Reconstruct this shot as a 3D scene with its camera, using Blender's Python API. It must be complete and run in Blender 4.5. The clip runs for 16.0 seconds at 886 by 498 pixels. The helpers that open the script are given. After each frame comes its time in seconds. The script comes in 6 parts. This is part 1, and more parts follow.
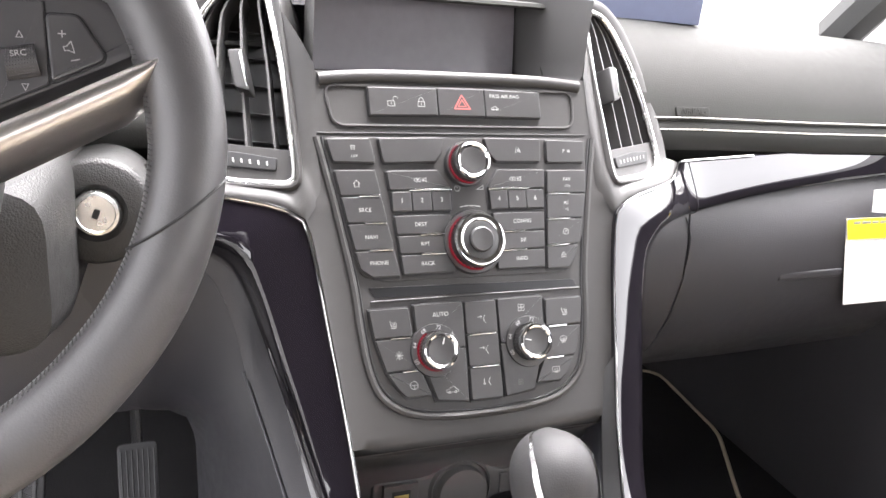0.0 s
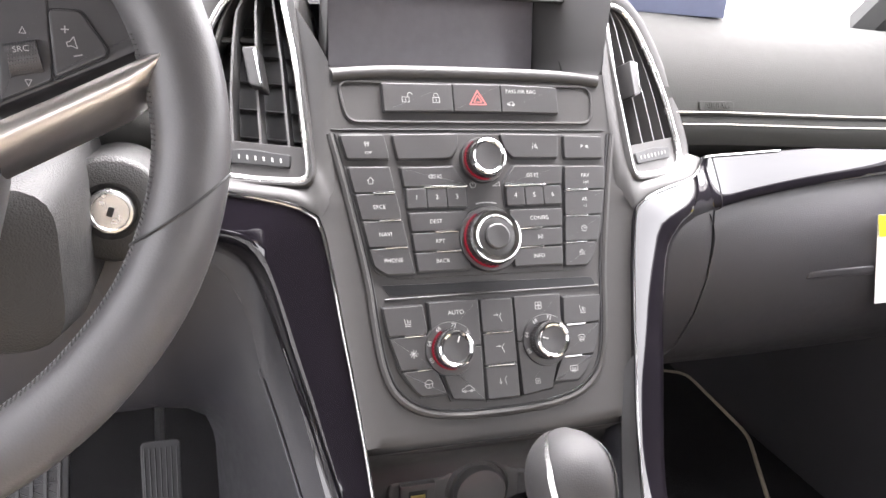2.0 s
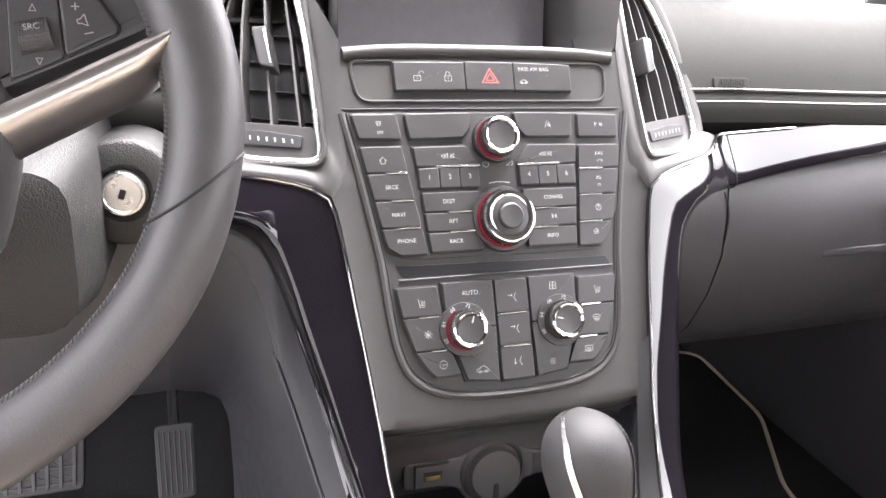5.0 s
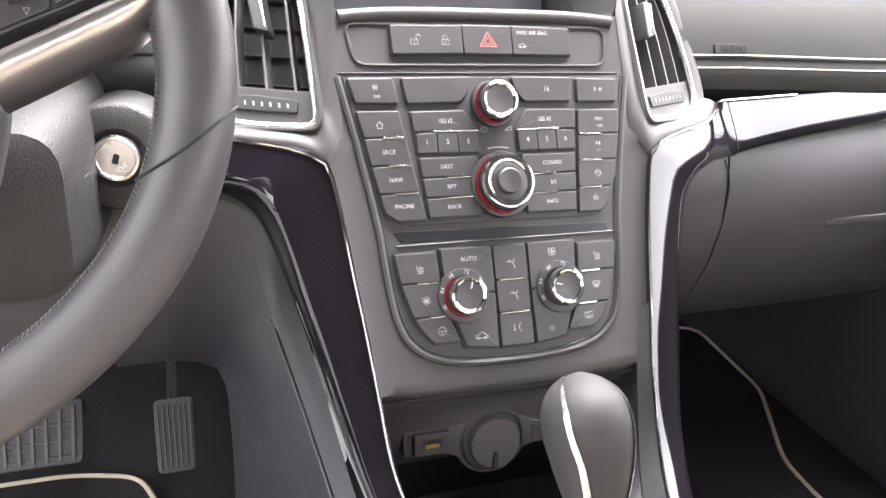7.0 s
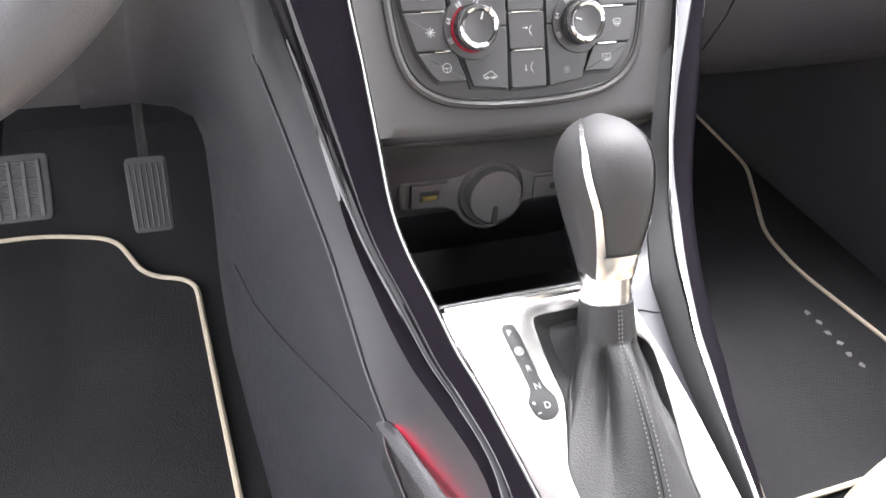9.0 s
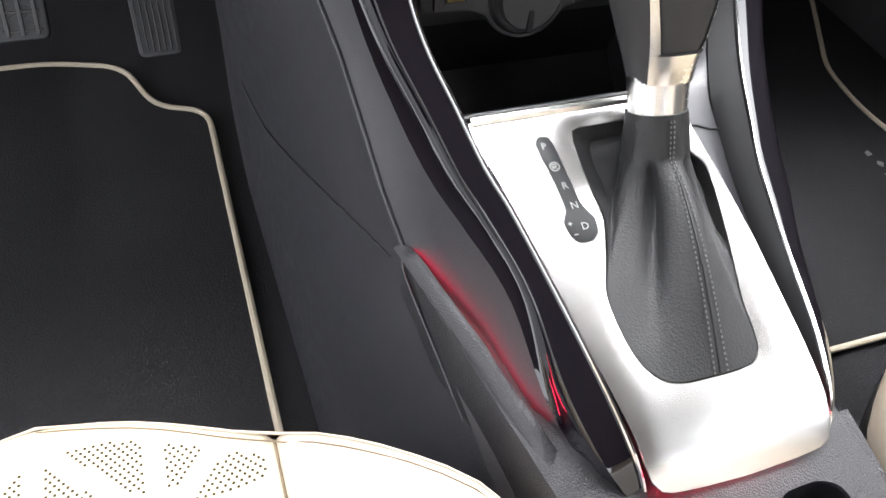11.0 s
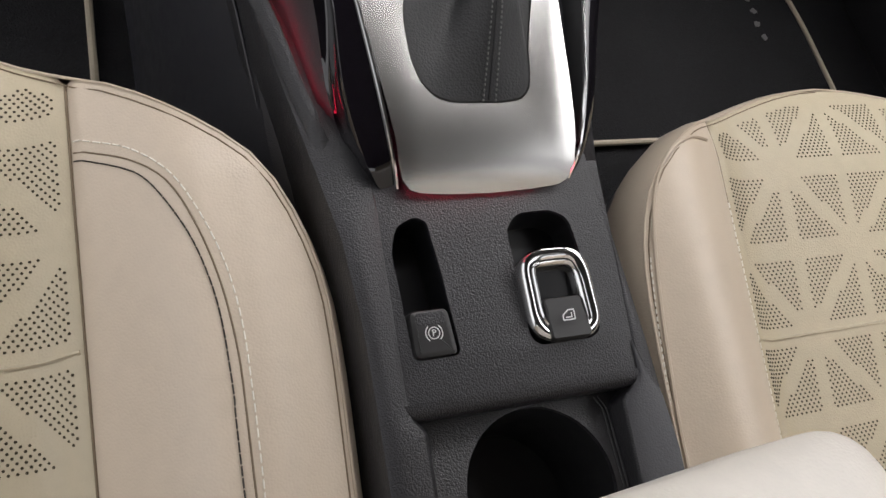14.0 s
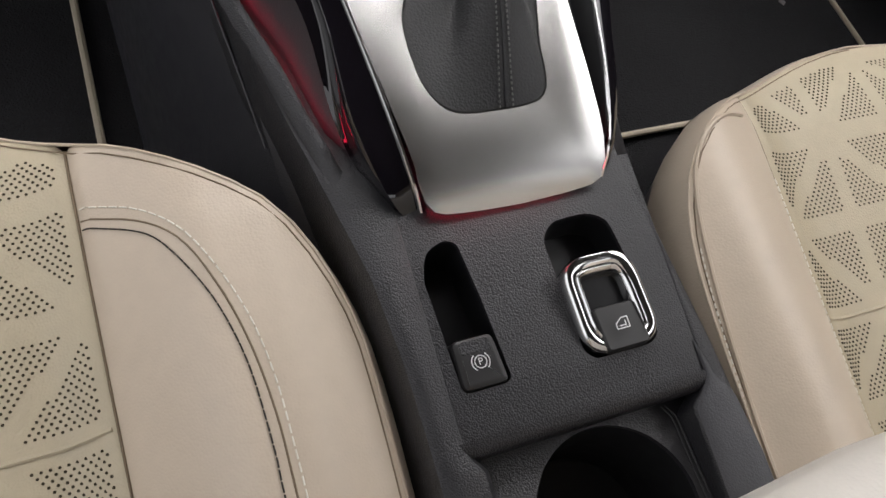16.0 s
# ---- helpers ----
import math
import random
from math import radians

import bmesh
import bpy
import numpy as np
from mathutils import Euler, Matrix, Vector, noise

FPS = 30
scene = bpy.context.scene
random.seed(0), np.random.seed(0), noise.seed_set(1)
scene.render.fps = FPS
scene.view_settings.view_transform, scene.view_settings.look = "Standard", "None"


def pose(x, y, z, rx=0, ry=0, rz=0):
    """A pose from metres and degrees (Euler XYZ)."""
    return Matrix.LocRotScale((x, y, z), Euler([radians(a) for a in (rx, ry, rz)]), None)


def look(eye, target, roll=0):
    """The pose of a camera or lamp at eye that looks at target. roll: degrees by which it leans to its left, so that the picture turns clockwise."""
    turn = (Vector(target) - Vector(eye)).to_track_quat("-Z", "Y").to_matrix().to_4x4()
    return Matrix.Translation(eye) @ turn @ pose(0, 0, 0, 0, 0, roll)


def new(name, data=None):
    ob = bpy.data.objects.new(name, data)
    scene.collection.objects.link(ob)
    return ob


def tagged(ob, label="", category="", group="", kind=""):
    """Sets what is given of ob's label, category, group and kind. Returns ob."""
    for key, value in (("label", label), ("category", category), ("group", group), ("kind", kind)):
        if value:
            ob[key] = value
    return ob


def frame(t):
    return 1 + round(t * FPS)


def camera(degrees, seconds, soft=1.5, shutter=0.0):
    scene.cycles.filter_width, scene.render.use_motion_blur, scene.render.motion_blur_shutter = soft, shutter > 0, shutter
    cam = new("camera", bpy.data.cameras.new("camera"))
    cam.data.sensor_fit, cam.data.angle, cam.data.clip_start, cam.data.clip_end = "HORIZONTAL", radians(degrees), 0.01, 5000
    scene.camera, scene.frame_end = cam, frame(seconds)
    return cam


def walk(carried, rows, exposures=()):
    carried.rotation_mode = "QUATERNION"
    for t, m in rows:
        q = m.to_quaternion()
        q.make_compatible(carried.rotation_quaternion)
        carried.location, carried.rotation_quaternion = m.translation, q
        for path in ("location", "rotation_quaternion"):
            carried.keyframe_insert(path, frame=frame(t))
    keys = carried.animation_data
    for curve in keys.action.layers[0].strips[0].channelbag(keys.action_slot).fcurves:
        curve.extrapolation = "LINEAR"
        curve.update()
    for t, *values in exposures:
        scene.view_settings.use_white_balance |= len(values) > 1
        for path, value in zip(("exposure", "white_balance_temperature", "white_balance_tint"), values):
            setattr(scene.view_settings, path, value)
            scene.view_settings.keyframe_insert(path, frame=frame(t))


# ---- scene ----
cam = camera(58.4, 16.0)
PATH = [
    (0, (-0.271, -0.008, 0.92), (0.469, 1.705, 0.202), 6.1),
    (0.5, (-0.263, -0.008, 0.921), (0.46, 1.715, 0.209), 6.2),
    (1, (-0.251, -0.004, 0.914), (0.441, 1.734, 0.206), 5.7),
    (1.5, (-0.252, -0.009, 0.914), (0.426, 1.729, 0.192), 5.4),
    (2, (-0.257, -0.007, 0.916), (0.412, 1.734, 0.192), 5.1),
    (2.5, (-0.257, -0.006, 0.914), (0.404, 1.734, 0.183), 5.0),
    (3, (-0.259, -0.004, 0.912), (0.397, 1.732, 0.168), 5.0),
    (3.5, (-0.26, -0.005, 0.911), (0.385, 1.732, 0.16), 4.8),
    (4, (-0.259, -0.004, 0.911), (0.385, 1.732, 0.154), 4.7),
    (6.5, (-0.262, -0.002, 0.907), (0.389, 1.726, 0.138), 4.0),
    (7, (-0.258, -0.003, 0.896), (0.389, 1.712, 0.095), 4.2),
    (7.5, (-0.257, -0.003, 0.883), (0.394, 1.658, -0.021), 4.9),
    (8, (-0.266, 0.006, 0.861), (0.412, 1.559, -0.202), 6.0),
    (8.2, (-0.271, 0.008, 0.858), (0.429, 1.512, -0.26), 6.5),
    (10.3, (-0.256, 0.069, 0.783), (0.338, 1.434, -0.553), 7.3),
    (10.5, (-0.253, 0.066, 0.778), (0.331, 1.406, -0.587), 7.4),
    (11, (-0.25, 0.051, 0.77), (0.285, 1.262, -0.729), 7.2),
    (11.5, (-0.25, 0.006, 0.755), (0.237, 1.036, -0.889), 8.7),
    (12, (-0.234, -0.028, 0.77), (0.241, 0.825, -0.976), 13.0),
    (12.5, (-0.214, -0.047, 0.772), (0.397, 0.698, -0.981), 24.3),
    (13, (-0.195, -0.044, 0.781), (0.484, 0.631, -0.975), 33.1),
    (13.5, (-0.201, -0.037, 0.783), (0.518, 0.639, -0.957), 36.5),
    (14, (-0.207, -0.025, 0.785), (0.508, 0.663, -0.951), 36.7),
    (14.5, (-0.202, -0.022, 0.784), (0.468, 0.681, -0.965), 34.8),
    (15, (-0.195, -0.015, 0.77), (0.476, 0.717, -0.966), 31.2),
    (15.5, (-0.194, -0.013, 0.761), (0.471, 0.725, -0.975), 27.2),
    (16, (-0.195, -0.01, 0.76), (0.446, 0.735, -0.982), 24.4),
]
EXPOSURE = [(0, 4.1, 6500, 14), (3.0, 4.15, 6500, 16), (7.0, 4.2, 6500, 16), (8.0, 4.35, 6450, 16), (8.4, 4.35, 6400, 15), (10.4, 4.1, 6300, 12), (11.0, 3.45, 6300, 11), (11.5, 2.75, 6300, 11), (12.2, 1.9, 6450, 12), (14.0, 1.65, 6500, 12), (16, 1.6, 6500, 12)]
walk(cam, [(t, look(eye, target, roll)) for t, eye, target, roll in PATH], EXPOSURE)

# ---- body ----
# world and light: an overcast sky through the windows of the car
world = bpy.data.worlds.new("world")
scene.world = world
world.use_nodes = True
wn, wl = world.node_tree.nodes, world.node_tree.links
sky = wn.new("ShaderNodeTexSky")
sky.sky_type, sky.sun_disc = "NISHITA", False
sky.sun_elevation, sky.sun_rotation = radians(74), radians(60)
sky.air_density, sky.dust_density = 1.0, 6.0
hsv = wn.new("ShaderNodeHueSaturation")
hsv.inputs["Saturation"].default_value = 0.06
wl.new(sky.outputs[0], hsv.inputs["Color"])
wl.new(hsv.outputs[0], wn["Background"].inputs[0])
wn["Background"].inputs[1].default_value = 0.15
sun = new("sun", bpy.data.lights.new("sun", "SUN"))
sun.data.energy, sun.data.angle, sun.data.color = 0.50, radians(60), (1.0, 0.97, 0.93)
sun.matrix_world = look((1.5, 1.1, 3.4), (0, 0.0, 0.4))


# ---------------------------------------------------------------- materials
def material(name, base, rough=0.5, metal=0.0, spread=0.12, big=6.0, fine=90.0, grain=0.0, grain_size=0.0022, coat=0.0, coat_rough=0.05, kind="cell", emit=None, spec=0.5, rvar=0.05):
    """A surface: base colour, broken up at two scales; grain: depth of the relief in metres, grain_size: its cell in metres."""
    m = bpy.data.materials.new(name)
    m.use_nodes = True
    n, l = m.node_tree.nodes, m.node_tree.links
    p = n["Principled BSDF"]
    p.inputs["Roughness"].default_value, p.inputs["Metallic"].default_value = rough, metal
    p.inputs["Coat Weight"].default_value, p.inputs["Coat Roughness"].default_value = coat, coat_rough
    p.inputs["Specular IOR Level"].default_value = spec
    co = n.new("ShaderNodeTexCoord")
    a, b = n.new("ShaderNodeTexNoise"), n.new("ShaderNodeTexNoise")
    a.inputs["Scale"].default_value, a.inputs["Detail"].default_value = big, 3
    b.inputs["Scale"].default_value, b.inputs["Detail"].default_value = fine, 4
    mix = n.new("ShaderNodeMath")
    mix.operation = "ADD"
    for t in (a, b):
        l.new(co.outputs["Object"], t.inputs["Vector"])
    l.new(a.outputs["Fac"], mix.inputs[0])
    l.new(b.outputs["Fac"], mix.inputs[1])
    ramp = n.new("ShaderNodeMapRange")
    ramp.inputs["From Min"].default_value, ramp.inputs["From Max"].default_value = 0.6, 1.4
    ramp.inputs["To Min"].default_value, ramp.inputs["To Max"].default_value = 1 - spread, 1 + spread
    l.new(mix.outputs[0], ramp.inputs["Value"])
    col = n.new("ShaderNodeMix")
    col.data_type, col.blend_type = "RGBA", "MULTIPLY"
    col.inputs["Factor"].default_value = 1.0
    col.inputs[6].default_value = (*base, 1)
    l.new(ramp.outputs[0], col.inputs[7])
    l.new(col.outputs[2], p.inputs["Base Color"])
    rr = n.new("ShaderNodeMapRange")
    rr.inputs["From Min"].default_value, rr.inputs["From Max"].default_value = 0.3, 0.7
    rr.inputs["To Min"].default_value, rr.inputs["To Max"].default_value = max(rough - rvar, 0.01), min(rough + rvar, 1)
    l.new(b.outputs["Fac"], rr.inputs["Value"])
    if rough > 0.12:
        l.new(rr.outputs[0], p.inputs["Roughness"])
    if grain:
        v = n.new("ShaderNodeTexVoronoi") if kind == "cell" else n.new("ShaderNodeTexNoise")
        v.inputs["Scale"].default_value = 1 / grain_size
        src = co.outputs["Object"]
        if kind == "cell":
            wob = n.new("ShaderNodeTexNoise")
            wob.inputs["Scale"].default_value = 0.4 / grain_size
            l.new(src, wob.inputs["Vector"])
            add = n.new("ShaderNodeMix")
            add.data_type, add.blend_type = "RGBA", "LINEAR_LIGHT"
            add.inputs["Factor"].default_value = grain_size * 0.3
            l.new(src, add.inputs[6])
            l.new(wob.outputs["Color"], add.inputs[7])
            src = add.outputs[2]
        elif kind == "brush":
            mp = n.new("ShaderNodeMapping")
            mp.inputs["Scale"].default_value = (0.02, 1, 1)
            l.new(src, mp.inputs["Vector"])
            src = mp.outputs[0]
        l.new(src, v.inputs["Vector"])
        bump = n.new("ShaderNodeBump")
        bump.inputs["Distance"].default_value = grain
        bump.inputs["Strength"].default_value = 1.0
        bump.invert = kind == "cell"
        l.new(v.outputs[0], bump.inputs["Height"])
        l.new(bump.outputs[0], p.inputs["Normal"])
    if emit:
        p.inputs["Emission Color"].default_value, p.inputs["Emission Strength"].default_value = (*emit[:3], 1), emit[3]
    return m


FASCIA = material("grey soft-touch plastic", (0.025, 0.0238, 0.0235), 0.50, grain=0.00004, grain_size=0.0009, kind="noise", spec=0.4)
PODPLASTIC = material("dark grey wheel plastic", (0.040, 0.0385, 0.040), 0.42, grain=0.00003, grain_size=0.0007, kind="noise")
# fascia grey, lightened to make up for light that recesses lack
PALEFASCIA = material("fascia grey lightened for lost light", (0.060, 0.058, 0.058), 0.5, grain=0.00004, grain_size=0.0009, kind="noise")
KNOBLEATHER = material("grey knob leather", (0.036, 0.035, 0.036), 0.60, spec=0.32, grain=0.00008, grain_size=0.0012)
BOOTLEATHER = material("soft grey boot leather", (0.017, 0.0168, 0.0175), 0.55, spec=0.4, grain=0.00022, grain_size=0.0015)
SLOT = material("black slot plastic", (0.006, 0.006, 0.007), 0.35, spec=0.35)
SEAMBROWN = material("brown seam thread", (0.17, 0.125, 0.08), 0.75)
BUTTON = material("dark button plastic", (0.0175, 0.0168, 0.0172), 0.45, grain=0.00003, grain_size=0.0007, kind="noise")
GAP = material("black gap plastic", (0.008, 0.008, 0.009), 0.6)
GRAINED = material("grained black plastic", (0.0190, 0.0185, 0.0208), 0.40, grain=0.00030, grain_size=0.0011)
DARKPLASTIC = material("dark smooth plastic", (0.034, 0.0328, 0.036), 0.48, grain=0.00016, grain_size=0.0012)
FLANKSKIN = material("blue-grey smooth console plastic", (0.0215, 0.0213, 0.0255), 0.42, spread=0.18, grain=0.00010, grain_size=0.0012)
PIANO = material("piano black lacquer", (0.005, 0.004, 0.006), 0.06, coat=1.0, coat_rough=0.02, spread=0.05, spec=0.15)
PIANO.node_tree.nodes["Principled BSDF"].inputs["Coat IOR"].default_value = 1.55
CHROME = material("chrome", (0.72, 0.72, 0.72), 0.11, 1.0, spread=0.02)
SATIN = material("satin metal", (0.70, 0.69, 0.67), 0.27, 1.0, spread=0.008, rvar=0.0, grain=0.000003, grain_size=0.0006, kind="brush")
TRIMMETAL = material("dim satin spoke metal", (0.56, 0.53, 0.50), 0.30, 1.0, spread=0.01, rvar=0.0)
BRIGHT = material("bright satin metal", (0.78, 0.775, 0.76), 0.26, 1.0, spread=0.02, rvar=0.02)
RIMLEATHER = material("smooth rim leather", (0.055, 0.053, 0.055), 0.40, grain=0.00006, grain_size=0.0011)
BEIGE = material("beige bolster leather", (0.530, 0.445, 0.350), 0.45, spread=0.05, grain=0.00012, grain_size=0.0016)
OLIVE = material("perforated cream leather", (0.43, 0.37, 0.262), 0.48, spread=0.06, grain=0.00018, grain_size=0.0016)
CREAM = material("pale cream leather", (0.90, 0.84, 0.755), 0.45, spread=0.04, grain=0.00018, grain_size=0.0018)
SEAMCREAM = material("cream seam thread", (0.68, 0.61, 0.53), 0.6)
HOLE = material("punched hole", (0.045, 0.037, 0.025), 0.9, spec=0.1)
THREADLIGHT = material("white thread", (0.75, 0.72, 0.64), 0.7)
THREADDARK = material("dark brown thread", (0.022, 0.017, 0.013), 0.7)
PIPING = material("tan leather piping", (0.47, 0.39, 0.30), 0.45, spread=0.05)
CARPET = material("black carpet", (0.0145, 0.0143, 0.0152), 0.95, spread=0.3, fine=400, grain=0.0012, grain_size=0.002, kind="noise", spec=0.08)
MATPIPE = material("beige mat binding", (0.33, 0.285, 0.215), 0.7, fine=300)
DASHSKIN = material("stitched dash leatherette", (0.0230, 0.0229, 0.0216), 0.75, spec=0.16, grain=0.00012, grain_size=0.0012)
# base raised to a lilac grey that stands in for the reflected interior
SCREEN = material("screen grey with painted reflection", (0.115, 0.106, 0.118), 0.36, coat=0.8, coat_rough=0.2)
WHITE = material("white print", (0.27, 0.27, 0.265), 0.5, spread=0.02)
SYMBOL = material("bright white symbol print", (0.72, 0.72, 0.71), 0.5, spread=0.02)
REDPRINT = material("red print", (0.30, 0.075, 0.07), 0.5, spread=0.02)
# faint emission imitates a red reflection on the knobs' skirts
REDSHEEN = material("emitted red reflection", (0.03, 0.003, 0.005), 0.8, spec=0.06, emit=(1.0, 0.03, 0.08, 0.012))
REDLAMP = material("red light guide", (0.2, 0.01, 0.02), 0.4, emit=(1.0, 0.02, 0.07, 9.0))
REDGUIDE = material("emitted red reflection guide", (0.2, 0.01, 0.02), 0.4, emit=(1.0, 0.02, 0.07, 1.7))
STITCHPALE = material("pale grey thread", (0.11, 0.108, 0.105), 0.75)
STITCHGREY = material("grey thread", (0.055, 0.053, 0.051), 0.7)
# ribs a little paler than the pedal pads
PEDALRIB = material("paler rubber rib", (0.048, 0.048, 0.050), 0.5)
COLUMNSKIN = material("grained column plastic", (0.022, 0.0215, 0.0215), 0.52, grain=0.00035, grain_size=0.0014, spec=0.35)
RUBBER = material("black pedal rubber", (0.03, 0.03, 0.033), 0.6)
GOLD = material("brass contact", (0.75, 0.58, 0.22), 0.3, 1.0)
PAPER = material("white paper", (0.85, 0.85, 0.83), 0.7, spread=0.02)
YELLOW = material("yellow print", (0.85, 0.66, 0.02), 0.6, spread=0.03)
PRINT = material("grey print", (0.25, 0.25, 0.25), 0.7)
EMBROIDERY = material("grey embroidery thread", (0.11, 0.11, 0.105), 0.9, spread=0.3, fine=500)
LINER = material("grey headliner cloth", (0.085, 0.085, 0.083), 0.9, fine=300)
# white stands in for the glare outside, no known paint
GLAREWHITE = material("white of the outside glare", (0.78, 0.79, 0.80), 0.45, coat=0.4)
FOLDERBLUE = material("blue carton card", (0.13, 0.145, 0.215), 0.6, spec=0.3, spread=0.06)
# ground tone made dark so the strips' side faces reflect little
EXTERIOR = material("dark ground toned for reflections", (0.085, 0.084, 0.083), 0.9, big=1.0, fine=8.0)


# ---------------------------------------------------------------- shape helpers
def thing(name, label, category, at=(0, 0, 0), group="", kind=""):
    ob = new(name)
    ob.empty_display_size = 0.02
    ob.location = at
    return tagged(ob, label, category, group, kind)


def part(name, bm, mat, parent=None, label="", smooth=True):
    """Links a bmesh, in world coordinates, as one mesh object under a thing or a part."""
    me = bpy.data.meshes.new(name)
    bmesh.ops.recalc_face_normals(bm, faces=bm.faces)
    bm.to_mesh(me)
    bm.free()
    me.materials.append(mat)
    if smooth:
        me.shade_smooth()
        try:
            me.set_sharp_from_angle(angle=radians(40))
        except AttributeError:
            pass
    ob = new(name, me)
    if parent:
        ob.parent = parent
        root = parent.parent or parent
        ob.matrix_parent_inverse = Matrix.Translation(-root.location)
        if parent.parent:
            ob.matrix_parent_inverse = Matrix.Identity(4)
    return tagged(ob, label)


def alone(name, bm, mat, label, category, group="", kind="", smooth=True):
    return tagged(part(name, bm, mat, None, label, smooth), label, category, group, kind)


def spline(points, step=24):
    """A smooth curve through points, with the same number of samples between each two."""
    P = np.array(points, float)
    P = np.vstack([2 * P[0] - P[1], P, 2 * P[-1] - P[-2]])
    out = []
    for i in range(1, len(P) - 2):
        for t in np.linspace(0, 1, step, endpoint=False):
            a, b, c, d = P[i - 1:i + 3]
            out.append(0.5 * (2 * b + (c - a) * t + (2 * a - 5 * b + 4 * c - d) * t * t + (3 * b - a - 3 * c + d) * t ** 3))
    out.append(P[-2])
    return np.array(out)


def cr(points, n):
    """A smooth curve through points, resampled to n points."""
    out = spline(points)
    s = np.r_[0, np.cumsum(np.linalg.norm(np.diff(out, axis=0), axis=1))]
    return np.stack([np.interp(np.linspace(0, s[-1], n), s, out[:, k]) for k in range(out.shape[1])], 1)


def closed(points, n):
    """A closed polygon resampled to n points at even steps."""
    P = np.array(list(points) + [points[0]], float)
    s = np.r_[0, np.cumsum(np.linalg.norm(np.diff(P, axis=0), axis=1))]
    return np.stack([np.interp(np.linspace(0, s[-1], n, endpoint=False), s, P[:, k]) for k in range(P.shape[1])], 1)


def rounded(points, r, n=5):
    """A polygon with its corners rounded by r."""
    P, out = [np.array(p, float) for p in points], []
    for i in range(len(P)):
        a, b, c = P[i - 1], P[i], P[(i + 1) % len(P)]
        u, v = a - b, c - b
        lu, lv = np.linalg.norm(u), np.linalg.norm(v)
        k = min(r, 0.45 * lu, 0.45 * lv)
        s, e = b + u / lu * k, b + v / lv * k
        for t in np.linspace(0, 1, n):
            out.append((1 - t) ** 2 * s + 2 * t * (1 - t) * b + t * t * e)
    return out


def inset(points, d):
    """A polygon drawn in by d (counter-clockwise or not)."""
    P = np.array(points, float)
    area = 0.5 * sum(P[i - 1][0] * P[i][1] - P[i][0] * P[i - 1][1] for i in range(len(P)))
    out = []
    for i in range(len(P)):
        t = P[(i + 1) % len(P)] - P[i - 1]
        t = t / (np.linalg.norm(t) + 1e-9)
        nrm = np.array([-t[1], t[0]]) * (1 if area > 0 else -1)
        out.append(P[i] + nrm * d)
    return out


def loft(rings, ring_closed=True, cap=True, bm=None):
    """Skin over rings of equal length."""
    bm = bm or bmesh.new()
    V = [[bm.verts.new(tuple(p)) for p in r] for r in rings]
    n = len(V[0])
    for a, b in zip(V[:-1], V[1:]):
        for i in range(n if ring_closed else n - 1):
            j = (i + 1) % n
            bm.faces.new((a[i], a[j], b[j], b[i]))
    if cap and ring_closed:
        bm.faces.new(V[0][::-1])
        bm.faces.new(V[-1])
    return bm


def tube(path, r, n=8, bm=None, loop=False):
    """A round rod along a path; r may be a list."""
    P = [Vector(p) for p in path]
    rings, up = [], None
    for i, p in enumerate(P):
        if loop:
            t = (P[(i + 1) % len(P)] - P[i - 1]).normalized()
        else:
            t = (P[min(i + 1, len(P) - 1)] - P[max(i - 1, 0)]).normalized()
        if up is None:
            up = t.orthogonal().normalized()
        up = (up - t * up.dot(t)).normalized()
        side = t.cross(up)
        rr = r[i] if hasattr(r, "__len__") else r
        rings.append([p + (up * math.cos(a) + side * math.sin(a)) * rr for a in [2 * math.pi * k / n for k in range(n)]])
    if loop:
        rings.append(rings[0])
    return loft(rings, True, not loop, bm)


def lathe(profile, m, n=40, bm=None):
    """Profile of (radius, height) turned about the local z axis of m."""
    rings = [[m @ Vector((r * math.cos(2 * math.pi * k / n), r * math.sin(2 * math.pi * k / n), h)) for k in range(n)] for r, h in profile]
    return loft(rings, True, True, bm)


def prism(points, w0, w1, m, edge=0.0006, dome=0.0, bm=None):
    """A plate with a rounded upper edge from a flat outline, in the local frame m."""
    q, q2, q3 = inset(points, edge * 0.3), inset(points, edge), inset(points, edge * 1.5)
    rings = [[m @ Vector((x, y, w0)) for x, y in points], [m @ Vector((x, y, w1 - edge)) for x, y in points],
             [m @ Vector((x, y, w1 - edge * 0.3)) for x, y in q], [m @ Vector((x, y, w1 + dome)) for x, y in q2], [m @ Vector((x, y, w1 + dome)) for x, y in q3]]
    return loft(rings, True, True, bm)


def holed(outer, holes, z_of, depth):
    """A sheet with openings and their walls. z_of(x, y) gives its height; depth: of the outer skirt and of each opening."""
    bm = bmesh.new()
    loops = []
    for pts in [outer] + [h for h, _ in holes]:
        vs = [bm.verts.new((x, y, 0)) for x, y in pts]
        for i in range(len(vs)):
            bm.edges.new((vs[i - 1], vs[i]))
        loops.append(vs)
    bmesh.ops.triangle_fill(bm, use_beauty=True, use_dissolve=False, edges=bm.edges[:], normal=(0, 0, 1))
    for vs, d in zip(loops, [depth] + [d for _, d in holes]):
        low = [bm.verts.new((v.co.x, v.co.y, -d)) for v in vs]
        for i in range(len(vs)):
            bm.faces.new((vs[i - 1], vs[i], low[i], low[i - 1]))
    for v in bm.verts:
        v.co.z += z_of(v.co.x, v.co.y)
    return bm


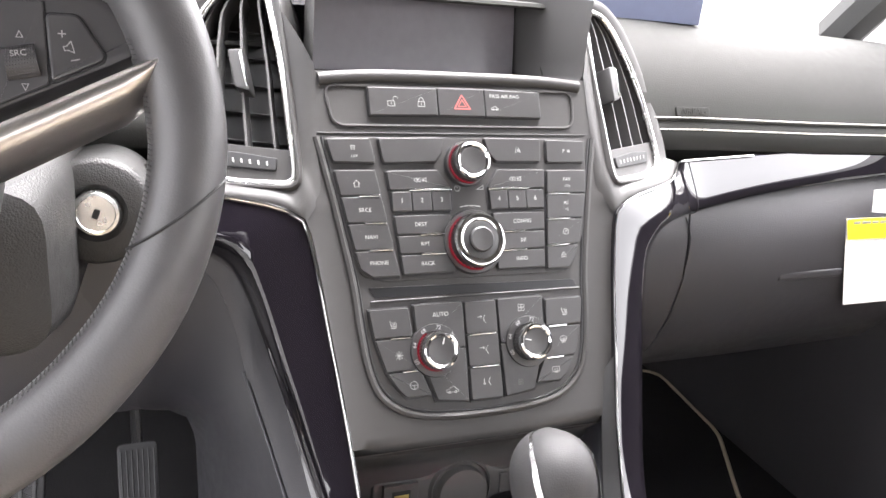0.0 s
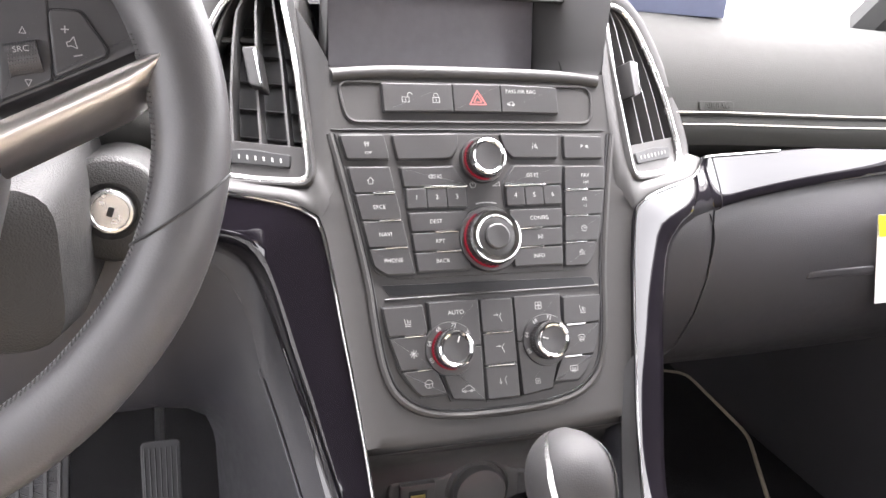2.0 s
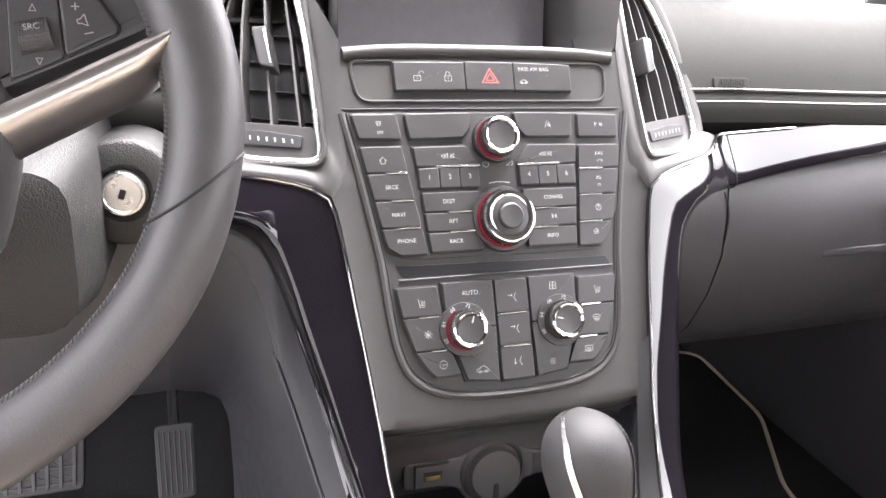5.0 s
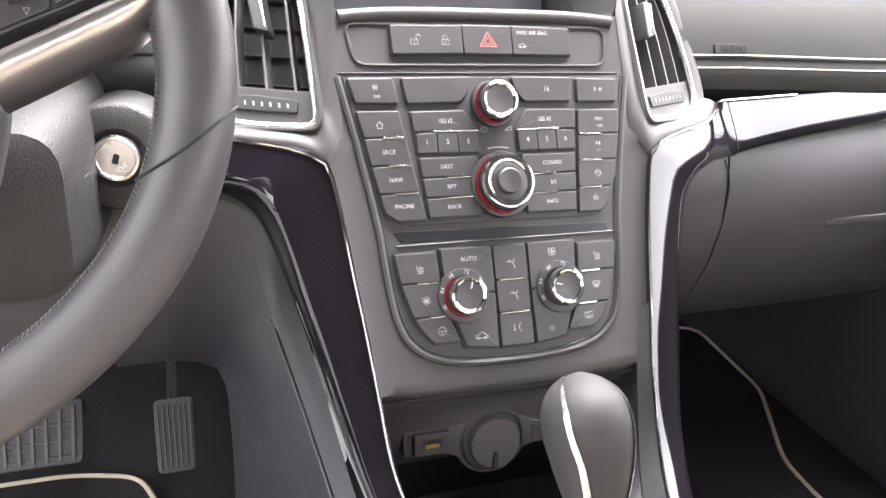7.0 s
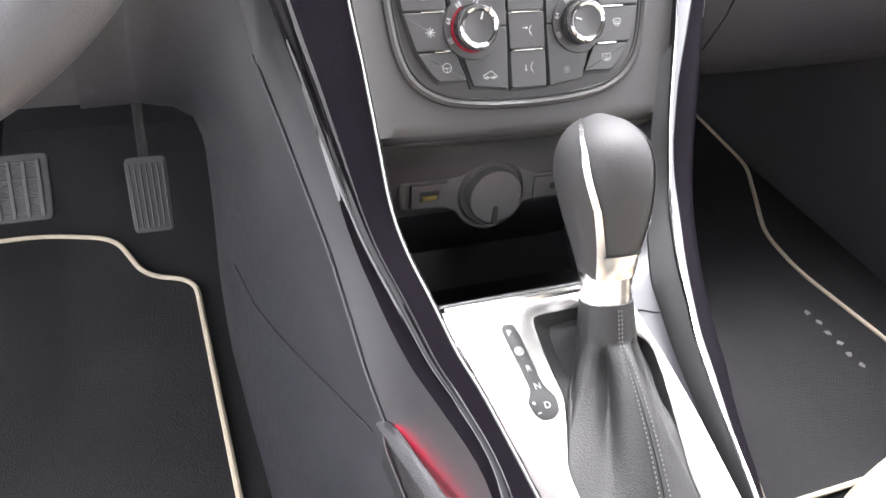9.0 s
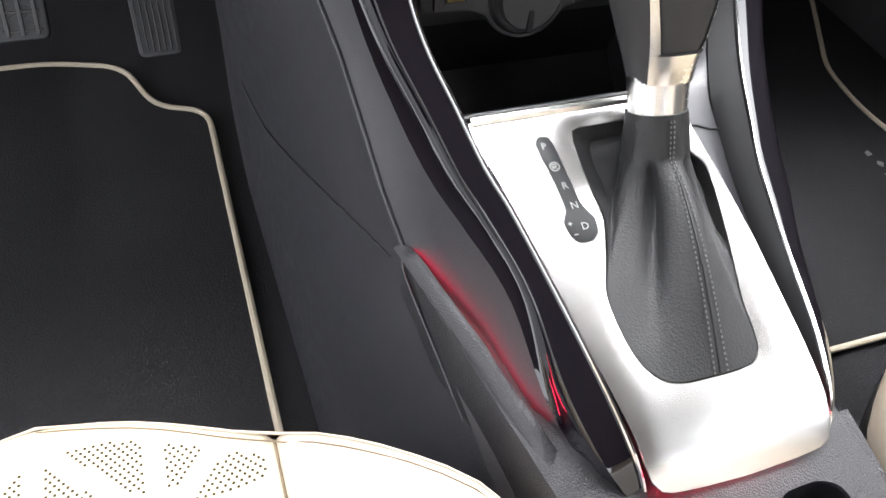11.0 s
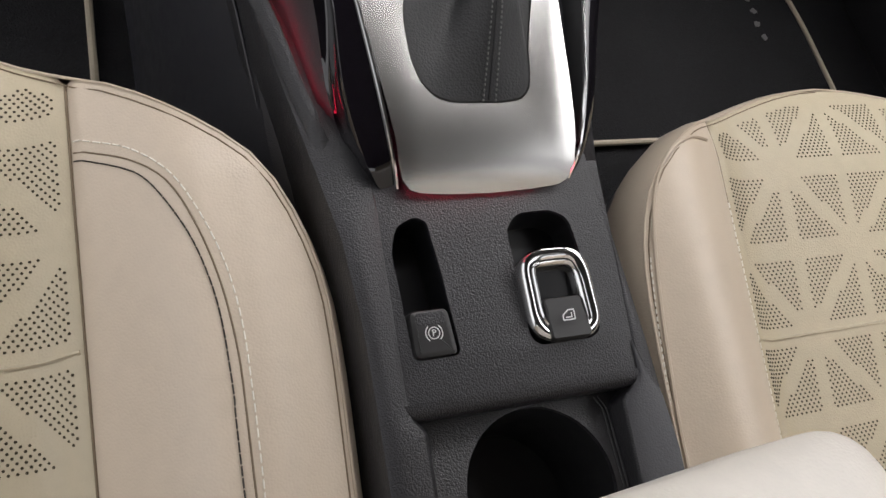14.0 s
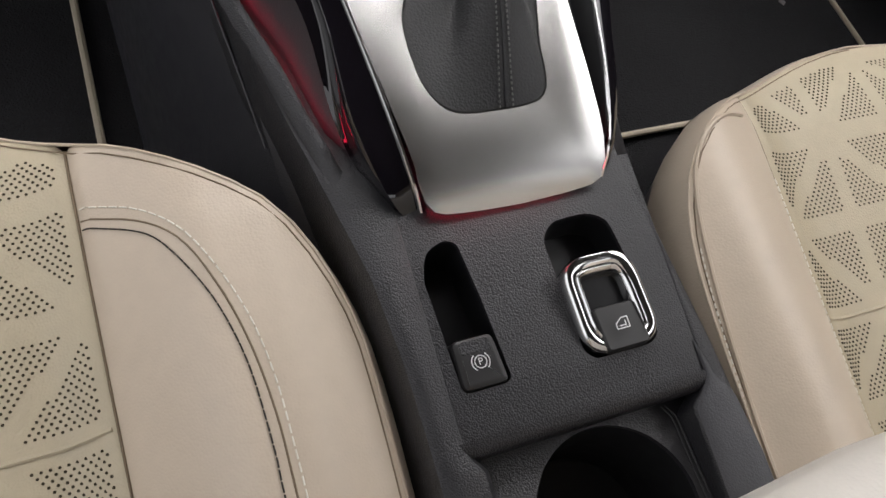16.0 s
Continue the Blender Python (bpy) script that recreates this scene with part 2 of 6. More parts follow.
def box(lo, hi, bevel=0.0, bm=None):
    bm = bm or bmesh.new()
    g = bmesh.ops.create_cube(bm, size=1.0)
    for v in g["verts"]:
        v.co = Vector([l + (h - l) * (c + 0.5) for l, h, c in zip(lo, hi, v.co)])
    if bevel:
        bmesh.ops.bevel(bm, geom=list({e for v in g["verts"] for e in v.link_edges}), offset=bevel, segments=3, profile=0.5, affect="EDGES")
    return bm


def lettering(text, size, m, bm=None, depth=0.0):
    """A word in the built-in font, centred on the origin of the frame m."""
    cu = bpy.data.curves.new("text", "FONT")
    cu.body, cu.size, cu.align_x, cu.align_y, cu.extrude, cu.resolution_u = text, size, "CENTER", "CENTER", depth, 3
    ob = bpy.data.objects.new("text", cu)
    me = bpy.data.meshes.new_from_object(ob)
    bm = bm or bmesh.new()
    base = len(bm.verts)
    bm.from_mesh(me)
    bm.verts.ensure_lookup_table()
    for v in bm.verts[base:]:
        v.co = m @ v.co
    bpy.data.objects.remove(ob)
    bpy.data.curves.remove(cu)
    bpy.data.meshes.remove(me)
    return bm


def strokes(lines, w, m, bm=None):
    """Flat printed lines of width w in the frame m."""
    bm = bm or bmesh.new()
    for line in lines:
        for a, b in zip(line[:-1], line[1:]):
            a, b = np.array(a, float), np.array(b, float)
            t = (b - a) / (np.linalg.norm(b - a) + 1e-9)
            s = np.array([-t[1], t[0]]) * w / 2
            a, b = a - t * w * 0.3, b + t * w * 0.3
            bm.faces.new([bm.verts.new(m @ Vector((*p, 0))) for p in (a - s, b - s, b + s, a + s)])
    return bm


def arc(cx, cy, r, a0, a1, n=10):
    return [(cx + r * math.cos(radians(a)), cy + r * math.sin(radians(a))) for a in np.linspace(a0, a1, n)]


def scaled(lines, k):
    return [[(x * k, y * k) for x, y in l] for l in lines]


# ---------------------------------------------------------------- the shell of the car
def sheet(points_lo, points_hi, thick, bm=None):
    """A thin slab between two rows of points, thickened along a vector."""
    rings = [points_lo, points_hi, [Vector(p) + Vector(thick) for p in points_hi], [Vector(p) + Vector(thick) for p in points_lo]]
    return loft(rings + [rings[0]], False, False, bm)


alone("floor", loft([[(x, y, z) for x in (-0.74, -0.3, 0.3, 0.74)] for y, z in ((-1.5, 0.13), (1.19, 0.13), (1.23, 0.15), (1.34, 0.46), (1.36, 0.80), (1.44, 0.80), (1.44, 0.05), (-1.5, 0.05))] , False, False),
      CARPET, "black carpeted car floor and sloping footboard", "floor", kind="structure")
DOOR = ((0.74, 0.05), (0.72, 0.3), (0.70, 0.6), (0.72, 0.79), (0.76, 0.825), (0.80, 0.80), (0.80, 0.05))
SILL = ((0.70, 0.05), (0.70, 0.17), (0.72, 0.20), (0.77, 0.20), (0.80, 0.16), (0.80, 0.05))
alone("wall_right", loft([[(x, -1.5, z), (x, 1.44, z)] for x, z in DOOR], False, False), DARKPLASTIC, "dark plastic door trim below the side window", "door trim", kind="structure")
# the driver's door stands open: sill, and the trim before and behind the opening
alone("door_sill", loft([[(-x, -0.62, z), (-x, 1.02, z)] for x, z in SILL], False, False), DARKPLASTIC, "dark plastic sill of the open driver's doorway", "door sill", kind="structure")
for y0, y1 in ((-1.5, -0.62), (1.02, 1.44)):
    alone("wall_left", loft([[(-x, y0, z), (-x, y1, z)] for x, z in DOOR], False, False), DARKPLASTIC, "dark plastic side trim beside the open doorway", "side trim", kind="structure")
for sx in (-1, 1):
    alone("pillar", loft([[(sx * 0.74, -0.75, 0.8), (sx * 0.80, -0.75, 0.8), (sx * 0.80, -0.60, 0.8), (sx * 0.74, -0.60, 0.8)], [(sx * 0.60, -0.75, 1.33), (sx * 0.66, -0.75, 1.33), (sx * 0.66, -0.60, 1.3), (sx * 0.60, -0.60, 1.3)]]), LINER, "pale trimmed roof pillar between the side windows", "pillar", kind="structure")
    alone("pillar", tube([(sx * 0.80, 0.98, 0.845), (sx * 0.73, 0.74, 1.05), (sx * 0.63, 0.50, 1.21)], 0.035, 8), LINER, "pale trimmed windscreen pillar", "pillar", kind="structure")
roof = [(-0.67, 1.20), (-0.665, 1.23), (-0.64, 1.27), (-0.56, 1.31), (-0.3, 1.33), (0.0, 1.335), (0.3, 1.33), (0.56, 1.31), (0.64, 1.27), (0.665, 1.23), (0.67, 1.20)]
under = [(x, z - 0.025) for x, z in roof[1:-1]][::-1]
alone("ceiling", loft([[(x * k, y, z - d) for x, z in roof + under] for y, k, d in ((-1.4, 0.97, 0.03), (-0.6, 1.0, 0.0), (0.05, 1.0, 0.005), (0.40, 0.98, 0.045), (0.522, 0.963, 0.080))]), LINER, "grey cloth headlining of the car", "headlining", kind="structure")
alone("wall_rear", box((-0.8, -1.56, 0.05), (0.8, -1.5, 0.95)), DARKPLASTIC, "dark trim panel behind the rear bench", "trim panel", kind="structure")
alone("hood", loft([[(x, y, z + 0.04 * (1 - (x / 0.86) ** 2)) for x in np.linspace(-0.86, 0.86, 9)] for y, z in ((1.46, 0.845), (1.9, 0.825), (2.3, 0.70), (2.32, 0.4))], False, False), GLAREWHITE, "car bonnet coloured white for the glare beyond the windscreen", "bonnet", kind="structure")
alone("ground", loft([[(-60, -60, -0.2), (60, -60, -0.2)], [(-60, 60, -0.2), (60, 60, -0.2)]], False, False), EXTERIOR, "dark ground outside the car, toned for the reflections", "ground", kind="structure")

# ---------------------------------------------------------------- the fascia, a plane leaning back
UP, OUT, O = Vector((0, 0.4751, 0.8799)), Vector((0, -0.8799, 0.4751)), Vector((0, 0.515, 0.607))
ST = Matrix(((1, 0, 0, O.x), (0, UP.y, OUT.y, O.y), (0, UP.z, OUT.z, O.z), (0, 0, 0, 1)))


def on_stack(u, v, w=0.0):
    return ST @ Matrix.Translation((u, v, w))


# inner (chrome) and outer edge of the lacquered strip, from the passenger's end of the dash down to the console's end
STRIP_IN = [(0.74, 0.692, 0.742), (0.543, 0.675, 0.7375), (0.417, 0.664, 0.7350), (0.326, 0.655, 0.7325), (0.2815, 0.648, 0.7320), (0.2600, 0.638, 0.7325), (0.2470, 0.624, 0.7292), (0.2358, 0.612, 0.7247), (0.2188, 0.600, 0.7223), (0.1747, 0.580, 0.7190), (0.1536, 0.570, 0.7148), (0.1418, 0.564, 0.7070), (0.139, 0.558, 0.696), (0.134, 0.543, 0.669), (0.129, 0.522, 0.631), (0.124, 0.500, 0.594), (0.119, 0.477, 0.553), (0.115, 0.453, 0.515), (0.109, 0.430, 0.491), (0.100, 0.397, 0.471), (0.0925, 0.361, 0.4534), (0.0855, 0.335, 0.4438), (0.077, 0.286, 0.4283), (0.069, 0.227, 0.4108), (0.063, 0.193, 0.393), (0.059, 0.180, 0.376)]
STRIP_OUT = [(0.76, 0.700, 0.695), (0.552, 0.670, 0.6995), (0.420, 0.660, 0.6885), (0.334, 0.648, 0.6805), (0.289, 0.634, 0.6785), (0.268, 0.627, 0.677), (0.255, 0.622, 0.676), (0.243, 0.617, 0.675), (0.231, 0.612, 0.672), (0.2145, 0.606, 0.666), (0.2055, 0.601, 0.659), (0.1995, 0.596, 0.651), (0.195, 0.590, 0.642), (0.188, 0.573, 0.622), (0.180, 0.552, 0.597), (0.171, 0.528, 0.566), (0.162, 0.500, 0.528), (0.155, 0.478, 0.500), (0.146, 0.448, 0.475), (0.134, 0.408, 0.452), (0.121, 0.365, 0.437), (0.113, 0.338, 0.431), (0.100, 0.290, 0.418), (0.094, 0.237, 0.388), (0.080, 0.200, 0.368), (0.064, 0.182, 0.362)]
NS = 96


def strip_curves(sx):
    a, b = spline(STRIP_IN), spline(STRIP_OUT)
    s = np.r_[0, np.cumsum(np.linalg.norm(np.diff((a + b) / 2, axis=0), axis=1))]
    at = np.linspace(0, s[-1], NS)
    a, b = [np.stack([np.interp(at, s, c[:, k]) for k in range(3)], 1) for c in (a, b)]
    if sx < 0:
        # the driver's strip is narrower along the fascia
        f = np.interp(b[:, 1], (0.37, 0.42, 0.48, 0.53, 0.58, 0.60, 0.615), (0.02, 0.14, 0.24, 0.20, 0.15, 0.10, 0.0))[:, None] * (b[:, :1] < 0.24)
        b = b + (a - b) * f
        a, b = a * [-1, 1, 1], b * [-1, 1, 1]
    else:
        # the passenger's strip is narrower at the console's end
        b = b + (a - b) * np.interp(b[:, 1], (0.19, 0.25, 0.32), (0.45, 0.38, 0.0))[:, None]
    return a, b


def half_width(v):
    """Half the fascia's width at the height v."""
    return float(np.interp(v, (-0.075, -0.066, 0.0, 0.10, 0.112, 0.122, 0.135, 0.24), (0.112, 0.1185, 0.126, 0.139, 0.1425, 0.136, 0.129, 0.127)))


dash = thing("dashboard", "dark grey dashboard with stitched leatherette top", "dashboard", (0, 0.7, 0.4))
# front of the fascia
rows = []
for v in np.linspace(-0.066, 0.236, 40):
    h, row = half_width(v), []
    for s in np.linspace(-1, 1, 33):
        w = 0.003 * max(0, (abs(s) - 0.82) / 0.18) ** 2 * (v < 0.13)
        row.append(on_stack(s * h, v, w) @ Vector())
    rows.append(row)
for v, w, h in ((-0.0705, -0.0012, 0.1165), (-0.0745, -0.004, 0.1145), (-0.0775, -0.009, 0.113), (-0.079, -0.017, 0.112), (-0.0795, -0.032, 0.111)):
    rows.insert(0, [on_stack(s * h, v + 0.004 * s * s, w) @ Vector() for s in np.linspace(-1, 1, 33)])
part("fascia", loft(rows, False, False), FASCIA, dash, "grey soft-touch centre fascia")
# lip under the screen
lip = [on_stack(u, 0.2335 - 0.005 * (abs(u) / 0.125) ** 4, -0.001) @ Vector() for u in np.linspace(-0.123, 0.118, 25)]
part("lip", tube(lip, 0.0058, 14), FASCIA, dash, "pale rounded lip under the screen")
# shallow bay round the upper switches
bay = rounded([(-0.119, 0.224), (0.111, 0.224), (0.108, 0.191), (-0.113, 0.191)], 0.010)
part("bay_edge", tube([on_stack(x, y, 0.0006) @ Vector() for x, y in bay], 0.0014, 6, loop=True), FASCIA, dash)
seam = [on_stack(u, 0.1846, 0.0005) @ Vector() for u in np.linspace(-0.127, 0.120, 12)]
part("fascia_seam", tube(seam, 0.0007, 6), GAP, dash)
# groove and soft bead round the control panels
shield = [(-0.1235, 0.181), (-0.1135, 0.130), (-0.1030, 0.066), (-0.0985, 0.020), (-0.0945, -0.006), (-0.086, -0.0255), (-0.068, -0.039), (-0.040, -0.0452), (0.0, -0.047)]
shield = shield + [(-x, y) for x, y in shield[-2::-1]]
sh = cr(shield, 80)
part("panel_groove", tube([on_stack(x, y, 0.0003) @ Vector() for x, y in sh], 0.0011, 6), GAP, dash)
part("panel_bead", tube([on_stack(x * 1.035, y - 0.0035 if y < 0.05 else y, -0.0002) @ Vector() for x, y in sh], 0.0032, 8), FASCIA, dash)

# lacquered strips with their chrome line; the driver's has a ridge along its middle
# ridge is made up to place the bright streak of a smooth strip
ridge = cr([(0, 0), (0.25, 0.015), (0.48, 0.035), (0.535, 0.08), (0.565, 0.30), (0.585, 0.70), (0.61, 0.87), (0.66, 0.925), (0.82, 0.955), (1, 0.99)], 25)
for sx in (1, -1):
    I, Q = strip_curves(sx)
    faces = []
    for k in range(NS):
        t = (Vector(I[min(k + 1, NS - 1)]) - Vector(I[max(k - 1, 0)])).normalized()
        tilt = float(np.interp(I[k][1], (0.19, 0.26, 0.34, 0.46, 0.56), (0.06, 0.05, 0.03, 0.02, -0.05))) if sx < 0 else 0.0
        f = Vector((tilt, -0.86, 0.51))
        faces.append(f if abs(I[k][0]) > 0.142 else (f - t * f.dot(t)).normalized())
    soft = []
    for k in range(NS):
        acc = Vector()
        for j in range(-6, 7):
            acc += faces[min(max(k + j, 0), NS - 1)] * math.exp(-(j / 3.0) ** 2)
        soft.append(acc.normalized())
    rings, line = [], []
    for k in range(NS):
        i, lat, nrm = Vector(I[k]), Vector(Q[k]) - Vector(I[k]), soft[k]
        e1, e2 = (lat - nrm * lat.dot(nrm)).normalized(), -nrm
        la, lb = lat.dot(e1), lat.dot(e2)
        bend = 0.31 if sx < 0 else float(np.interp(I[k][0], (0.10, 0.125, 0.145, 0.20, 0.30), (0.95, 0.98, 0.76, 0.58, 0.40)))
        ring = [i - nrm * 0.02, i - lat * 0.03 + nrm * 0.001]
        for n, s in enumerate(np.linspace(0, 1, 25)):
            ph = (s - 0.12 * math.sin(2 * math.pi * s) / math.pi) * math.pi / 2
            p = i + e1 * (la * math.sin(ph) ** bend) + e2 * (lb * (1 - max(0, math.cos(ph)) ** bend))
            if sx < 0:
                # the ridge lies in the middle along the console and runs out to the edge at both ends
                mid = min(1.0, max(0.0, (0.52 - i.y) / 0.14)) * min(1.0, max(0.0, (i.y - 0.20) / 0.11))
                mid = mid * mid * (3 - 2 * mid)
                u = ridge[n][0] * mid + min(1.0, ridge[n][0] / 0.62) * (1 - mid)
                g = min(1.0, max(0.0, (0.60 - i.y) / 0.05))
                p = p * (1 - g) + (i + e1 * (la * u) + e2 * (lb * ridge[n][1])) * g
            ring.append(p)
        back = min(1.0, max(0.0, (Q[k][1] - 0.57) / 0.05))
        ring += [Vector(Q[k]) + Vector((-sx * 0.006, 0.004, -0.010)) * (1 - back) - nrm * (0.02 * back)]
        rings.append(ring)
        if abs(I[k][0]) < 0.385:
            line.append(i + nrm * 0.0016)
    strip = part("lacquered_strip", loft(rings), PIANO, dash, "piano-black lacquered trim strip")
    part("chrome_line", tube(line, 0.0013, 6), CHROME, dash, "thin chrome line")
    kk = min(range(NS), key=lambda k: abs(abs(I[k][0]) - 0.283))
    part("panel_joint", tube(rings[kk][2:-1], 0.0008, 5), GAP, strip)

# dash top and the passenger's side
DP = [(1.36, 0.84), (1.10, 0.845), (0.86, 0.856), (0.80, 0.857), (0.75, 0.851), (0.715, 0.835), (0.690, 0.812), (0.674, 0.790), (0.666, 0.772), (0.667, 0.7695), (0.664, 0.766), (0.660, 0.755), (0.664, 0.740), (0.680, 0.73), (0.72, 0.70)]


def dash_rows(x0, x1, n=14):
    out = []
    for y, z in DP:
        out.append([(x, y + 0.05 * max(0, (abs(x) - 0.45)) , z - 0.02 * max(0, abs(x) - 0.3)) for x in np.linspace(x0, x1, n)])
    return out


part("dash_top", loft(dash_rows(0.228, 0.78), False, False), DASHSKIN, dash, "grey stitched leatherette dash pad")
part("dash_top", loft(dash_rows(-0.228, -0.78), False, False), DASHSKIN, dash, "grey stitched leatherette dash pad")
rows = []
for y, z in ((1.36, 0.82), (0.9, 0.846), (0.80, 0.866), (0.72, 0.874), (0.706, 0.8735), (0.704, 0.8705), (0.708, 0.868)):
    rows.append([(x, y, z - 0.05 * min(1, max(0, abs(x) - 0.135) / 0.02) * (y < 0.85)) for x in (-0.215, -0.175, -0.155, -0.145, -0.135, -0.07, 0, 0.07, 0.135, 0.145, 0.155, 0.175, 0.215)])
part("dash_middle", loft(rows, False, False), DASHSKIN, dash)
# hood over the instruments, behind the steering wheel
rows = []
for y, grow in ((0.60, 0.0), (0.605, 0.006), (0.70, 0.012), (0.86, 0.0)):
    rows.append([(-0.42 + (0.150 + grow) * math.cos(a), y + 0.03 * math.cos(a) ** 2, 0.800 + (0.105 + grow) * math.sin(a) ** 0.7 - 0.04 * (y > 0.8)) for a in np.linspace(0.0, math.pi, 25)])
part("instrument_hood", loft(rows, False, False), DASHSKIN, dash, "dark hood over the instruments")
part("instrument_panel", box((-0.56, 0.735, 0.74), (-0.28, 0.75, 0.885)), DASHSKIN, dash, "unlit instrument panel")
for k, zz in ((0, 0.7745), (1, 0.7625)):
    bm = bmesh.new()
    for x in np.arange(0.232, 0.74, 0.0055):
        yy = 0.6652 + 0.05 * max(0, x - 0.45) - (0.003 if k else 0)
        z = zz - 0.02 * max(0, x - 0.3)
        tube([(x, yy, z), (x + 0.004, yy, z)], 0.0007, 5, bm)
    tagged(part("stitching", bm, THREADLIGHT, dash, "white decorative stitching"), kind="stuff")
# airbag mark
AM = pose(0.290, 0.6685, 0.7795, 64, 0, 0)
part("airbag_plate", prism(rounded([(-0.0215, -0.0052), (0.0215, -0.0052), (0.0215, 0.0052), (-0.0215, 0.0052)], 0.002), -0.004, 0.0016, AM), DASHSKIN, dash)
part("airbag_lettering", lettering("AIRBAG", 0.0092, AM @ Matrix.Translation((0, 0, 0.0016)), depth=0.0006), DASHSKIN, dash, "embossed lettering")

# glove box and lower dash
GB = [(0.672, 0.705), (0.660, 0.688), (0.648, 0.672), (0.640, 0.64), (0.636, 0.60), (0.645, 0.55), (0.665, 0.50), (0.70, 0.455), (0.78, 0.42), (1.1, 0.40)]


def lower_rows(x0, x1, n=12, pts=GB):
    return [[(x, y + 0.03 * max(0, abs(x) - 0.45), z) for x in np.linspace(x0, x1, n)] for y, z in pts]


part("glovebox", loft(lower_rows(0.300, 0.70), False, False), DARKPLASTIC, dash, "dark grained glovebox lid")
rows = []
for y, z in GB:
    f = float(np.clip((z - 0.42) / 0.25, 0, 1))
    rows.append([(x, y + 0.03 * max(0, (0.236 - x) / 0.04) ** 2 * f + 0.001, z) for x in np.linspace(0.196, 0.2985, 10)])
part("lower_dash", loft(rows, False, False), DARKPLASTIC, dash, "rounded dark panel beside the glovebox")
part("lid_gap", tube(cr([(0.2945, 0.6480, 0.669), (0.2985, 0.6440, 0.658), (0.3010, 0.6405, 0.645), (0.3010, 0.6385, 0.625), (0.2985, 0.6375, 0.602), (0.2965, 0.642, 0.580)], 24), 0.0007, 6), GAP, dash)
part("latch", box((0.44, 0.6365, 0.588), (0.54, 0.642, 0.599), 0.002), DARKPLASTIC, dash)
KP = [(0.70, 0.72), (0.655, 0.70), (0.640, 0.66), (0.641, 0.60), (0.650, 0.545), (0.655, 0.51), (0.660, 0.498), (0.675, 0.494), (0.85, 0.50), (1.1, 0.50)]
part("knee_panel", loft(lower_rows(-0.300, -0.72, 12, KP), False, False), DARKPLASTIC, dash, "dark grained knee panel")

# screen in its hood
part("screen", prism(rounded([(-0.104, -0.045), (0.104, -0.045), (0.104, 0.066), (-0.104, 0.066)], 0.004), -0.006, 0.0, pose(0, 0.738, 0.842, 78, 0, 0), 0.001), SCREEN, dash, "switched-off dark display")
hood = []
for (y, hw, zl, zh) in ((0.632, 0.126, 0.812, 0.885), (0.70, 0.119, 0.801, 0.882), (0.745, 0.106, 0.793, 0.880)):
    corner = [(-hw, zl + 0.02), (-hw, zl + 0.006), (-hw + 0.002, zl + 0.002), (-hw + 0.006, zl), (-hw + 0.02, zl)]
    hood.append([(-hw, y, zh)] + [(x, y, z) for x, z in corner] + [(-x, y, z) for x, z in corner[::-1]] + [(hw, y, zh)])
# the lightened grey stands in for light from the windscreen
part("screen_hood", loft(hood, False, False), PALEFASCIA, dash, "grey hood round the display")


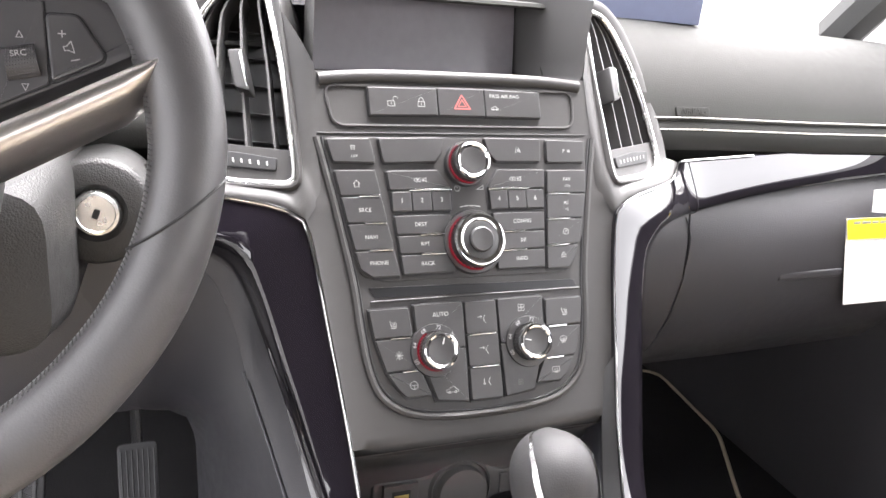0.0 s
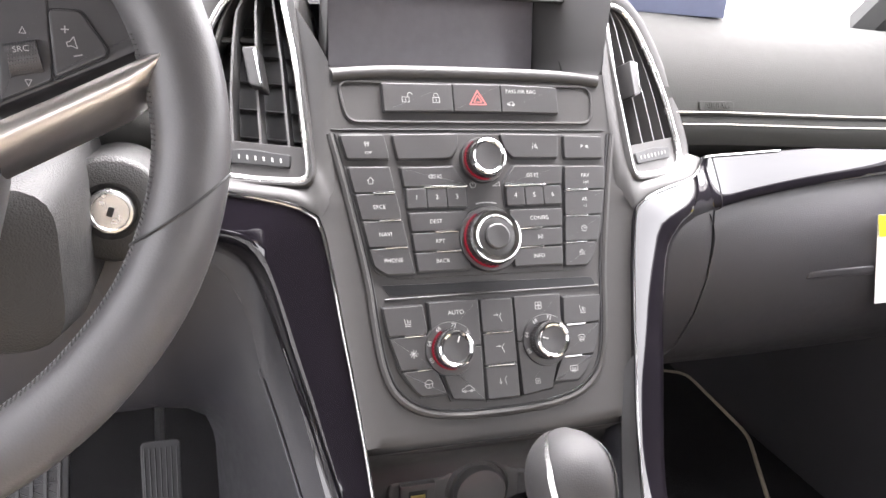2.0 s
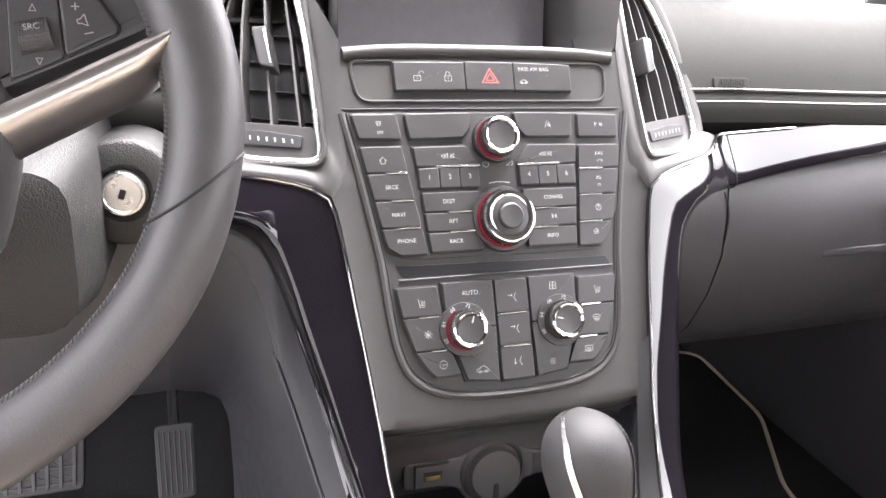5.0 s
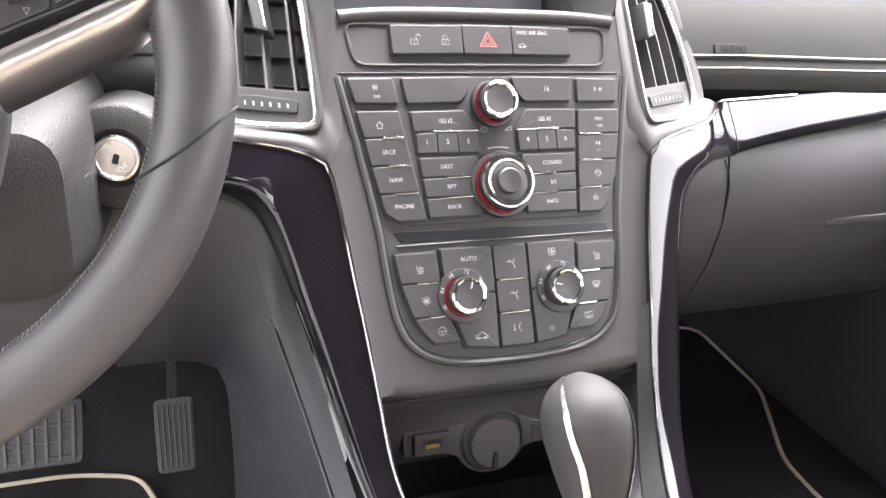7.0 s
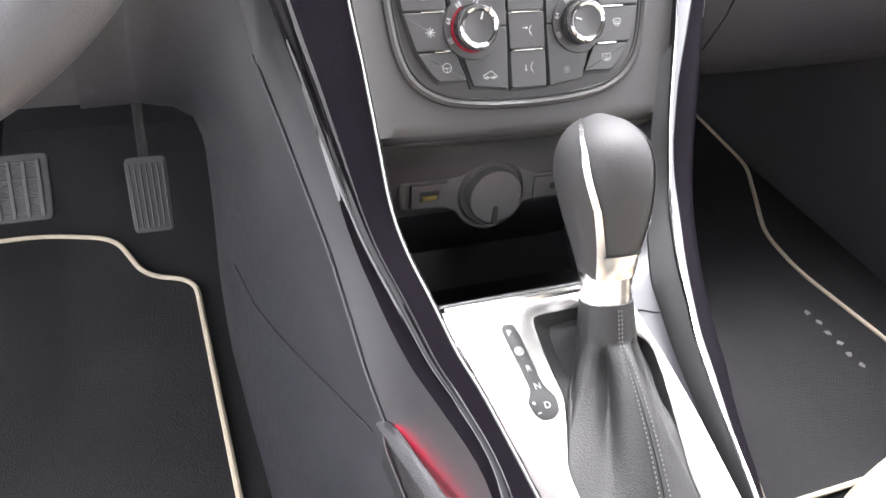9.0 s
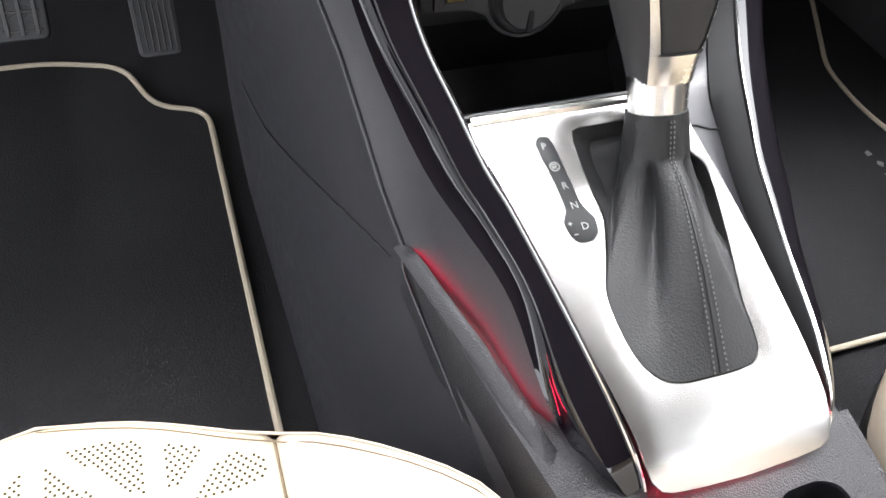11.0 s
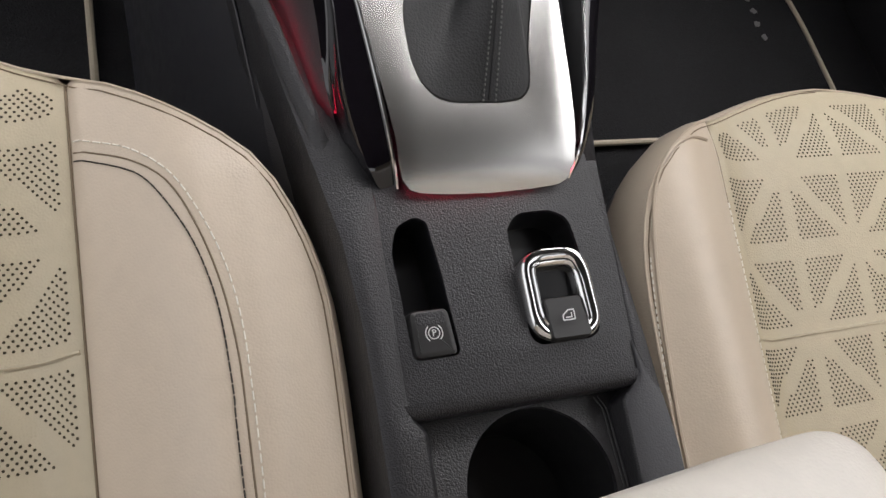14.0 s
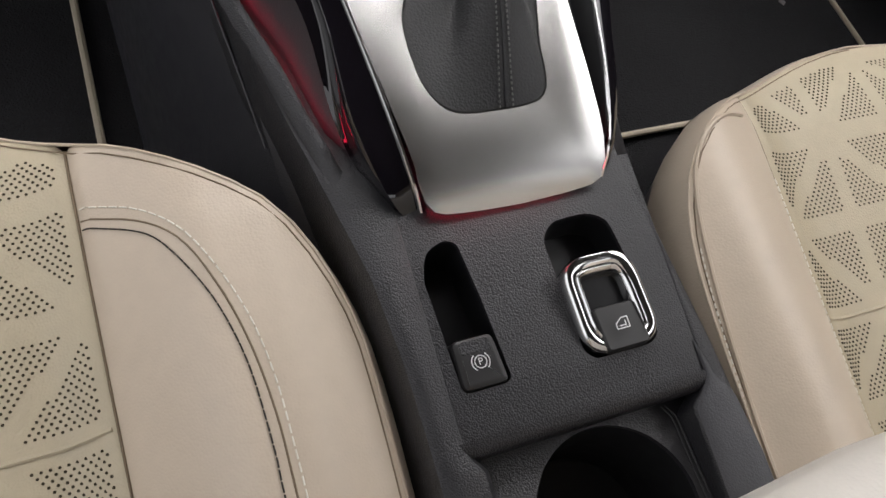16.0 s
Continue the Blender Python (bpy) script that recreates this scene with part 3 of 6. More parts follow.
# ---------------------------------------------------------------- air vents
def vent(sx):
    ob = thing("air_vent", "upright air vent with bright metal frame and black vanes", "air vent", (sx * 0.18, 0.64, 0.75), "vents beside the screen")
    b0, a1, b1 = Vector((sx * 0.145, 0.583, 0.732)), Vector((sx * 0.232, 0.632, 0.729)), Vector((sx * 0.148, 0.687, 0.864))
    ea, eb = (a1 - b0), (b1 - b0)
    la, lb = ea.length, eb.length
    ea, eb = ea.normalized(), eb.normalized()
    en = ea.cross(eb).normalized()
    if en.y > 0:
        en = -en
    m = Matrix((( ea.x, eb.x, en.x, b0.x), (ea.y, eb.y, en.y, b0.y), (ea.z, eb.z, en.z, b0.z), (0, 0, 0, 1)))
    leaf = [(0.0, 0.0), (la * 0.5, -0.003), (la * 0.98, 0.0), (la * 1.0, 0.02), (la * 0.93, 0.075), (la * 0.80, 0.115), (la * 0.62, 0.150), (la * 0.42, 0.172), (0.006, 0.178), (0.0, 0.10)]
    leaf = closed(rounded(leaf, 0.010, 5), 72)
    skin = [(-0.006, -0.006), (la * 0.5, -0.010), (la * 1.10, -0.014), (la * 1.22, 0.015), (la * 1.12, 0.080), (la * 0.96, 0.130), (la * 0.80, 0.165), (la * 0.5, 0.19), (-0.010, 0.192), (-0.008, 0.10)]
    skin = closed(rounded(skin, 0.014, 5), 72)
    cen = np.array([la * 0.42, 0.075])

    def by_angle(P):
        return sorted(P, key=lambda p: math.atan2(*(p - cen)[::-1]))
    n = 90

    def radial(P):
        P = np.array(by_angle(P))
        ang = np.array([math.atan2(*(p - cen)[::-1]) for p in P])
        r = np.linalg.norm(P - cen, axis=1)
        A = np.linspace(-math.pi, math.pi, n, endpoint=False)
        R = np.interp(A, np.r_[ang - 2 * math.pi, ang, ang + 2 * math.pi], np.r_[r, r, r])
        return [cen + rr * np.array([math.cos(a), math.sin(a)]) for a, rr in zip(A, R)]
    L, S = radial(leaf), radial(skin)
    face = [[m @ Vector((*(a * (1 - f) + b * f), h)) for a, b in zip(L, S)] for f, h in ((1.0, -0.050), (1.0, -0.008), (0.97, -0.002), (0.88, 0.003), (0.70, 0.0055), (0.45, 0.0055), (0.20, 0.003), (0.0, 0.0), (0.0, -0.040))]
    part("pod", loft(face, True, False), FASCIA, ob, "grey pod round the vent")
    chrome = cr([(sx * x, y, z) for x, y, z in ((0.259, 0.637, 0.7325), (0.247, 0.624, 0.7292), (0.2358, 0.612, 0.7247), (0.2188, 0.600, 0.7223), (0.1747, 0.580, 0.7190), (0.1536, 0.570, 0.7148), (0.1418, 0.564, 0.7070))], 24)
    edge = [tuple(on_stack(sx * (half_width(v) - 0.002), v, 0.0035 if v < 0.125 else 0.0006) @ Vector()) for v in (0.114, 0.119, 0.124, 0.130, 0.140, 0.160, 0.18, 0.20, 0.22, 0.24)]
    outer = [Vector(p) for p in chrome] + [Vector(p) for p in cr(edge, 24)]
    inner = [m @ Vector((*p, 0.0008)) for p in cr([(la * 1.01, 0.012), (la * 0.96, 0.001), (la * 0.5, -0.003), (0.010, -0.0005)], 24)] + [m @ Vector((*p, 0.0008)) for p in cr([(0.002, 0.004), (0.0, 0.03), (0.0, 0.10), (0.004, 0.172)], 24)]
    cheek = []
    for f in np.linspace(0, 1, 9):
        cheek.append([o * (1 - f) + i_ * f + OUT * (0.004 * math.sin(math.pi * f ** 0.8)) for o, i_ in zip(outer, inner)])
    part("cheek", loft(cheek, False, False), FASCIA, ob, "smooth grey cheek beside the vent")
    part("chrome_frame", tube([m @ Vector((*p, 0.001)) for p in L], 0.0032, 10, loop=True), BRIGHT, ob, "bright satin metal frame")
    part("cavity", loft([[m @ Vector((*p, -0.035)) for p in L], [m @ Vector((*p, -0.04)) for p in L]]), GAP, ob)

    def width(b):
        xs = [p for p in L if abs(p[1] - b) < 0.006]
        return (min(p[0] for p in xs), max(p[0] for p in xs)) if xs else (0.0, la * 0.5)
    # lower panel with thumbwheel
    low = [(p[0], min(p[1], 0.030)) for p in L]
    seen, panel = set(), []
    for p in low:
        k = (round(p[0], 4), round(p[1], 4))
        if k not in seen:
            seen.add(k)
            panel.append(p)
    panel = [(x, y) for x, y in panel if y < 0.0299] + [(width(0.03)[1], 0.030), (width(0.03)[0], 0.030)]
    panel = sorted(panel, key=lambda p: math.atan2(p[1] - 0.012, p[0] - la * 0.45))
    part("lower_panel", prism(panel, -0.012, -0.0015, m, 0.0006), FASCIA, ob)
    wheel = part("thumbwheel", prism(rounded([(la * 0.16, 0.0105), (la * 0.80, 0.0095), (la * 0.83, 0.0205), (la * 0.5, 0.0235), (la * 0.14, 0.0215)], 0.002), -0.004, 0.0005, m, 0.0008), GAP, ob, "black ribbed thumbwheel")
    bm = bmesh.new()
    for k in range(8):
        x = la * (0.22 + 0.07 * k)
        rw = 0.0007 + 0.0010 * (1 - abs(k - 2) / 6)
        box_pts = [(x, 0.0140), (x + rw, 0.0140), (x + rw, 0.0176), (x, 0.0176)]
        prism(box_pts, 0.0, 0.0012, m, 0.0002, bm=bm)
    part("ribs", bm, WHITE, wheel, "pale ribs")
    # vanes
    for f in (0.16, 0.40, 0.64, 0.86):
        path = []
        for b in np.linspace(0.030, 0.172, 14):
            lo, hi = width(b)
            if hi - lo < 0.004:
                continue
            path.append((lo + (hi - lo) * f * 0.75 + 0.25 * min(f * la, hi - 0.002), b))
        ring = []
        for a, b in path:
            ring.append([m @ Vector((a - 0.0010, b, -0.004)), m @ Vector((a + 0.0010, b, -0.004)), m @ Vector((a + 0.004, b, -0.030)), m @ Vector((a + 0.0028, b, -0.030))])
        part("vane", loft(ring), PALEFASCIA, ob)
    for b in np.arange(0.045, 0.165, 0.026):
        lo, hi = width(b)
        part("back_vane", tube([m @ Vector((lo, b, -0.033)), m @ Vector((hi, b, -0.033))], 0.0014, 5), GAP, ob)
    lo, hi = width(0.085)
    a = lo + (hi - lo) * 0.40
    tab = part("slider", prism(rounded([(a - 0.007, 0.077), (a + 0.006, 0.079), (a + 0.009, 0.113), (a - 0.004, 0.115)], 0.003), -0.012, 0.004, m, 0.0015), BUTTON, ob, "grey slider on a vane")
    if sx < 0:
        a = a - 0.0095
    part("chrome_edge", prism(rounded([(a + 0.0032, 0.081), (a + 0.0058, 0.081), (a + 0.0084, 0.111), (a + 0.0058, 0.112)], 0.001), 0.003, 0.0050, m, 0.0005), CHROME, tab)


vent(1)
vent(-1)


# ---------------------------------------------------------------- control panels on the fascia
ICON = dict(
    home=[[(-1, 0), (0, 1), (1, 0)], [(-0.65, 0.2), (-0.65, -0.9), (0.65, -0.9), (0.65, 0.2)]],
    clock=[arc(0, 0, 0.95, 0, 360, 16), [(0, 0.55), (0, 0), (0.45, 0)]],
    eject=[[(-0.9, -0.1), (0, 0.9), (0.9, -0.1), (-0.9, -0.1)], [(-0.9, -0.7), (0.9, -0.7)]],
    back=[[(0, 0.7), (-1, 0), (0, -0.7), (0, 0.7)], [(1, 0.7), (0, 0), (1, -0.7), (1, 0.7)]],
    skip=[[(-0.5, 0.7), (-0.5, -0.7)], [(0.6, 0.7), (-0.4, 0), (0.6, -0.7), (0.6, 0.7)]],
    play=[[(-0.9, 0.7), (-0.9, -0.7), (-0.1, 0), (-0.9, 0.7)], [(0.35, 0.7), (0.35, -0.7)], [(0.85, 0.7), (0.85, -0.7)]],
    seat=[[(-0.8, 0.9), (-0.5, -0.5), (0.8, -0.5)], [(-0.1, 0.6), (0, -0.2)], [(0.3, 0.5), (0.3, -0.2)], [(0.7, 0.4), (0.7, -0.2)], [(-0.6, -0.9), (0.7, -0.9)]],
    snow=[[(-1, 0), (1, 0)], [(0, -1), (0, 1)], [(-0.7, -0.7), (0.7, 0.7)], [(-0.7, 0.7), (0.7, -0.7)]],
    wheel=[arc(0, 0, 0.95, 0, 360, 16), [(-0.9, 0), (0.9, 0)], [(0, 0), (0, -0.9)]],
    car=[[(-1.5, -0.5), (-1.5, 0.1), (-0.8, 0.25), (-0.3, 0.7), (0.6, 0.7), (1.0, 0.2), (1.5, 0), (1.5, -0.5), (-1.5, -0.5)], arc(-0.8, -0.5, 0.3, 0, 360, 8), arc(0.8, -0.5, 0.3, 0, 360, 8)],
    fan=[arc(0.4, 0.4, 0.45, 0, 360, 8), arc(-0.4, 0.4, 0.45, 0, 360, 8), arc(0.4, -0.4, 0.45, 0, 360, 8), arc(-0.4, -0.4, 0.45, 0, 360, 8)],
    defrost=[[(-1, 0.4), (-0.5, 0.8), (0.5, 0.8), (1, 0.4), (0.7, -0.4), (-0.7, -0.4), (-1, 0.4)], [(-0.4, -0.9), (-0.4, 0.3)], [(0, -0.9), (0, 0.3)], [(0.4, -0.9), (0.4, 0.3)]],
    rear=[[(-1, 0.7), (1, 0.7), (1, -0.5), (-1, -0.5), (-1, 0.7)], [(-0.4, -0.9), (-0.4, 0.3)], [(0, -0.9), (0, 0.3)], [(0.4, -0.9), (0.4, 0.3)]],
    face=[[(0.9, 0.9), (0.4, 0.1), (0.9, -0.9)], [(-0.9, 0.5), (0.1, 0.5)], [(-0.2, 0.75), (0.1, 0.5), (-0.2, 0.25)]],
    feet=[[(0.9, 0.9), (0.4, 0.0), (0.9, -0.9)], [(-0.6, 0.6), (-0.6, -0.6)], [(-0.9, -0.3), (-0.6, -0.6), (-0.3, -0.3)]],
    lock=[[(-0.7, 0), (0.7, 0), (0.7, -1), (-0.7, -1), (-0.7, 0)], [(-0.45, 0), (-0.45, 0.4)] + arc(0, 0.4, 0.45, 180, 0, 6) + [(0.45, 0)], [(0, -0.3), (0, -0.7)]],
    unlock=[[(-0.7, 0), (0.7, 0), (0.7, -1), (-0.7, -1), (-0.7, 0)], [(0.45, 0), (0.45, 0.5)] + [(0.45 + 0.45 - 0.45 * math.cos(radians(a)), 0.5 + 0.45 * math.sin(radians(a))) for a in (30, 60, 90, 120, 150, 180)], [(0, -0.3), (0, -0.7)]],
    skid=[[(-0.7, 0.8), (0.7, 0.8), (0.7, 0.3), (-0.7, 0.3), (-0.7, 0.8)], [(-0.5, 0.1), (-0.2, -0.2), (-0.5, -0.5)], [(0.3, 0.1), (0.6, -0.2), (0.3, -0.5)]],
    lane=[[(-0.9, -0.9), (-0.5, 0.9)], [(0.8, -0.9), (0.2, 0.9)], [(-0.1, -0.5), (0.5, -0.5), (0.3, 0.2), (-0.1, 0.2), (-0.1, -0.5)]],
    power=[arc(0, 0, 0.9, 120, 420, 14), [(0, 1), (0, 0.1)]],
    volume=[[(-1, -0.4), (1, -0.4), (1, 0.7), (-1, -0.4)]],
)


def icon(name, size, u, v, w=0.0048, width=0.00042, bm=None):
    return strokes(scaled(ICON[name], size), width, on_stack(u, v, w), bm)


def word(text, size, u, v, w=0.0048, bm=None):
    return lettering(text, size * 0.9, on_stack(u, v, w), bm)


W1 = 0.0045


def button(parent, pts, prints=(), r=0.0022, top=W1, mat=BUTTON, name="button"):
    """A key on the fascia, with what is printed on it: (kind, text, size, u, v)."""
    ob = part(name, prism(rounded(pts, r, 4), -0.002, top, ST, 0.0007), mat, parent)
    part("joint", prism(inset(rounded(pts, r, 4), -0.0007), -0.002, 0.0022, ST, 0.0003), GAP, ob)
    if prints:
        bm = bmesh.new()
        for kind, text, size, u, v in prints:
            (icon if kind == "i" else word)(text, size, u, v, top + 0.00025, bm=bm)
        part("marking", bm, WHITE, ob)
    return ob


def chrome_bar(parent, u0, u1, v, dark=0.0):
    """The thin chrome rib between two keys."""
    part("chrome_rib", prism(rounded([(u0, v - 0.0007), (u1, v - 0.0007), (u1, v + 0.0007), (u0, v + 0.0007)], 0.0005, 3), 0.0, W1 + 0.0006, ST, 0.0003), CHROME, parent)


def rotary(parent, u, v, r_base, r_ring, r_cap, h, label, red=True, pointer=None, nib=0.0):
    m = on_stack(u, v)
    ob = part("rotary_knob", lathe([(r_base, -0.001), (r_base, 0.004), (r_base * 0.97, 0.006), (r_ring * 1.06, 0.0065), (r_ring * 1.03, h - 0.004), (r_ring * 0.9, h - 0.0035)], m, 48), BUTTON, parent, label)
    part("chrome_ring", lathe([(r_ring * 1.0, h - 0.0055), (r_ring * 1.05, h - 0.003), (r_ring, h), (r_ring * 0.9, h + 0.0007), (r_cap * 1.02, h - 0.0003), (r_cap * 0.98, h - 0.003)], m, 48), CHROME, ob, "polished chrome ring")
    part("cap", lathe([(r_cap, h - 0.004), (r_cap, h - 0.001), (r_cap * 0.94, h - 0.0004), (r_cap * 0.5, h - 0.0010), (r_cap * 0.05, h - 0.0014)], m, 40), BUTTON, ob)
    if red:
        # emitting arc put where the skirt only reflects red
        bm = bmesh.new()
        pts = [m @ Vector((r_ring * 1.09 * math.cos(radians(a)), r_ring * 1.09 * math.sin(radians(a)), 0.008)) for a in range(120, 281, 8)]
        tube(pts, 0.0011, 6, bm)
        part("skirt_reflection", bm, REDSHEEN, ob, "glowing arc that imitates a red reflection")
    if pointer is not None:
        mm = m @ Matrix.Rotation(radians(pointer), 4, "Z")
        part("pointer", prism([(-0.0005, r_cap * 0.45), (0.0005, r_cap * 0.45), (0.0005, r_cap * 0.9), (-0.0005, r_cap * 0.9)], h - 0.002, h + 0.0002, mm, 0.0001), WHITE, ob)
    if nib:
        part("push_button", lathe([(r_cap * 0.66, h - 0.003), (r_cap * 0.66, h + nib - 0.001), (r_cap * 0.58, h + nib), (r_cap * 0.1, h + nib - 0.0008)], m, 32), BUTTON, ob)
    # gripping ribs on the skirt
    bm = bmesh.new()
    for k in range(40):
        a = 2 * math.pi * k / 40
        p0, p1 = [m @ Vector((r_ring * 1.07 * math.cos(a), r_ring * 1.07 * math.sin(a), z)) for z in (0.007, h - 0.006)]
        tube([p0, p1], 0.0007, 4, bm)
    tagged(part("grip_ribs", bm, BUTTON, ob), kind="stuff")
    return ob


# switches in the bay under the screen
sw = thing("switch_bank", "row of dark switches under the screen", "switch bank", on_stack(0, 0.2, 0) @ Vector())
b = button(sw, [(-0.0827, 0.1988), (-0.0228, 0.1995), (-0.0228, 0.2228), (-0.0833, 0.2224)], [("i", "unlock", 0.0042, -0.064, 0.2108), ("i", "lock", 0.0042, -0.0376, 0.2108)], 0.0012)
b = button(sw, [(-0.0222, 0.1995), (0.0207, 0.1992), (0.0207, 0.2233), (-0.0222, 0.2233)], (), 0.0012)
tri_o = [[(0, 0.0068), (-0.0072, -0.0050), (0.0072, -0.0050), (0, 0.0068)]]
tri_i = [[(0, 0.0028), (-0.0036, -0.0030), (0.0036, -0.0030), (0, 0.0028)]]
part("marking", strokes(tri_i, 0.0007, on_stack(-0.0005, 0.2105, W1 + 0.0003), strokes(tri_o, 0.0012, on_stack(-0.0005, 0.2105, W1 + 0.0003))), REDPRINT, b, "red warning triangle")
b = button(sw, [(0.0213, 0.1992), (0.0750, 0.1987), (0.0747, 0.2219), (0.0213, 0.2233)], [("w", "PASS AIR BAG", 0.0052, 0.0400, 0.2172), ("i", "car", 0.0022, 0.030, 0.2065)], 0.0012)

radio = thing("radio_panel", "dark radio and navigation control panel with chrome-ringed knobs", "car radio", on_stack(0, 0.06, 0) @ Vector())
part("base_plate", prism(rounded([(-0.1215, 0.1812), (0.1190, 0.1812), (0.1165, 0.140), (0.1075, 0.095), (0.093, 0.066), (0.080, 0.0615), (-0.080, 0.0625), (-0.099, 0.068), (-0.108, 0.095), (-0.1185, 0.150)], 0.004), -0.004, 0.0012, ST, 0.0005), FASCIA, radio)
for pts in ([(-0.1209, 0.1792), (-0.0847, 0.1794), (-0.0812, 0.1592), (-0.1163, 0.1600)], [(-0.0777, 0.1796), (-0.0204, 0.1804), (-0.0225, 0.168), (-0.0292, 0.1598), (-0.0746, 0.1590)], [(0.0169, 0.1805), (0.0719, 0.1797), (0.0698, 0.1595), (0.0270, 0.1598), (0.0200, 0.168)], [(0.0773, 0.1791), (0.1160, 0.1782), (0.1143, 0.1588), (0.0763, 0.1590)]):
    gap = part("key_gap", prism(rounded([tuple(p) for p in inset(pts, -0.0012)], 0.0028, 4), -0.002, 0.0016, ST, 0.0003), GAP, radio)
button(radio, [(-0.1209, 0.1792), (-0.0847, 0.1794), (-0.0812, 0.1592), (-0.1163, 0.1600)], [("i", "skid", 0.0026, -0.0995, 0.1712), ("w", "OFF", 0.0036, -0.0985, 0.1645)])
button(radio, [(-0.0777, 0.1796), (-0.0204, 0.1804), (-0.0225, 0.168), (-0.0292, 0.1598), (-0.0746, 0.1590)])
button(radio, [(0.0169, 0.1805), (0.0719, 0.1797), (0.0698, 0.1595), (0.0270, 0.1598), (0.0200, 0.168)], [("i", "lane", 0.0028, 0.0485, 0.1698)])
button(radio, [(0.0773, 0.1791), (0.1160, 0.1782), (0.1143, 0.1588), (0.0763, 0.1590)], [("w", "P", 0.0052, 0.0940, 0.1690), ("i", "skip", 0.0018, 0.0990, 0.1690)])


def column(parent, left, right, cuts, prints, bars):
    """Keys one above the other between two leaning sides; left and right: functions of v."""
    pts = [(left(v), v) for v in np.linspace(cuts[0], cuts[-1], 8)] + [(right(v), v) for v in np.linspace(cuts[-1], cuts[0], 8)]
    part("key_gap", prism(inset(pts, -0.0012), -0.002, 0.0016, ST, 0.0003), GAP, parent)
    for k in range(len(cuts) - 1):
        v1, v0 = cuts[k] - (0.0007 if k else 0), cuts[k + 1] + 0.0007
        vs = np.linspace(v1, v0, 4)
        button(parent, [(left(v), v) for v in vs] + [(right(v), v) for v in vs[::-1]], prints[k], 0.0018)
        if k and bars:
            u0, u1 = bars(cuts[k])
            chrome_bar(parent, u0, u1, cuts[k])


def lin(*pv):
    vs, us = [p[0] for p in pv], [p[1] for p in pv]
    return lambda v: float(np.interp(v, vs, us))


column(radio, lin((0.064, -0.084), (0.068, -0.095), (0.0735, -0.1005), (0.088, -0.1035), (0.153, -0.116)), lin((0.066, -0.0675), (0.153, -0.082)), (0.1532, 0.132, 0.110, 0.088, 0.0655),
       ([("i", "home", 0.0028, -0.0985, 0.1420)], [("w", "SRCE", 0.0052, -0.0930, 0.1205)], [("w", "NAVI", 0.0052, -0.0895, 0.0985)], [("w", "PHONE", 0.0052, -0.0845, 0.0775)]),
       lambda v: (lin((0.066, -0.088), (0.153, -0.100))(v), lin((0.066, -0.0685), (0.153, -0.083))(v)))
column(radio, lin((0.066, 0.0672), (0.153, 0.0757)), lin((0.0640, 0.086), (0.068, 0.0925), (0.0857, 0.1005), (0.1085, 0.107), (0.131, 0.1123), (0.152, 0.1150)), (0.1518, 0.131, 0.1086, 0.0857, 0.0645),
       ([("w", "FAV", 0.0050, 0.0945, 0.1435), ("w", "1/2/3", 0.0032, 0.0945, 0.1375)], [("w", "AS", 0.0050, 0.0915, 0.1225), ("w", "1/2", 0.0032, 0.0915, 0.1165)], [("i", "clock", 0.0027, 0.0885, 0.0970)], [("i", "eject", 0.0027, 0.0840, 0.0765)]),
       lambda v: (lin((0.066, 0.0682), (0.153, 0.0765))(v), lin((0.066, 0.088), (0.153, 0.098))(v)))
for sgn in (-1, 1):
    s = lambda pts: [(sgn * u, v) for u, v in pts]
    part("key_gap", prism(rounded([tuple(p) for p in inset(s([(0.0735, 0.1530), (0.0275, 0.1535), (0.0160, 0.1385), (0.0165, 0.1180), (0.0690, 0.1182)]), -0.0010)], 0.002, 4), -0.002, 0.0016, ST, 0.0003), GAP, radio)
    button(radio, s([(0.0727, 0.1524), (0.0279, 0.1528), (0.0168, 0.1372), (0.0710, 0.1366)]), [("i", "back" if sgn < 0 else "skip", 0.0028, sgn * 0.047, 0.1445), ("i", "skip" if sgn < 0 else "back", 0.0026, sgn * 0.0405, 0.1445)], 0.0015)
    chrome_bar(radio, sgn * 0.017 if sgn > 0 else -0.055, 0.055 if sgn > 0 else -0.017, 0.1362)
    for k in range(3):
        u0, u1 = 0.0180 + 0.0174 * k, 0.0180 + 0.0174 * (k + 1) - 0.0005
        num = str(3 - k) if sgn < 0 else str(4 + k)
        button(radio, s([(u0, 0.1188), (u1, 0.1188), (u1, 0.1350), (u0, 0.1350)]), [("w", num, 0.0062, sgn * (u0 + u1) / 2, 0.1275)], 0.0014)
    column(radio, lin((0.066, sgn * 0.0645), (0.1154, sgn * 0.0690)), lin((0.066, sgn * 0.0200), (0.1154, sgn * 0.0195)), (0.1152, 0.0992, 0.0832, 0.0665),
           ([("w", "DEST" if sgn < 0 else "CONFIG", 0.0052, sgn * 0.0465, 0.1075)], [("w", "RPT", 0.0052, -0.0440, 0.0913)] if sgn < 0 else [("i", "play", 0.0024, 0.0460, 0.0913)], [("w", "BACK" if sgn < 0 else "INFO", 0.0052, sgn * 0.0430, 0.0752)]),
           (lambda v: (-0.048, -0.026)) if sgn < 0 else (lambda v: (0.026, 0.048)))
rotary(radio, -0.001, 0.1580, 0.0195, 0.0152, 0.0118, 0.019, "volume knob with chrome ring")
rotary(radio, -0.0005, 0.0915, 0.0275, 0.0213, 0.0160, 0.020, "large menu knob with chrome ring", nib=0.0028)
part("marking", icon("volume", 0.0030, 0.0105, 0.1375, 0.0018, bm=icon("power", 0.0028, -0.0105, 0.1375, 0.0018)), WHITE, radio)
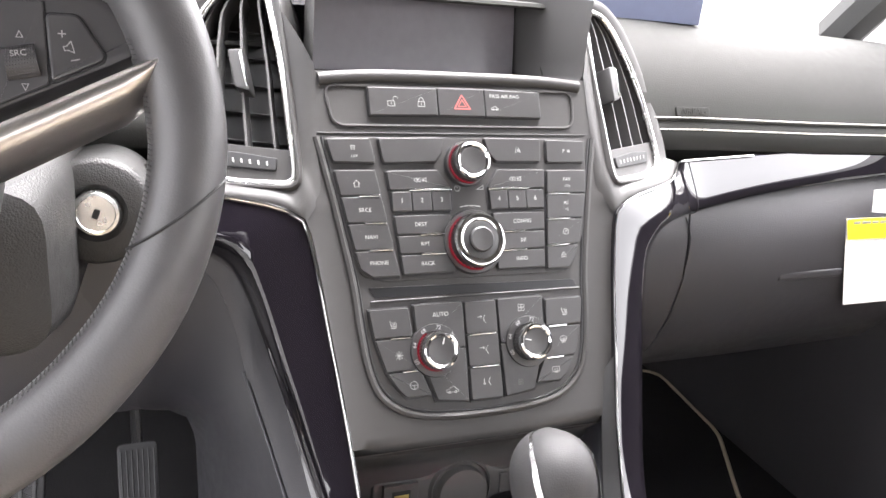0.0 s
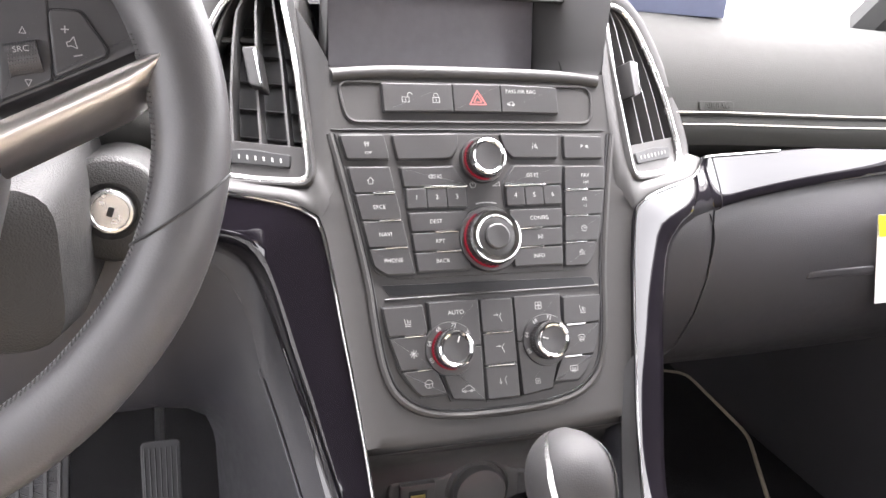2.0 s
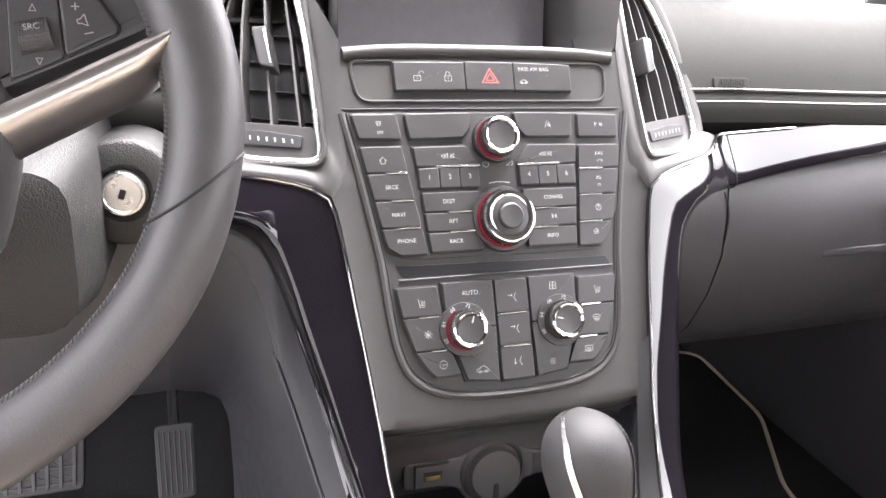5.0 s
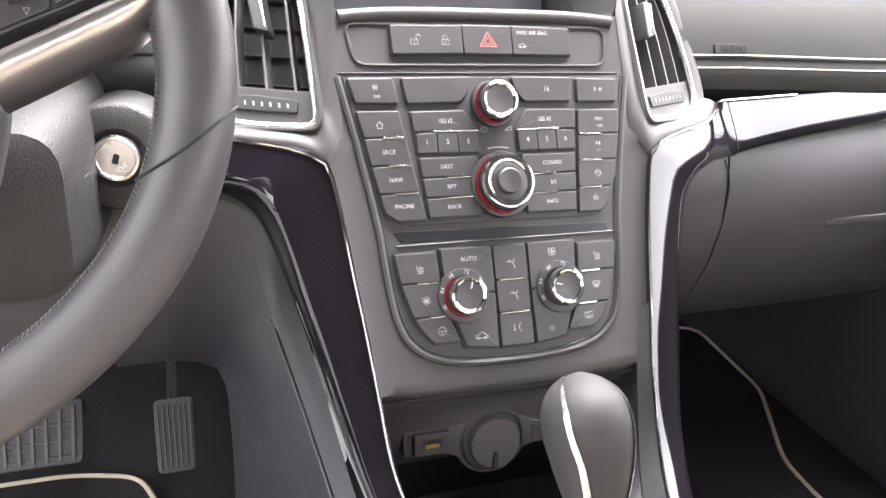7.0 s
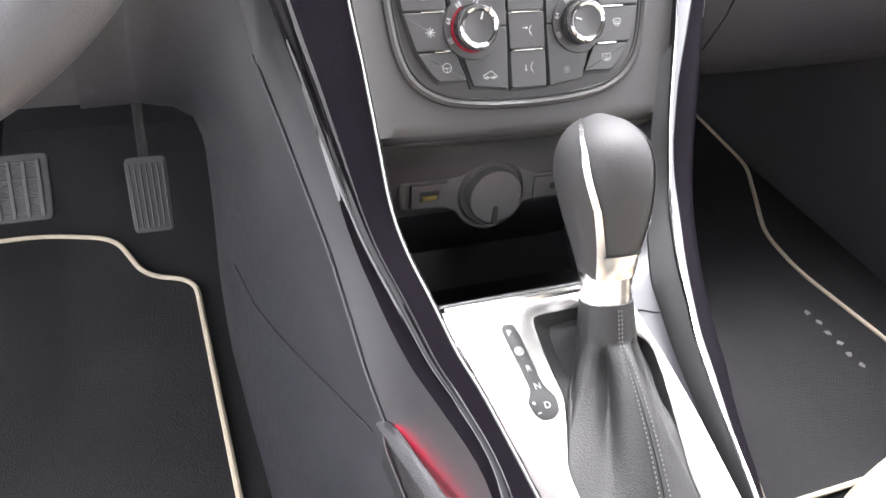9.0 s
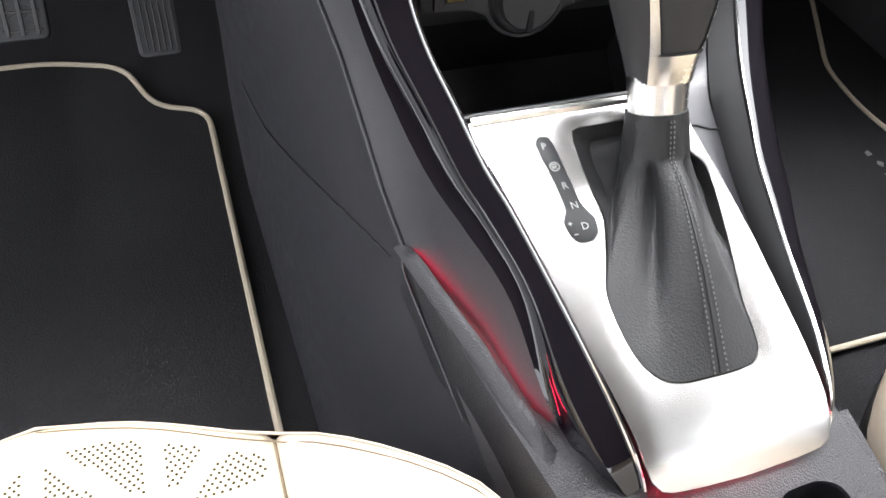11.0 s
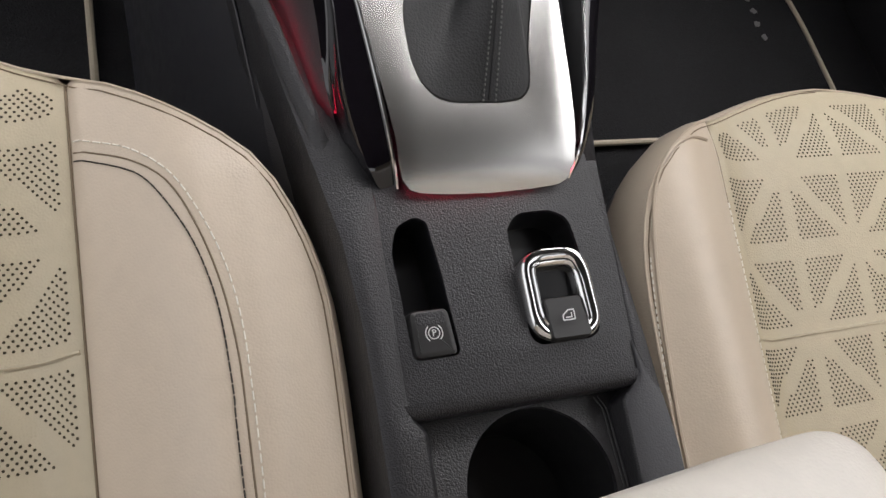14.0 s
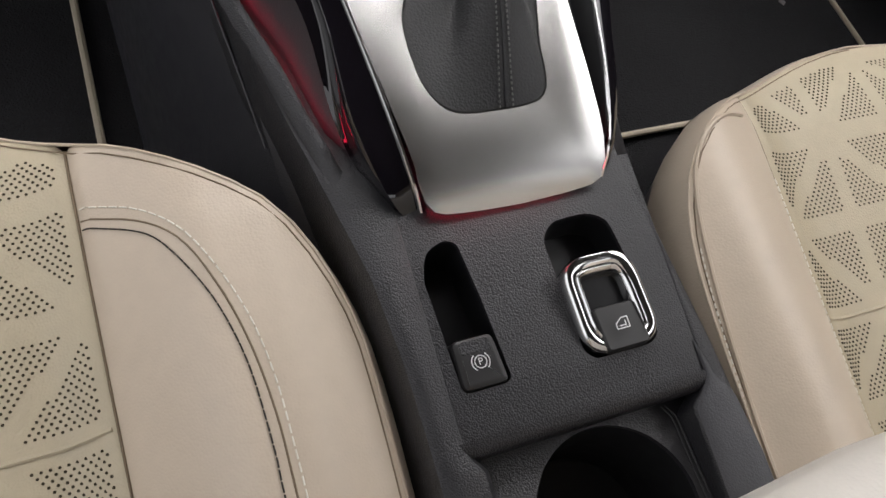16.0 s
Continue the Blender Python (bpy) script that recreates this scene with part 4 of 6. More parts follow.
part("fine_lettering", strokes([[(-0.009, 0), (-0.0065, 0.0006)], [(-0.0055, 0.0007), (-0.002, 0.001)], [(-0.001, 0.001), (0.003, 0.0008)], [(0.004, 0.0008), (0.009, 0)]], 0.0009, on_stack(0, 0.1215, 0.0018)), WHITE, radio, "small pale printing")
# disc slot
part("disc_slot", prism([(-0.0890, 0.0500), (0.0965, 0.0470), (0.0925, 0.0550), (-0.0945, 0.0585)], -0.004, 0.0009, ST, 0.0004), SLOT, radio, "black disc slot")
part("slot_lip", tube([on_stack(u, 0.0470, 0.0008) @ Vector() for u in np.linspace(-0.093, 0.098, 8)], 0.0010, 8), FASCIA, radio)

climate = thing("climate_panel", "dark climate control panel with two round dials", "climate control", on_stack(0, -0.04, 0) @ Vector())
column(climate, lin((-0.0300, -0.070), (-0.0265, -0.0745), (-0.010, -0.0850), (0.017, -0.0930), (0.040, -0.0965)), lin((-0.0340, -0.0475), (-0.010, -0.057), (0.017, -0.061), (0.042, -0.0635)), (0.0405, 0.0170, -0.0100, -0.0315),
       ([("i", "seat", 0.0034, -0.077, 0.0280)], [("i", "snow", 0.0034, -0.074, 0.0030)], [("i", "wheel", 0.0034, -0.0635, -0.0215)]), lambda v: (-0.080, -0.0635) if v > 0 else (-0.072, -0.060))
column(climate, lin((-0.0340, 0.0445), (-0.010, 0.0560), (0.017, 0.060), (0.042, 0.0620)), lin((-0.0300, 0.070), (-0.0265, 0.0755), (-0.010, 0.0865), (0.017, 0.0945), (0.038, 0.0978)), (0.0390, 0.0155, -0.0110, -0.0315),
       ([("i", "seat", 0.0034, 0.079, 0.0275)], [("i", "defrost", 0.0034, 0.0755, 0.0035)], [("i", "rear", 0.0034, 0.0655, -0.0215)]), lambda v: (0.0625, 0.080) if v > 0 else (0.058, 0.074))
for sgn in (-1, 1):
    col = lambda pts: [(sgn * u, v) for u, v in pts]
    part("key_gap", prism([tuple(p) for p in inset(col([(0.0157, 0.0425), (0.0590, 0.0425), (0.0565, 0.0), (0.045, -0.0365), (0.0170, -0.0395)]), -0.0010)], -0.002, 0.0016, ST, 0.0003), GAP, climate)
    button(climate, col([(0.0160, 0.0422), (0.0588, 0.0422), (0.0570, 0.0055), (0.0160, 0.0055)]), [("w", "AUTO", 0.0056, -0.0360, 0.0330)] if sgn < 0 else [("i", "fan", 0.0036, 0.0375, 0.0335)], 0.0012)
    button(climate, col([(0.0160, 0.0045), (0.0565, 0.0045), (0.0440, -0.0355), (0.0170, -0.0390)]), [("i", "car", 0.0034, -0.0310, -0.0285)] if sgn < 0 else [("i", "fan", 0.0026, 0.0310, -0.0285)], 0.0012)
column(climate, lambda v: -0.0142, lambda v: 0.0142, (0.0415, 0.0145, -0.0122, -0.0398), ([("i", "face", 0.0038, 0.0, 0.0265)], [("i", "face", 0.0038, 0.0, 0.0010)], [("i", "feet", 0.0038, 0.0, -0.0250)]), lambda v: (-0.0115, 0.0115))
for u, ptr in ((-0.0430, -18), (0.0420, 75)):
    k = rotary(climate, u, 0.0045, 0.0218, 0.0145, 0.0113, 0.019, "temperature dial with chrome ring", red=(u < 0), pointer=ptr)
    bm = bmesh.new()
    for j, t in enumerate(("60", "64", "68", "72", "76")):
        a = radians(205 - 42 * j)
        lettering(t, 0.0046, on_stack(u + 0.0186 * math.cos(a), 0.0045 + 0.0186 * math.sin(a), 0.0064) @ Matrix.Rotation(a - math.pi / 2, 4, "Z"), bm)
    part("scale", bm, WHITE, k, "temperature scale")


# ---------------------------------------------------------------- centre console
console = thing("center_console", "dark grained plastic centre console between the seats", "console", (0, 0.1, 0.13))


def deck_z(x, y):
    """Height of the console's upper deck."""
    return 0.357 + 0.16 * (y - 0.046) - 0.004 * (abs(x) / 0.09) ** 4


PB = rounded([(-0.0690, 0.140), (-0.0640, 0.155), (-0.0520, 0.160), (-0.0445, 0.157), (-0.0405, 0.125), (-0.0365, 0.0755), (-0.0655, 0.0755)], 0.005, 5)
WN = rounded([(0.0070, 0.148), (0.0160, 0.157), (0.0400, 0.158), (0.0520, 0.152), (0.0570, 0.120), (0.0590, 0.079), (0.0520, 0.0745), (0.0150, 0.0745), (0.0095, 0.080)], 0.006, 5)
deck = [(-0.0780, 0.0465), (0.0925, 0.0465), (0.087, 0.09), (0.081, 0.14), (0.077, 0.17), (0.074, 0.22), (-0.0765, 0.22), (-0.0770, 0.16), (-0.0775, 0.10)]
part("deck", holed(deck, [(PB, 0.003), (WN, 0.003)], deck_z, 0.004), GRAINED, console, "grained upper deck")
for pts, d in ((PB, 0.030), (WN, 0.026)):
    part("slot_wall", loft([[(x, y, deck_z(x, y) - 0.002) for x, y in inset(pts, -0.0004)], [(x, y, deck_z(x, y) - d) for x, y in inset(pts, 0.001)]], True, False), SLOT, console)
    part("slot_floor", loft([[(x, y, deck_z(x, y) - d + 0.001) for x, y in pts], [(x, y, deck_z(x, y) - d - 0.003) for x, y in pts]]), SLOT, console)
# rolled step down to the cup tray
step = []
for y, z in ((0.052, 0.3585), (0.0475, 0.3572), (0.0440, 0.354), (0.0425, 0.349), (0.0435, 0.340), (0.0460, 0.328)):
    step.append([(x, y, z - 0.0022 * (abs(x) / 0.0805) ** 4) for x in np.linspace(-0.0805, 0.0805, 24)])
part("step", loft(step, False, False), GRAINED, console)
cup = [(0.008 + 0.0495 * math.cos(a), -0.006 + 0.0495 * math.sin(a)) for a in np.linspace(0, 2 * math.pi, 48, endpoint=False)]
part("tray", holed([(-0.081, -0.16), (0.081, -0.16), (0.081, 0.0465), (-0.081, 0.0465)], [(cup, 0.004)], lambda x, y: 0.331, 0.01), GRAINED, console, "grained cup tray")
# wall and bottom of the well are coloured darker than the tray
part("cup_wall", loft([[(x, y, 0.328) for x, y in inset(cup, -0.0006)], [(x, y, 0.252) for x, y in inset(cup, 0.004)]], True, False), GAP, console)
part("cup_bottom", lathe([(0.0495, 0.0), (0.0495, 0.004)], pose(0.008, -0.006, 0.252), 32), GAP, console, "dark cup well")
# rails and flanks
CREASE_Y = (0.18, 0.30, 0.366, 0.400, 0.470, 0.545, 0.60)
CREASE_X = (0.118, 0.126, 0.1345, 0.1425, 0.1525, 0.1695, 0.186)
CREASE_Z = (0.318, 0.345, 0.376, 0.405, 0.462, 0.522, 0.575)
# where the driver's flank ends, by the height of the strip above it: along the floor, then up and round the footwell's opening
FOOT_T = (0.362, 0.40, 0.45, 0.50, 0.53, 0.56, 0.60, 0.63, 0.65, 0.665, 0.676)
FOOT = ((0.192, 0.196, 0.199, 0.204, 0.207, 0.208, 0.209, 0.214, 0.224, 0.244, 0.268),
        (0.18, 0.32, 0.46, 0.62, 0.72, 0.765, 0.760, 0.725, 0.690, 0.668, 0.660),
        (0.13, 0.13, 0.13, 0.13, 0.135, 0.20, 0.31, 0.41, 0.458, 0.485, 0.495))


def seam_line(rows):
    """A joint across the flank, from the crease's lower end forward and down."""
    out = []
    for k, row in enumerate(rows):
        y = row[2][1]
        if 0.372 < y < 0.535:
            h = (y - 0.366) / 0.17
            out.append(tuple(np.array([np.interp(0.5 + 11.0 * h, range(24), [p[c] for p in row]) for c in range(3)])))
    return out


for sx in (-1, 1):
    rail = []
    for y in np.r_[np.linspace(-0.42, 0.02, 10), np.linspace(0.028, 0.060, 17), np.linspace(0.07, 0.19, 8)]:
        q = min(max((y - 0.034) / 0.014, 0), 1)
        xi, xo = 0.066 + 0.014 * q * q * (3 - 2 * q), float(np.interp(y, (-0.05, 0.07, 0.19), (0.104, 0.094, 0.080)))
        if sx < 0:
            xo = float(np.interp(y, (0.0, 0.08, 0.19), (0.091, 0.093, 0.092)))
        z = deck_z(0.082, y) + (0.0004 if sx > 0 else -0.0016)
        prof = [(xi, z - 0.04), (xi, z - 0.003), (xi + 0.001, z - 0.001), (xi + 0.003, z), (xo - 0.005, z - 0.0004), (xo - 0.0015, z - 0.002), (xo, z - 0.006), (xo + 0.004, z - 0.05), (xo + 0.02, 0.13)]
        rail.append([(sx * a, y, b) for a, b in prof])
    part("rail", loft(rail, False, False), GRAINED, console, "grained side rail")
    # upper band between the lacquered strip and the crease, then the flank down to the floor and round into the knee panel
    I, Q = strip_curves(sx)
    sel = [k for k in range(NS) if Q[k][1] < 0.625 and Q[k][0] * sx < (0.262 if sx < 0 else 0.205)]
    rows, band = [], []
    for k in sel:
        x, y, z = Q[k] * [sx, 1, 1]
        f = np.clip((y - 0.18) / 0.42, 0, 1)
        cx = float(np.interp(y, CREASE_Y, CREASE_X))
        cz = float(np.interp(y, CREASE_Y, CREASE_Z))
        top, crease = np.array([x - 0.005, y + 0.003, z - 0.003]), np.array([cx, y, cz])
        if y > 0.585:
            g = np.clip((y - 0.585) / 0.02, 0, 1)
            crease = crease * (1 - g) + np.array([x + 0.001, y + 0.004, z - 0.012]) * g
        band.append([tuple(p * [sx, 1, 1]) for p in (top, top * 0.5 + crease * 0.5 - [0.002, 0, 0], crease - [0.0008, 0, -0.0008], crease + [0.0004, 0, -0.0012], crease + [-0.001, 0, -0.005])])
        under = crease + np.array([-0.002, 0.002, -0.004])
        if sx > 0:
            foot = np.array([0.125 + 0.075 * f, y + 0.20 * f, 0.13])
            low = under * 0.45 + foot * 0.55 + np.array([0.006, 0, 0])
            rows.append([tuple(p * [sx, 1, 1]) for p in cr([under, under * 0.75 + foot * 0.25 + [0.004, 0, 0], low, foot], 18)])
        else:
            foot = np.array([np.interp(z, FOOT_T, c) for c in FOOT])
            out = np.array([0.010, -0.006, 0.0]) * np.interp(z, (0.45, 0.56, 0.66), (0.6, 1.8, 0.6))
            rows.append([tuple(p * [sx, 1, 1]) for p in cr([under, under * 0.72 + foot * 0.28 + out * 0.8, under * 0.35 + foot * 0.65 + out, foot + [-0.001, -0.002, 0.004], foot + [-0.012, 0.006, -0.002]], 24)])
    if sx < 0:
        # the surface goes on along the underside of the dashboard
        for g in (0.25, 0.6, 1.0):
            rows.insert(0, [tuple(np.array(p) * (1 - g) + np.array([-0.262 - 0.05 * g, 0.640 + 0.018 * (j / 23) ** 2, 0.665 - 0.170 * j / 23]) * g) for j, p in enumerate(rows[len(rows) - len(sel)])])
    part("flank_band", loft(band, False, False), FLANKSKIN, console, "dark smooth band under the lacquered strip")
    part("flank", loft(rows, False, False), FLANKSKIN, console, "dark smooth console flank")
    if sx < 0:
        part("panel_seam", tube([Vector(p) + Vector((-0.0012, 0, 0.0003)) for p in seam_line(rows)], 0.0007, 6), GAP, console, "dark panel joint")
# smooth face along the passenger's rail, and the tray's double border line
rows = []
for y in (0.070, 0.064, 0.056, 0.049, 0.045, 0.041, 0.037, 0.033, 0.02, 0.0, -0.1, -0.4):
    a, b = np.interp(y, (0.033, 0.048, 0.070), (0.0668, 0.0805, 0.0800)), np.interp(y, (0.0, 0.035, 0.045, 0.070), (0.0985, 0.0945, 0.0880, 0.0806))
    rows.append([(x, y, deck_z(0.082, y) + 0.0010 - 0.0006 * (2 * f - 1) ** 4) for f, x in ((f, a + (b - a) * f) for f in (0, 0.1, 0.3, 0.5, 0.7, 0.9, 1))])
part("rail_inlay", loft(rows, False, False), FLANKSKIN, console, "smooth blue-grey face of the rail")
for x in (0.0650, 0.0622):
    part("border_line", tube(cr([(x - 0.004, 0.0425, 0.3315), (x, 0.034, 0.3315), (x - 0.0005, 0.0, 0.3315), (x - 0.002, -0.15, 0.3315)], 24), 0.0006, 6), GRAINED, console)
# wing that carries the driver's rail forward under the strip


def wing_row(rows, sx, y, xi, zi, xo, zo):
    rows.append([(sx * p, y, q) for p, q in ((xi - 0.004, zi - 0.004), (xi - 0.001, zi - 0.0004), (xi, zi), (xi * 0.5 + xo * 0.5, zi * 0.5 + zo * 0.5 + 0.001), (xo - 0.005, zo + 0.0008), (xo - 0.001, zo - 0.001), (xo + 0.001, zo - 0.006), (xo + 0.006, zo - 0.05), (xo + 0.017, 0.13))])


def wing_edge(y):
    return float(np.interp(y, (-0.42, 0.0, 0.06, 0.10, 0.15, 0.22, 0.30, 0.375), (0.091, 0.0915, 0.0922, 0.0932, 0.098, 0.110, 0.124, 0.137))), float(np.interp(y, (-0.42, 0.0, 0.06, 0.10, 0.15, 0.22, 0.30, 0.375), (0.2812, 0.3484, 0.3580, 0.3650, 0.3725, 0.372, 0.371, 0.381)))


for sx in (-1,):
    I, Q = strip_curves(sx)
    rows = []
    for k in range(NS):
        x, y, z = Q[k] * [sx, 1, 1]
        if not y < 0.375:
            continue
        xo, zo = wing_edge(y)
        xi, zi = x - 0.022, z - 0.016 - 0.010 * np.clip((y - 0.2) / 0.15, 0, 1)
        q = float(np.clip((y - 0.195) / 0.05, 0, 1))
        q = q * q * (3 - 2 * q)
        xi, zi = xi * q + 0.0745 * (1 - q), max(zi, zo + 0.001) * q + (deck_z(0.0745, y) + 0.0004) * (1 - q)
        wing_row(rows, sx, y, xi, zi, xo, zo)
    for y in (0.165, 0.15, 0.135, 0.12, 0.105, 0.085, 0.065, 0.048, 0.045, 0.042, 0.039, 0.036, 0.034, 0.0, -0.1, -0.42):
        xo, zo = wing_edge(y)
        q = min(max((y - 0.034) / 0.014, 0), 1)
        xi = 0.0672 + 0.0073 * q * q * (3 - 2 * q)
        wing_row(rows, sx, y, xi, deck_z(0.0745, y) + 0.0004 + 0.0004 * (1 - q), xo, zo)
    part("wing", loft(rows, False, False), GRAINED, console, "grained rail under the lacquered strip")
# rounded edges that run down the flank on the driver's side
fold_line = [(-float(np.interp(y, (0.366, 0.400, 0.470, 0.545, 0.60), (0.1345, 0.1425, 0.1525, 0.1695, 0.186))), y, float(np.interp(y, (0.366, 0.400, 0.470, 0.545, 0.60), (0.376, 0.405, 0.462, 0.522, 0.575)))) for y in np.linspace(0.37, 0.59, 20)]
part("edge_bead", tube(fold_line, 0.0021, 10), FLANKSKIN, console)
part("edge_bead", tube(cr([(-0.1378, 0.368, 0.3755), (-0.1385, 0.360, 0.370), (-0.1350, 0.339, 0.358), (-0.1306, 0.3135, 0.345), (-0.1232, 0.262, 0.322), (-0.1185, 0.225, 0.313), (-0.115, 0.18, 0.305)], 30), 0.0012, 8), FLANKSKIN, console)
# bin under the fascia
part("bin_back", loft([[(x, y, z) for x in np.linspace(-0.118, 0.118, 12)] for y, z in ((0.480, 0.545), (0.510, 0.515), (0.526, 0.490), (0.529, 0.470), (0.533, 0.445), (0.556, 0.42))], False, False), PALEFASCIA, console, "grey wall of the open bin")
part("bin_floor", loft([[(x, y, z) for x in np.linspace(-0.118, 0.118, 12)] for y, z in ((0.556, 0.42), (0.575, 0.36), (0.545, 0.335), (0.42, 0.345), (0.40, 0.44))], False, False), GRAINED, console, "dark rubber bin floor")
part("bin_edge", tube([(x, 0.3975, 0.4605) for x in np.linspace(-0.094, 0.050, 8)], 0.0028, 8), GRAINED, console)

# metal shifter plate
OPEN_ = [(-0.031, 0.378), (-0.032, 0.350), (-0.030, 0.318), (-0.038, 0.296), (-0.048, 0.275), (-0.0485, 0.262), (-0.0470, 0.243), (-0.0425, 0.230), (-0.034, 0.2215), (-0.023, 0.2185), (0.008, 0.2180), (0.022, 0.2195), (0.0285, 0.2255), (0.0305, 0.238), (0.031, 0.252), (0.040, 0.288), (0.0475, 0.322), (0.0490, 0.341), (0.040, 0.352), (0.030, 0.378)]
EDGE = [(-0.094, 0.3935), (-0.0915, 0.375), (-0.0835, 0.335), (-0.0755, 0.286), (-0.0670, 0.227), (-0.0615, 0.197), (-0.0600, 0.183), (-0.0575, 0.1755), (-0.050, 0.1722), (-0.030, 0.1708), (0.0, 0.1700), (0.030, 0.1708), (0.050, 0.1722), (0.0562, 0.1755), (0.0578, 0.183), (0.0583, 0.197), (0.0585, 0.227), (0.0580, 0.286), (0.0555, 0.335), (0.0510, 0.372), (0.0485, 0.3935)]


def plate_z(y):
    return float(np.interp(y, (0.170, 0.1745, 0.179, 0.186, 0.195, 0.206, 0.2275, 0.40), (0.3790, 0.3838, 0.3882, 0.3938, 0.3995, 0.4042, 0.4115, 0.463)))


def around(P, c, n):
    P = closed(P, 400)
    ang = np.array([math.atan2(p[1] - c[1], p[0] - c[0]) for p in P])
    r = np.hypot(P[:, 0] - c[0], P[:, 1] - c[1])
    o = np.argsort(ang)
    A = np.linspace(-math.pi, math.pi, n, endpoint=False)
    R = np.interp(A, np.r_[ang[o] - 2 * math.pi, ang[o], ang[o] + 2 * math.pi], np.r_[r[o], r[o], r[o]])
    return np.stack([c[0] + R * np.cos(A), c[1] + R * np.sin(A)], 1)


C0, NR = (0.004, 0.295), 128
RO, RE = around(rounded(OPEN_, 0.006, 4), C0, NR), around(rounded(EDGE, 0.004, 4), C0, NR)
plate = thing("shifter_plate", "brushed satin metal plate round the gear lever", "trim plate", (0, 0.28, 0.41))
rings = [[(x, y, plate_z(y) - 0.012) for x, y in RO], [(x, y, plate_z(y) - 0.001) for x, y in RO]]
for f in (0.03, 0.10, 0.25, 0.45, 0.65, 0.82, 0.93, 1.0):
    R = RO * (1 - f) + RE * f
    rings.append([(x, y, plate_z(y) + 0.0006 + 0.0012 * math.sin(math.pi * f)) for x, y in R])
rings.append([(x, y, plate_z(y) - (0.008 if y > 0.21 else 0.0008)) for x, y in RE])
part("plate", loft(rings, True, False), SATIN, plate)
part("front_band", tube([(x, 0.3925, 0.4615) for x in np.linspace(-0.092, 0.046, 8)], 0.0035, 8), SATIN, plate)
# panel between the plate and the passenger's strip, and the strip's lacquered inner face
I, Q = strip_curves(1)
rows, inner = [], []
for k in range(NS):
    x, y, z = I[k]
    if 0.19 < y < 0.505:
        ex = float(np.interp(y, (0.184, 0.197, 0.227, 0.286, 0.335, 0.372, 0.3935, 0.45, 0.51), (0.0560, 0.0580, 0.0585, 0.0580, 0.0555, 0.0510, 0.0485, 0.075, 0.100)))
        ez = plate_z(y) - 0.004 if y < 0.3935 else 0.459 - 0.30 * (y - 0.3935)
        w, drop = 0.36 * (x - ex), 0.008 + 0.006 * min(1, max(0, (y - 0.2) / 0.1))
        inner.append([(x + 0.0004, y, z + 0.0008), (x - 0.0012, y, z - 0.0002), (x - w * 0.6, y, z - drop * 0.55), (x - w, y, z - drop), (x - w - 0.001, y, z - drop - 0.006)])
        ez = min(ez, z - drop * 0.6)
        rows.append([(x - w + 0.0008, y, z - drop - 0.002), (x - w - 0.25 * (x - w - ex), y, (z - drop - 0.003) * 0.7 + ez * 0.3), (ex + 0.3 * (x - w - ex), y, ez * 0.9 + (z - drop) * 0.1), (ex - 0.001, y, ez)])
part("inner_face", loft(inner, False, False), GAP, console, "black inner face of the trim strip")
part("inner_panel", loft(rows, False, False), FLANKSKIN, console, "dark smooth panel beside the shifter plate")
part("panel_seam", tube([Vector(p) + Vector((-0.0008, 0, 0.0010)) for p in min(rows, key=lambda r: abs(r[0][1] - 0.372))], 0.0008, 6), GAP, console)
GATE = rounded([(-0.0570, 0.371), (-0.0545, 0.3750), (-0.0475, 0.3745), (-0.0455, 0.368), (-0.0440, 0.345), (-0.0430, 0.328), (-0.0375, 0.318), (-0.0390, 0.309), (-0.0440, 0.305), (-0.0525, 0.305), (-0.0565, 0.310), (-0.0580, 0.319), (-0.0530, 0.326), (-0.0535, 0.343)], 0.0025, 4)
gate = part("gear_scale", loft([[(x, y, plate_z(y) + 0.0005) for x, y in GATE], [(x, y, plate_z(y) + 0.0022) for x, y in GATE], [(x, y, plate_z(y) + 0.0026) for x, y in inset(GATE, 0.0006)]]), GAP, plate, "black gear scale")
bm = bmesh.new()
slope = math.degrees(math.atan(0.30))
for t, x, y in (("P", -0.0527, 0.3670), ("R", -0.0490, 0.3400), ("N", -0.0478, 0.3270), ("D", -0.0462, 0.3135)):
    lettering(t, 0.0066, pose(x, y, plate_z(y) + 0.0034, slope, 0, 0), bm)
strokes([arc(0, 0, 0.0030, 0, 360, 14), [(-0.0014, -0.0016), (-0.0014, 0.0016), (0.0010, 0.0016), (0.0010, 0.0), (-0.0014, 0.0), (0.0014, -0.0016)]], 0.0007, pose(-0.0508, 0.3532, plate_z(0.3532) + 0.0034, slope, 0, 0), bm)
strokes([[(-0.0012, 0), (0.0012, 0)], [(0, -0.0012), (0, 0.0012)]], 0.0006, pose(-0.0548, 0.3165, plate_z(0.3165) + 0.0034, slope, 0, 0), bm)
strokes([[(-0.0012, 0), (0.0012, 0)]], 0.0006, pose(-0.0535, 0.3095, plate_z(0.3095) + 0.0034, slope, 0, 0), bm)
part("gear_letters", bm, WHITE, gate, "white gear letters")

# ambient light: a light guide in the joint between the band and the wing, dimmer round the plate's end


def glow_z(x, y):
    if y > 0.205:
        return float(np.interp(y, (0.205, 0.215, 0.228, 0.25, 0.30, 0.36, 0.375), (0.3785, 0.3775, 0.3762, 0.3752, 0.3815, 0.3845, 0.3825)))
    return deck_z(x, y) + 0.0008


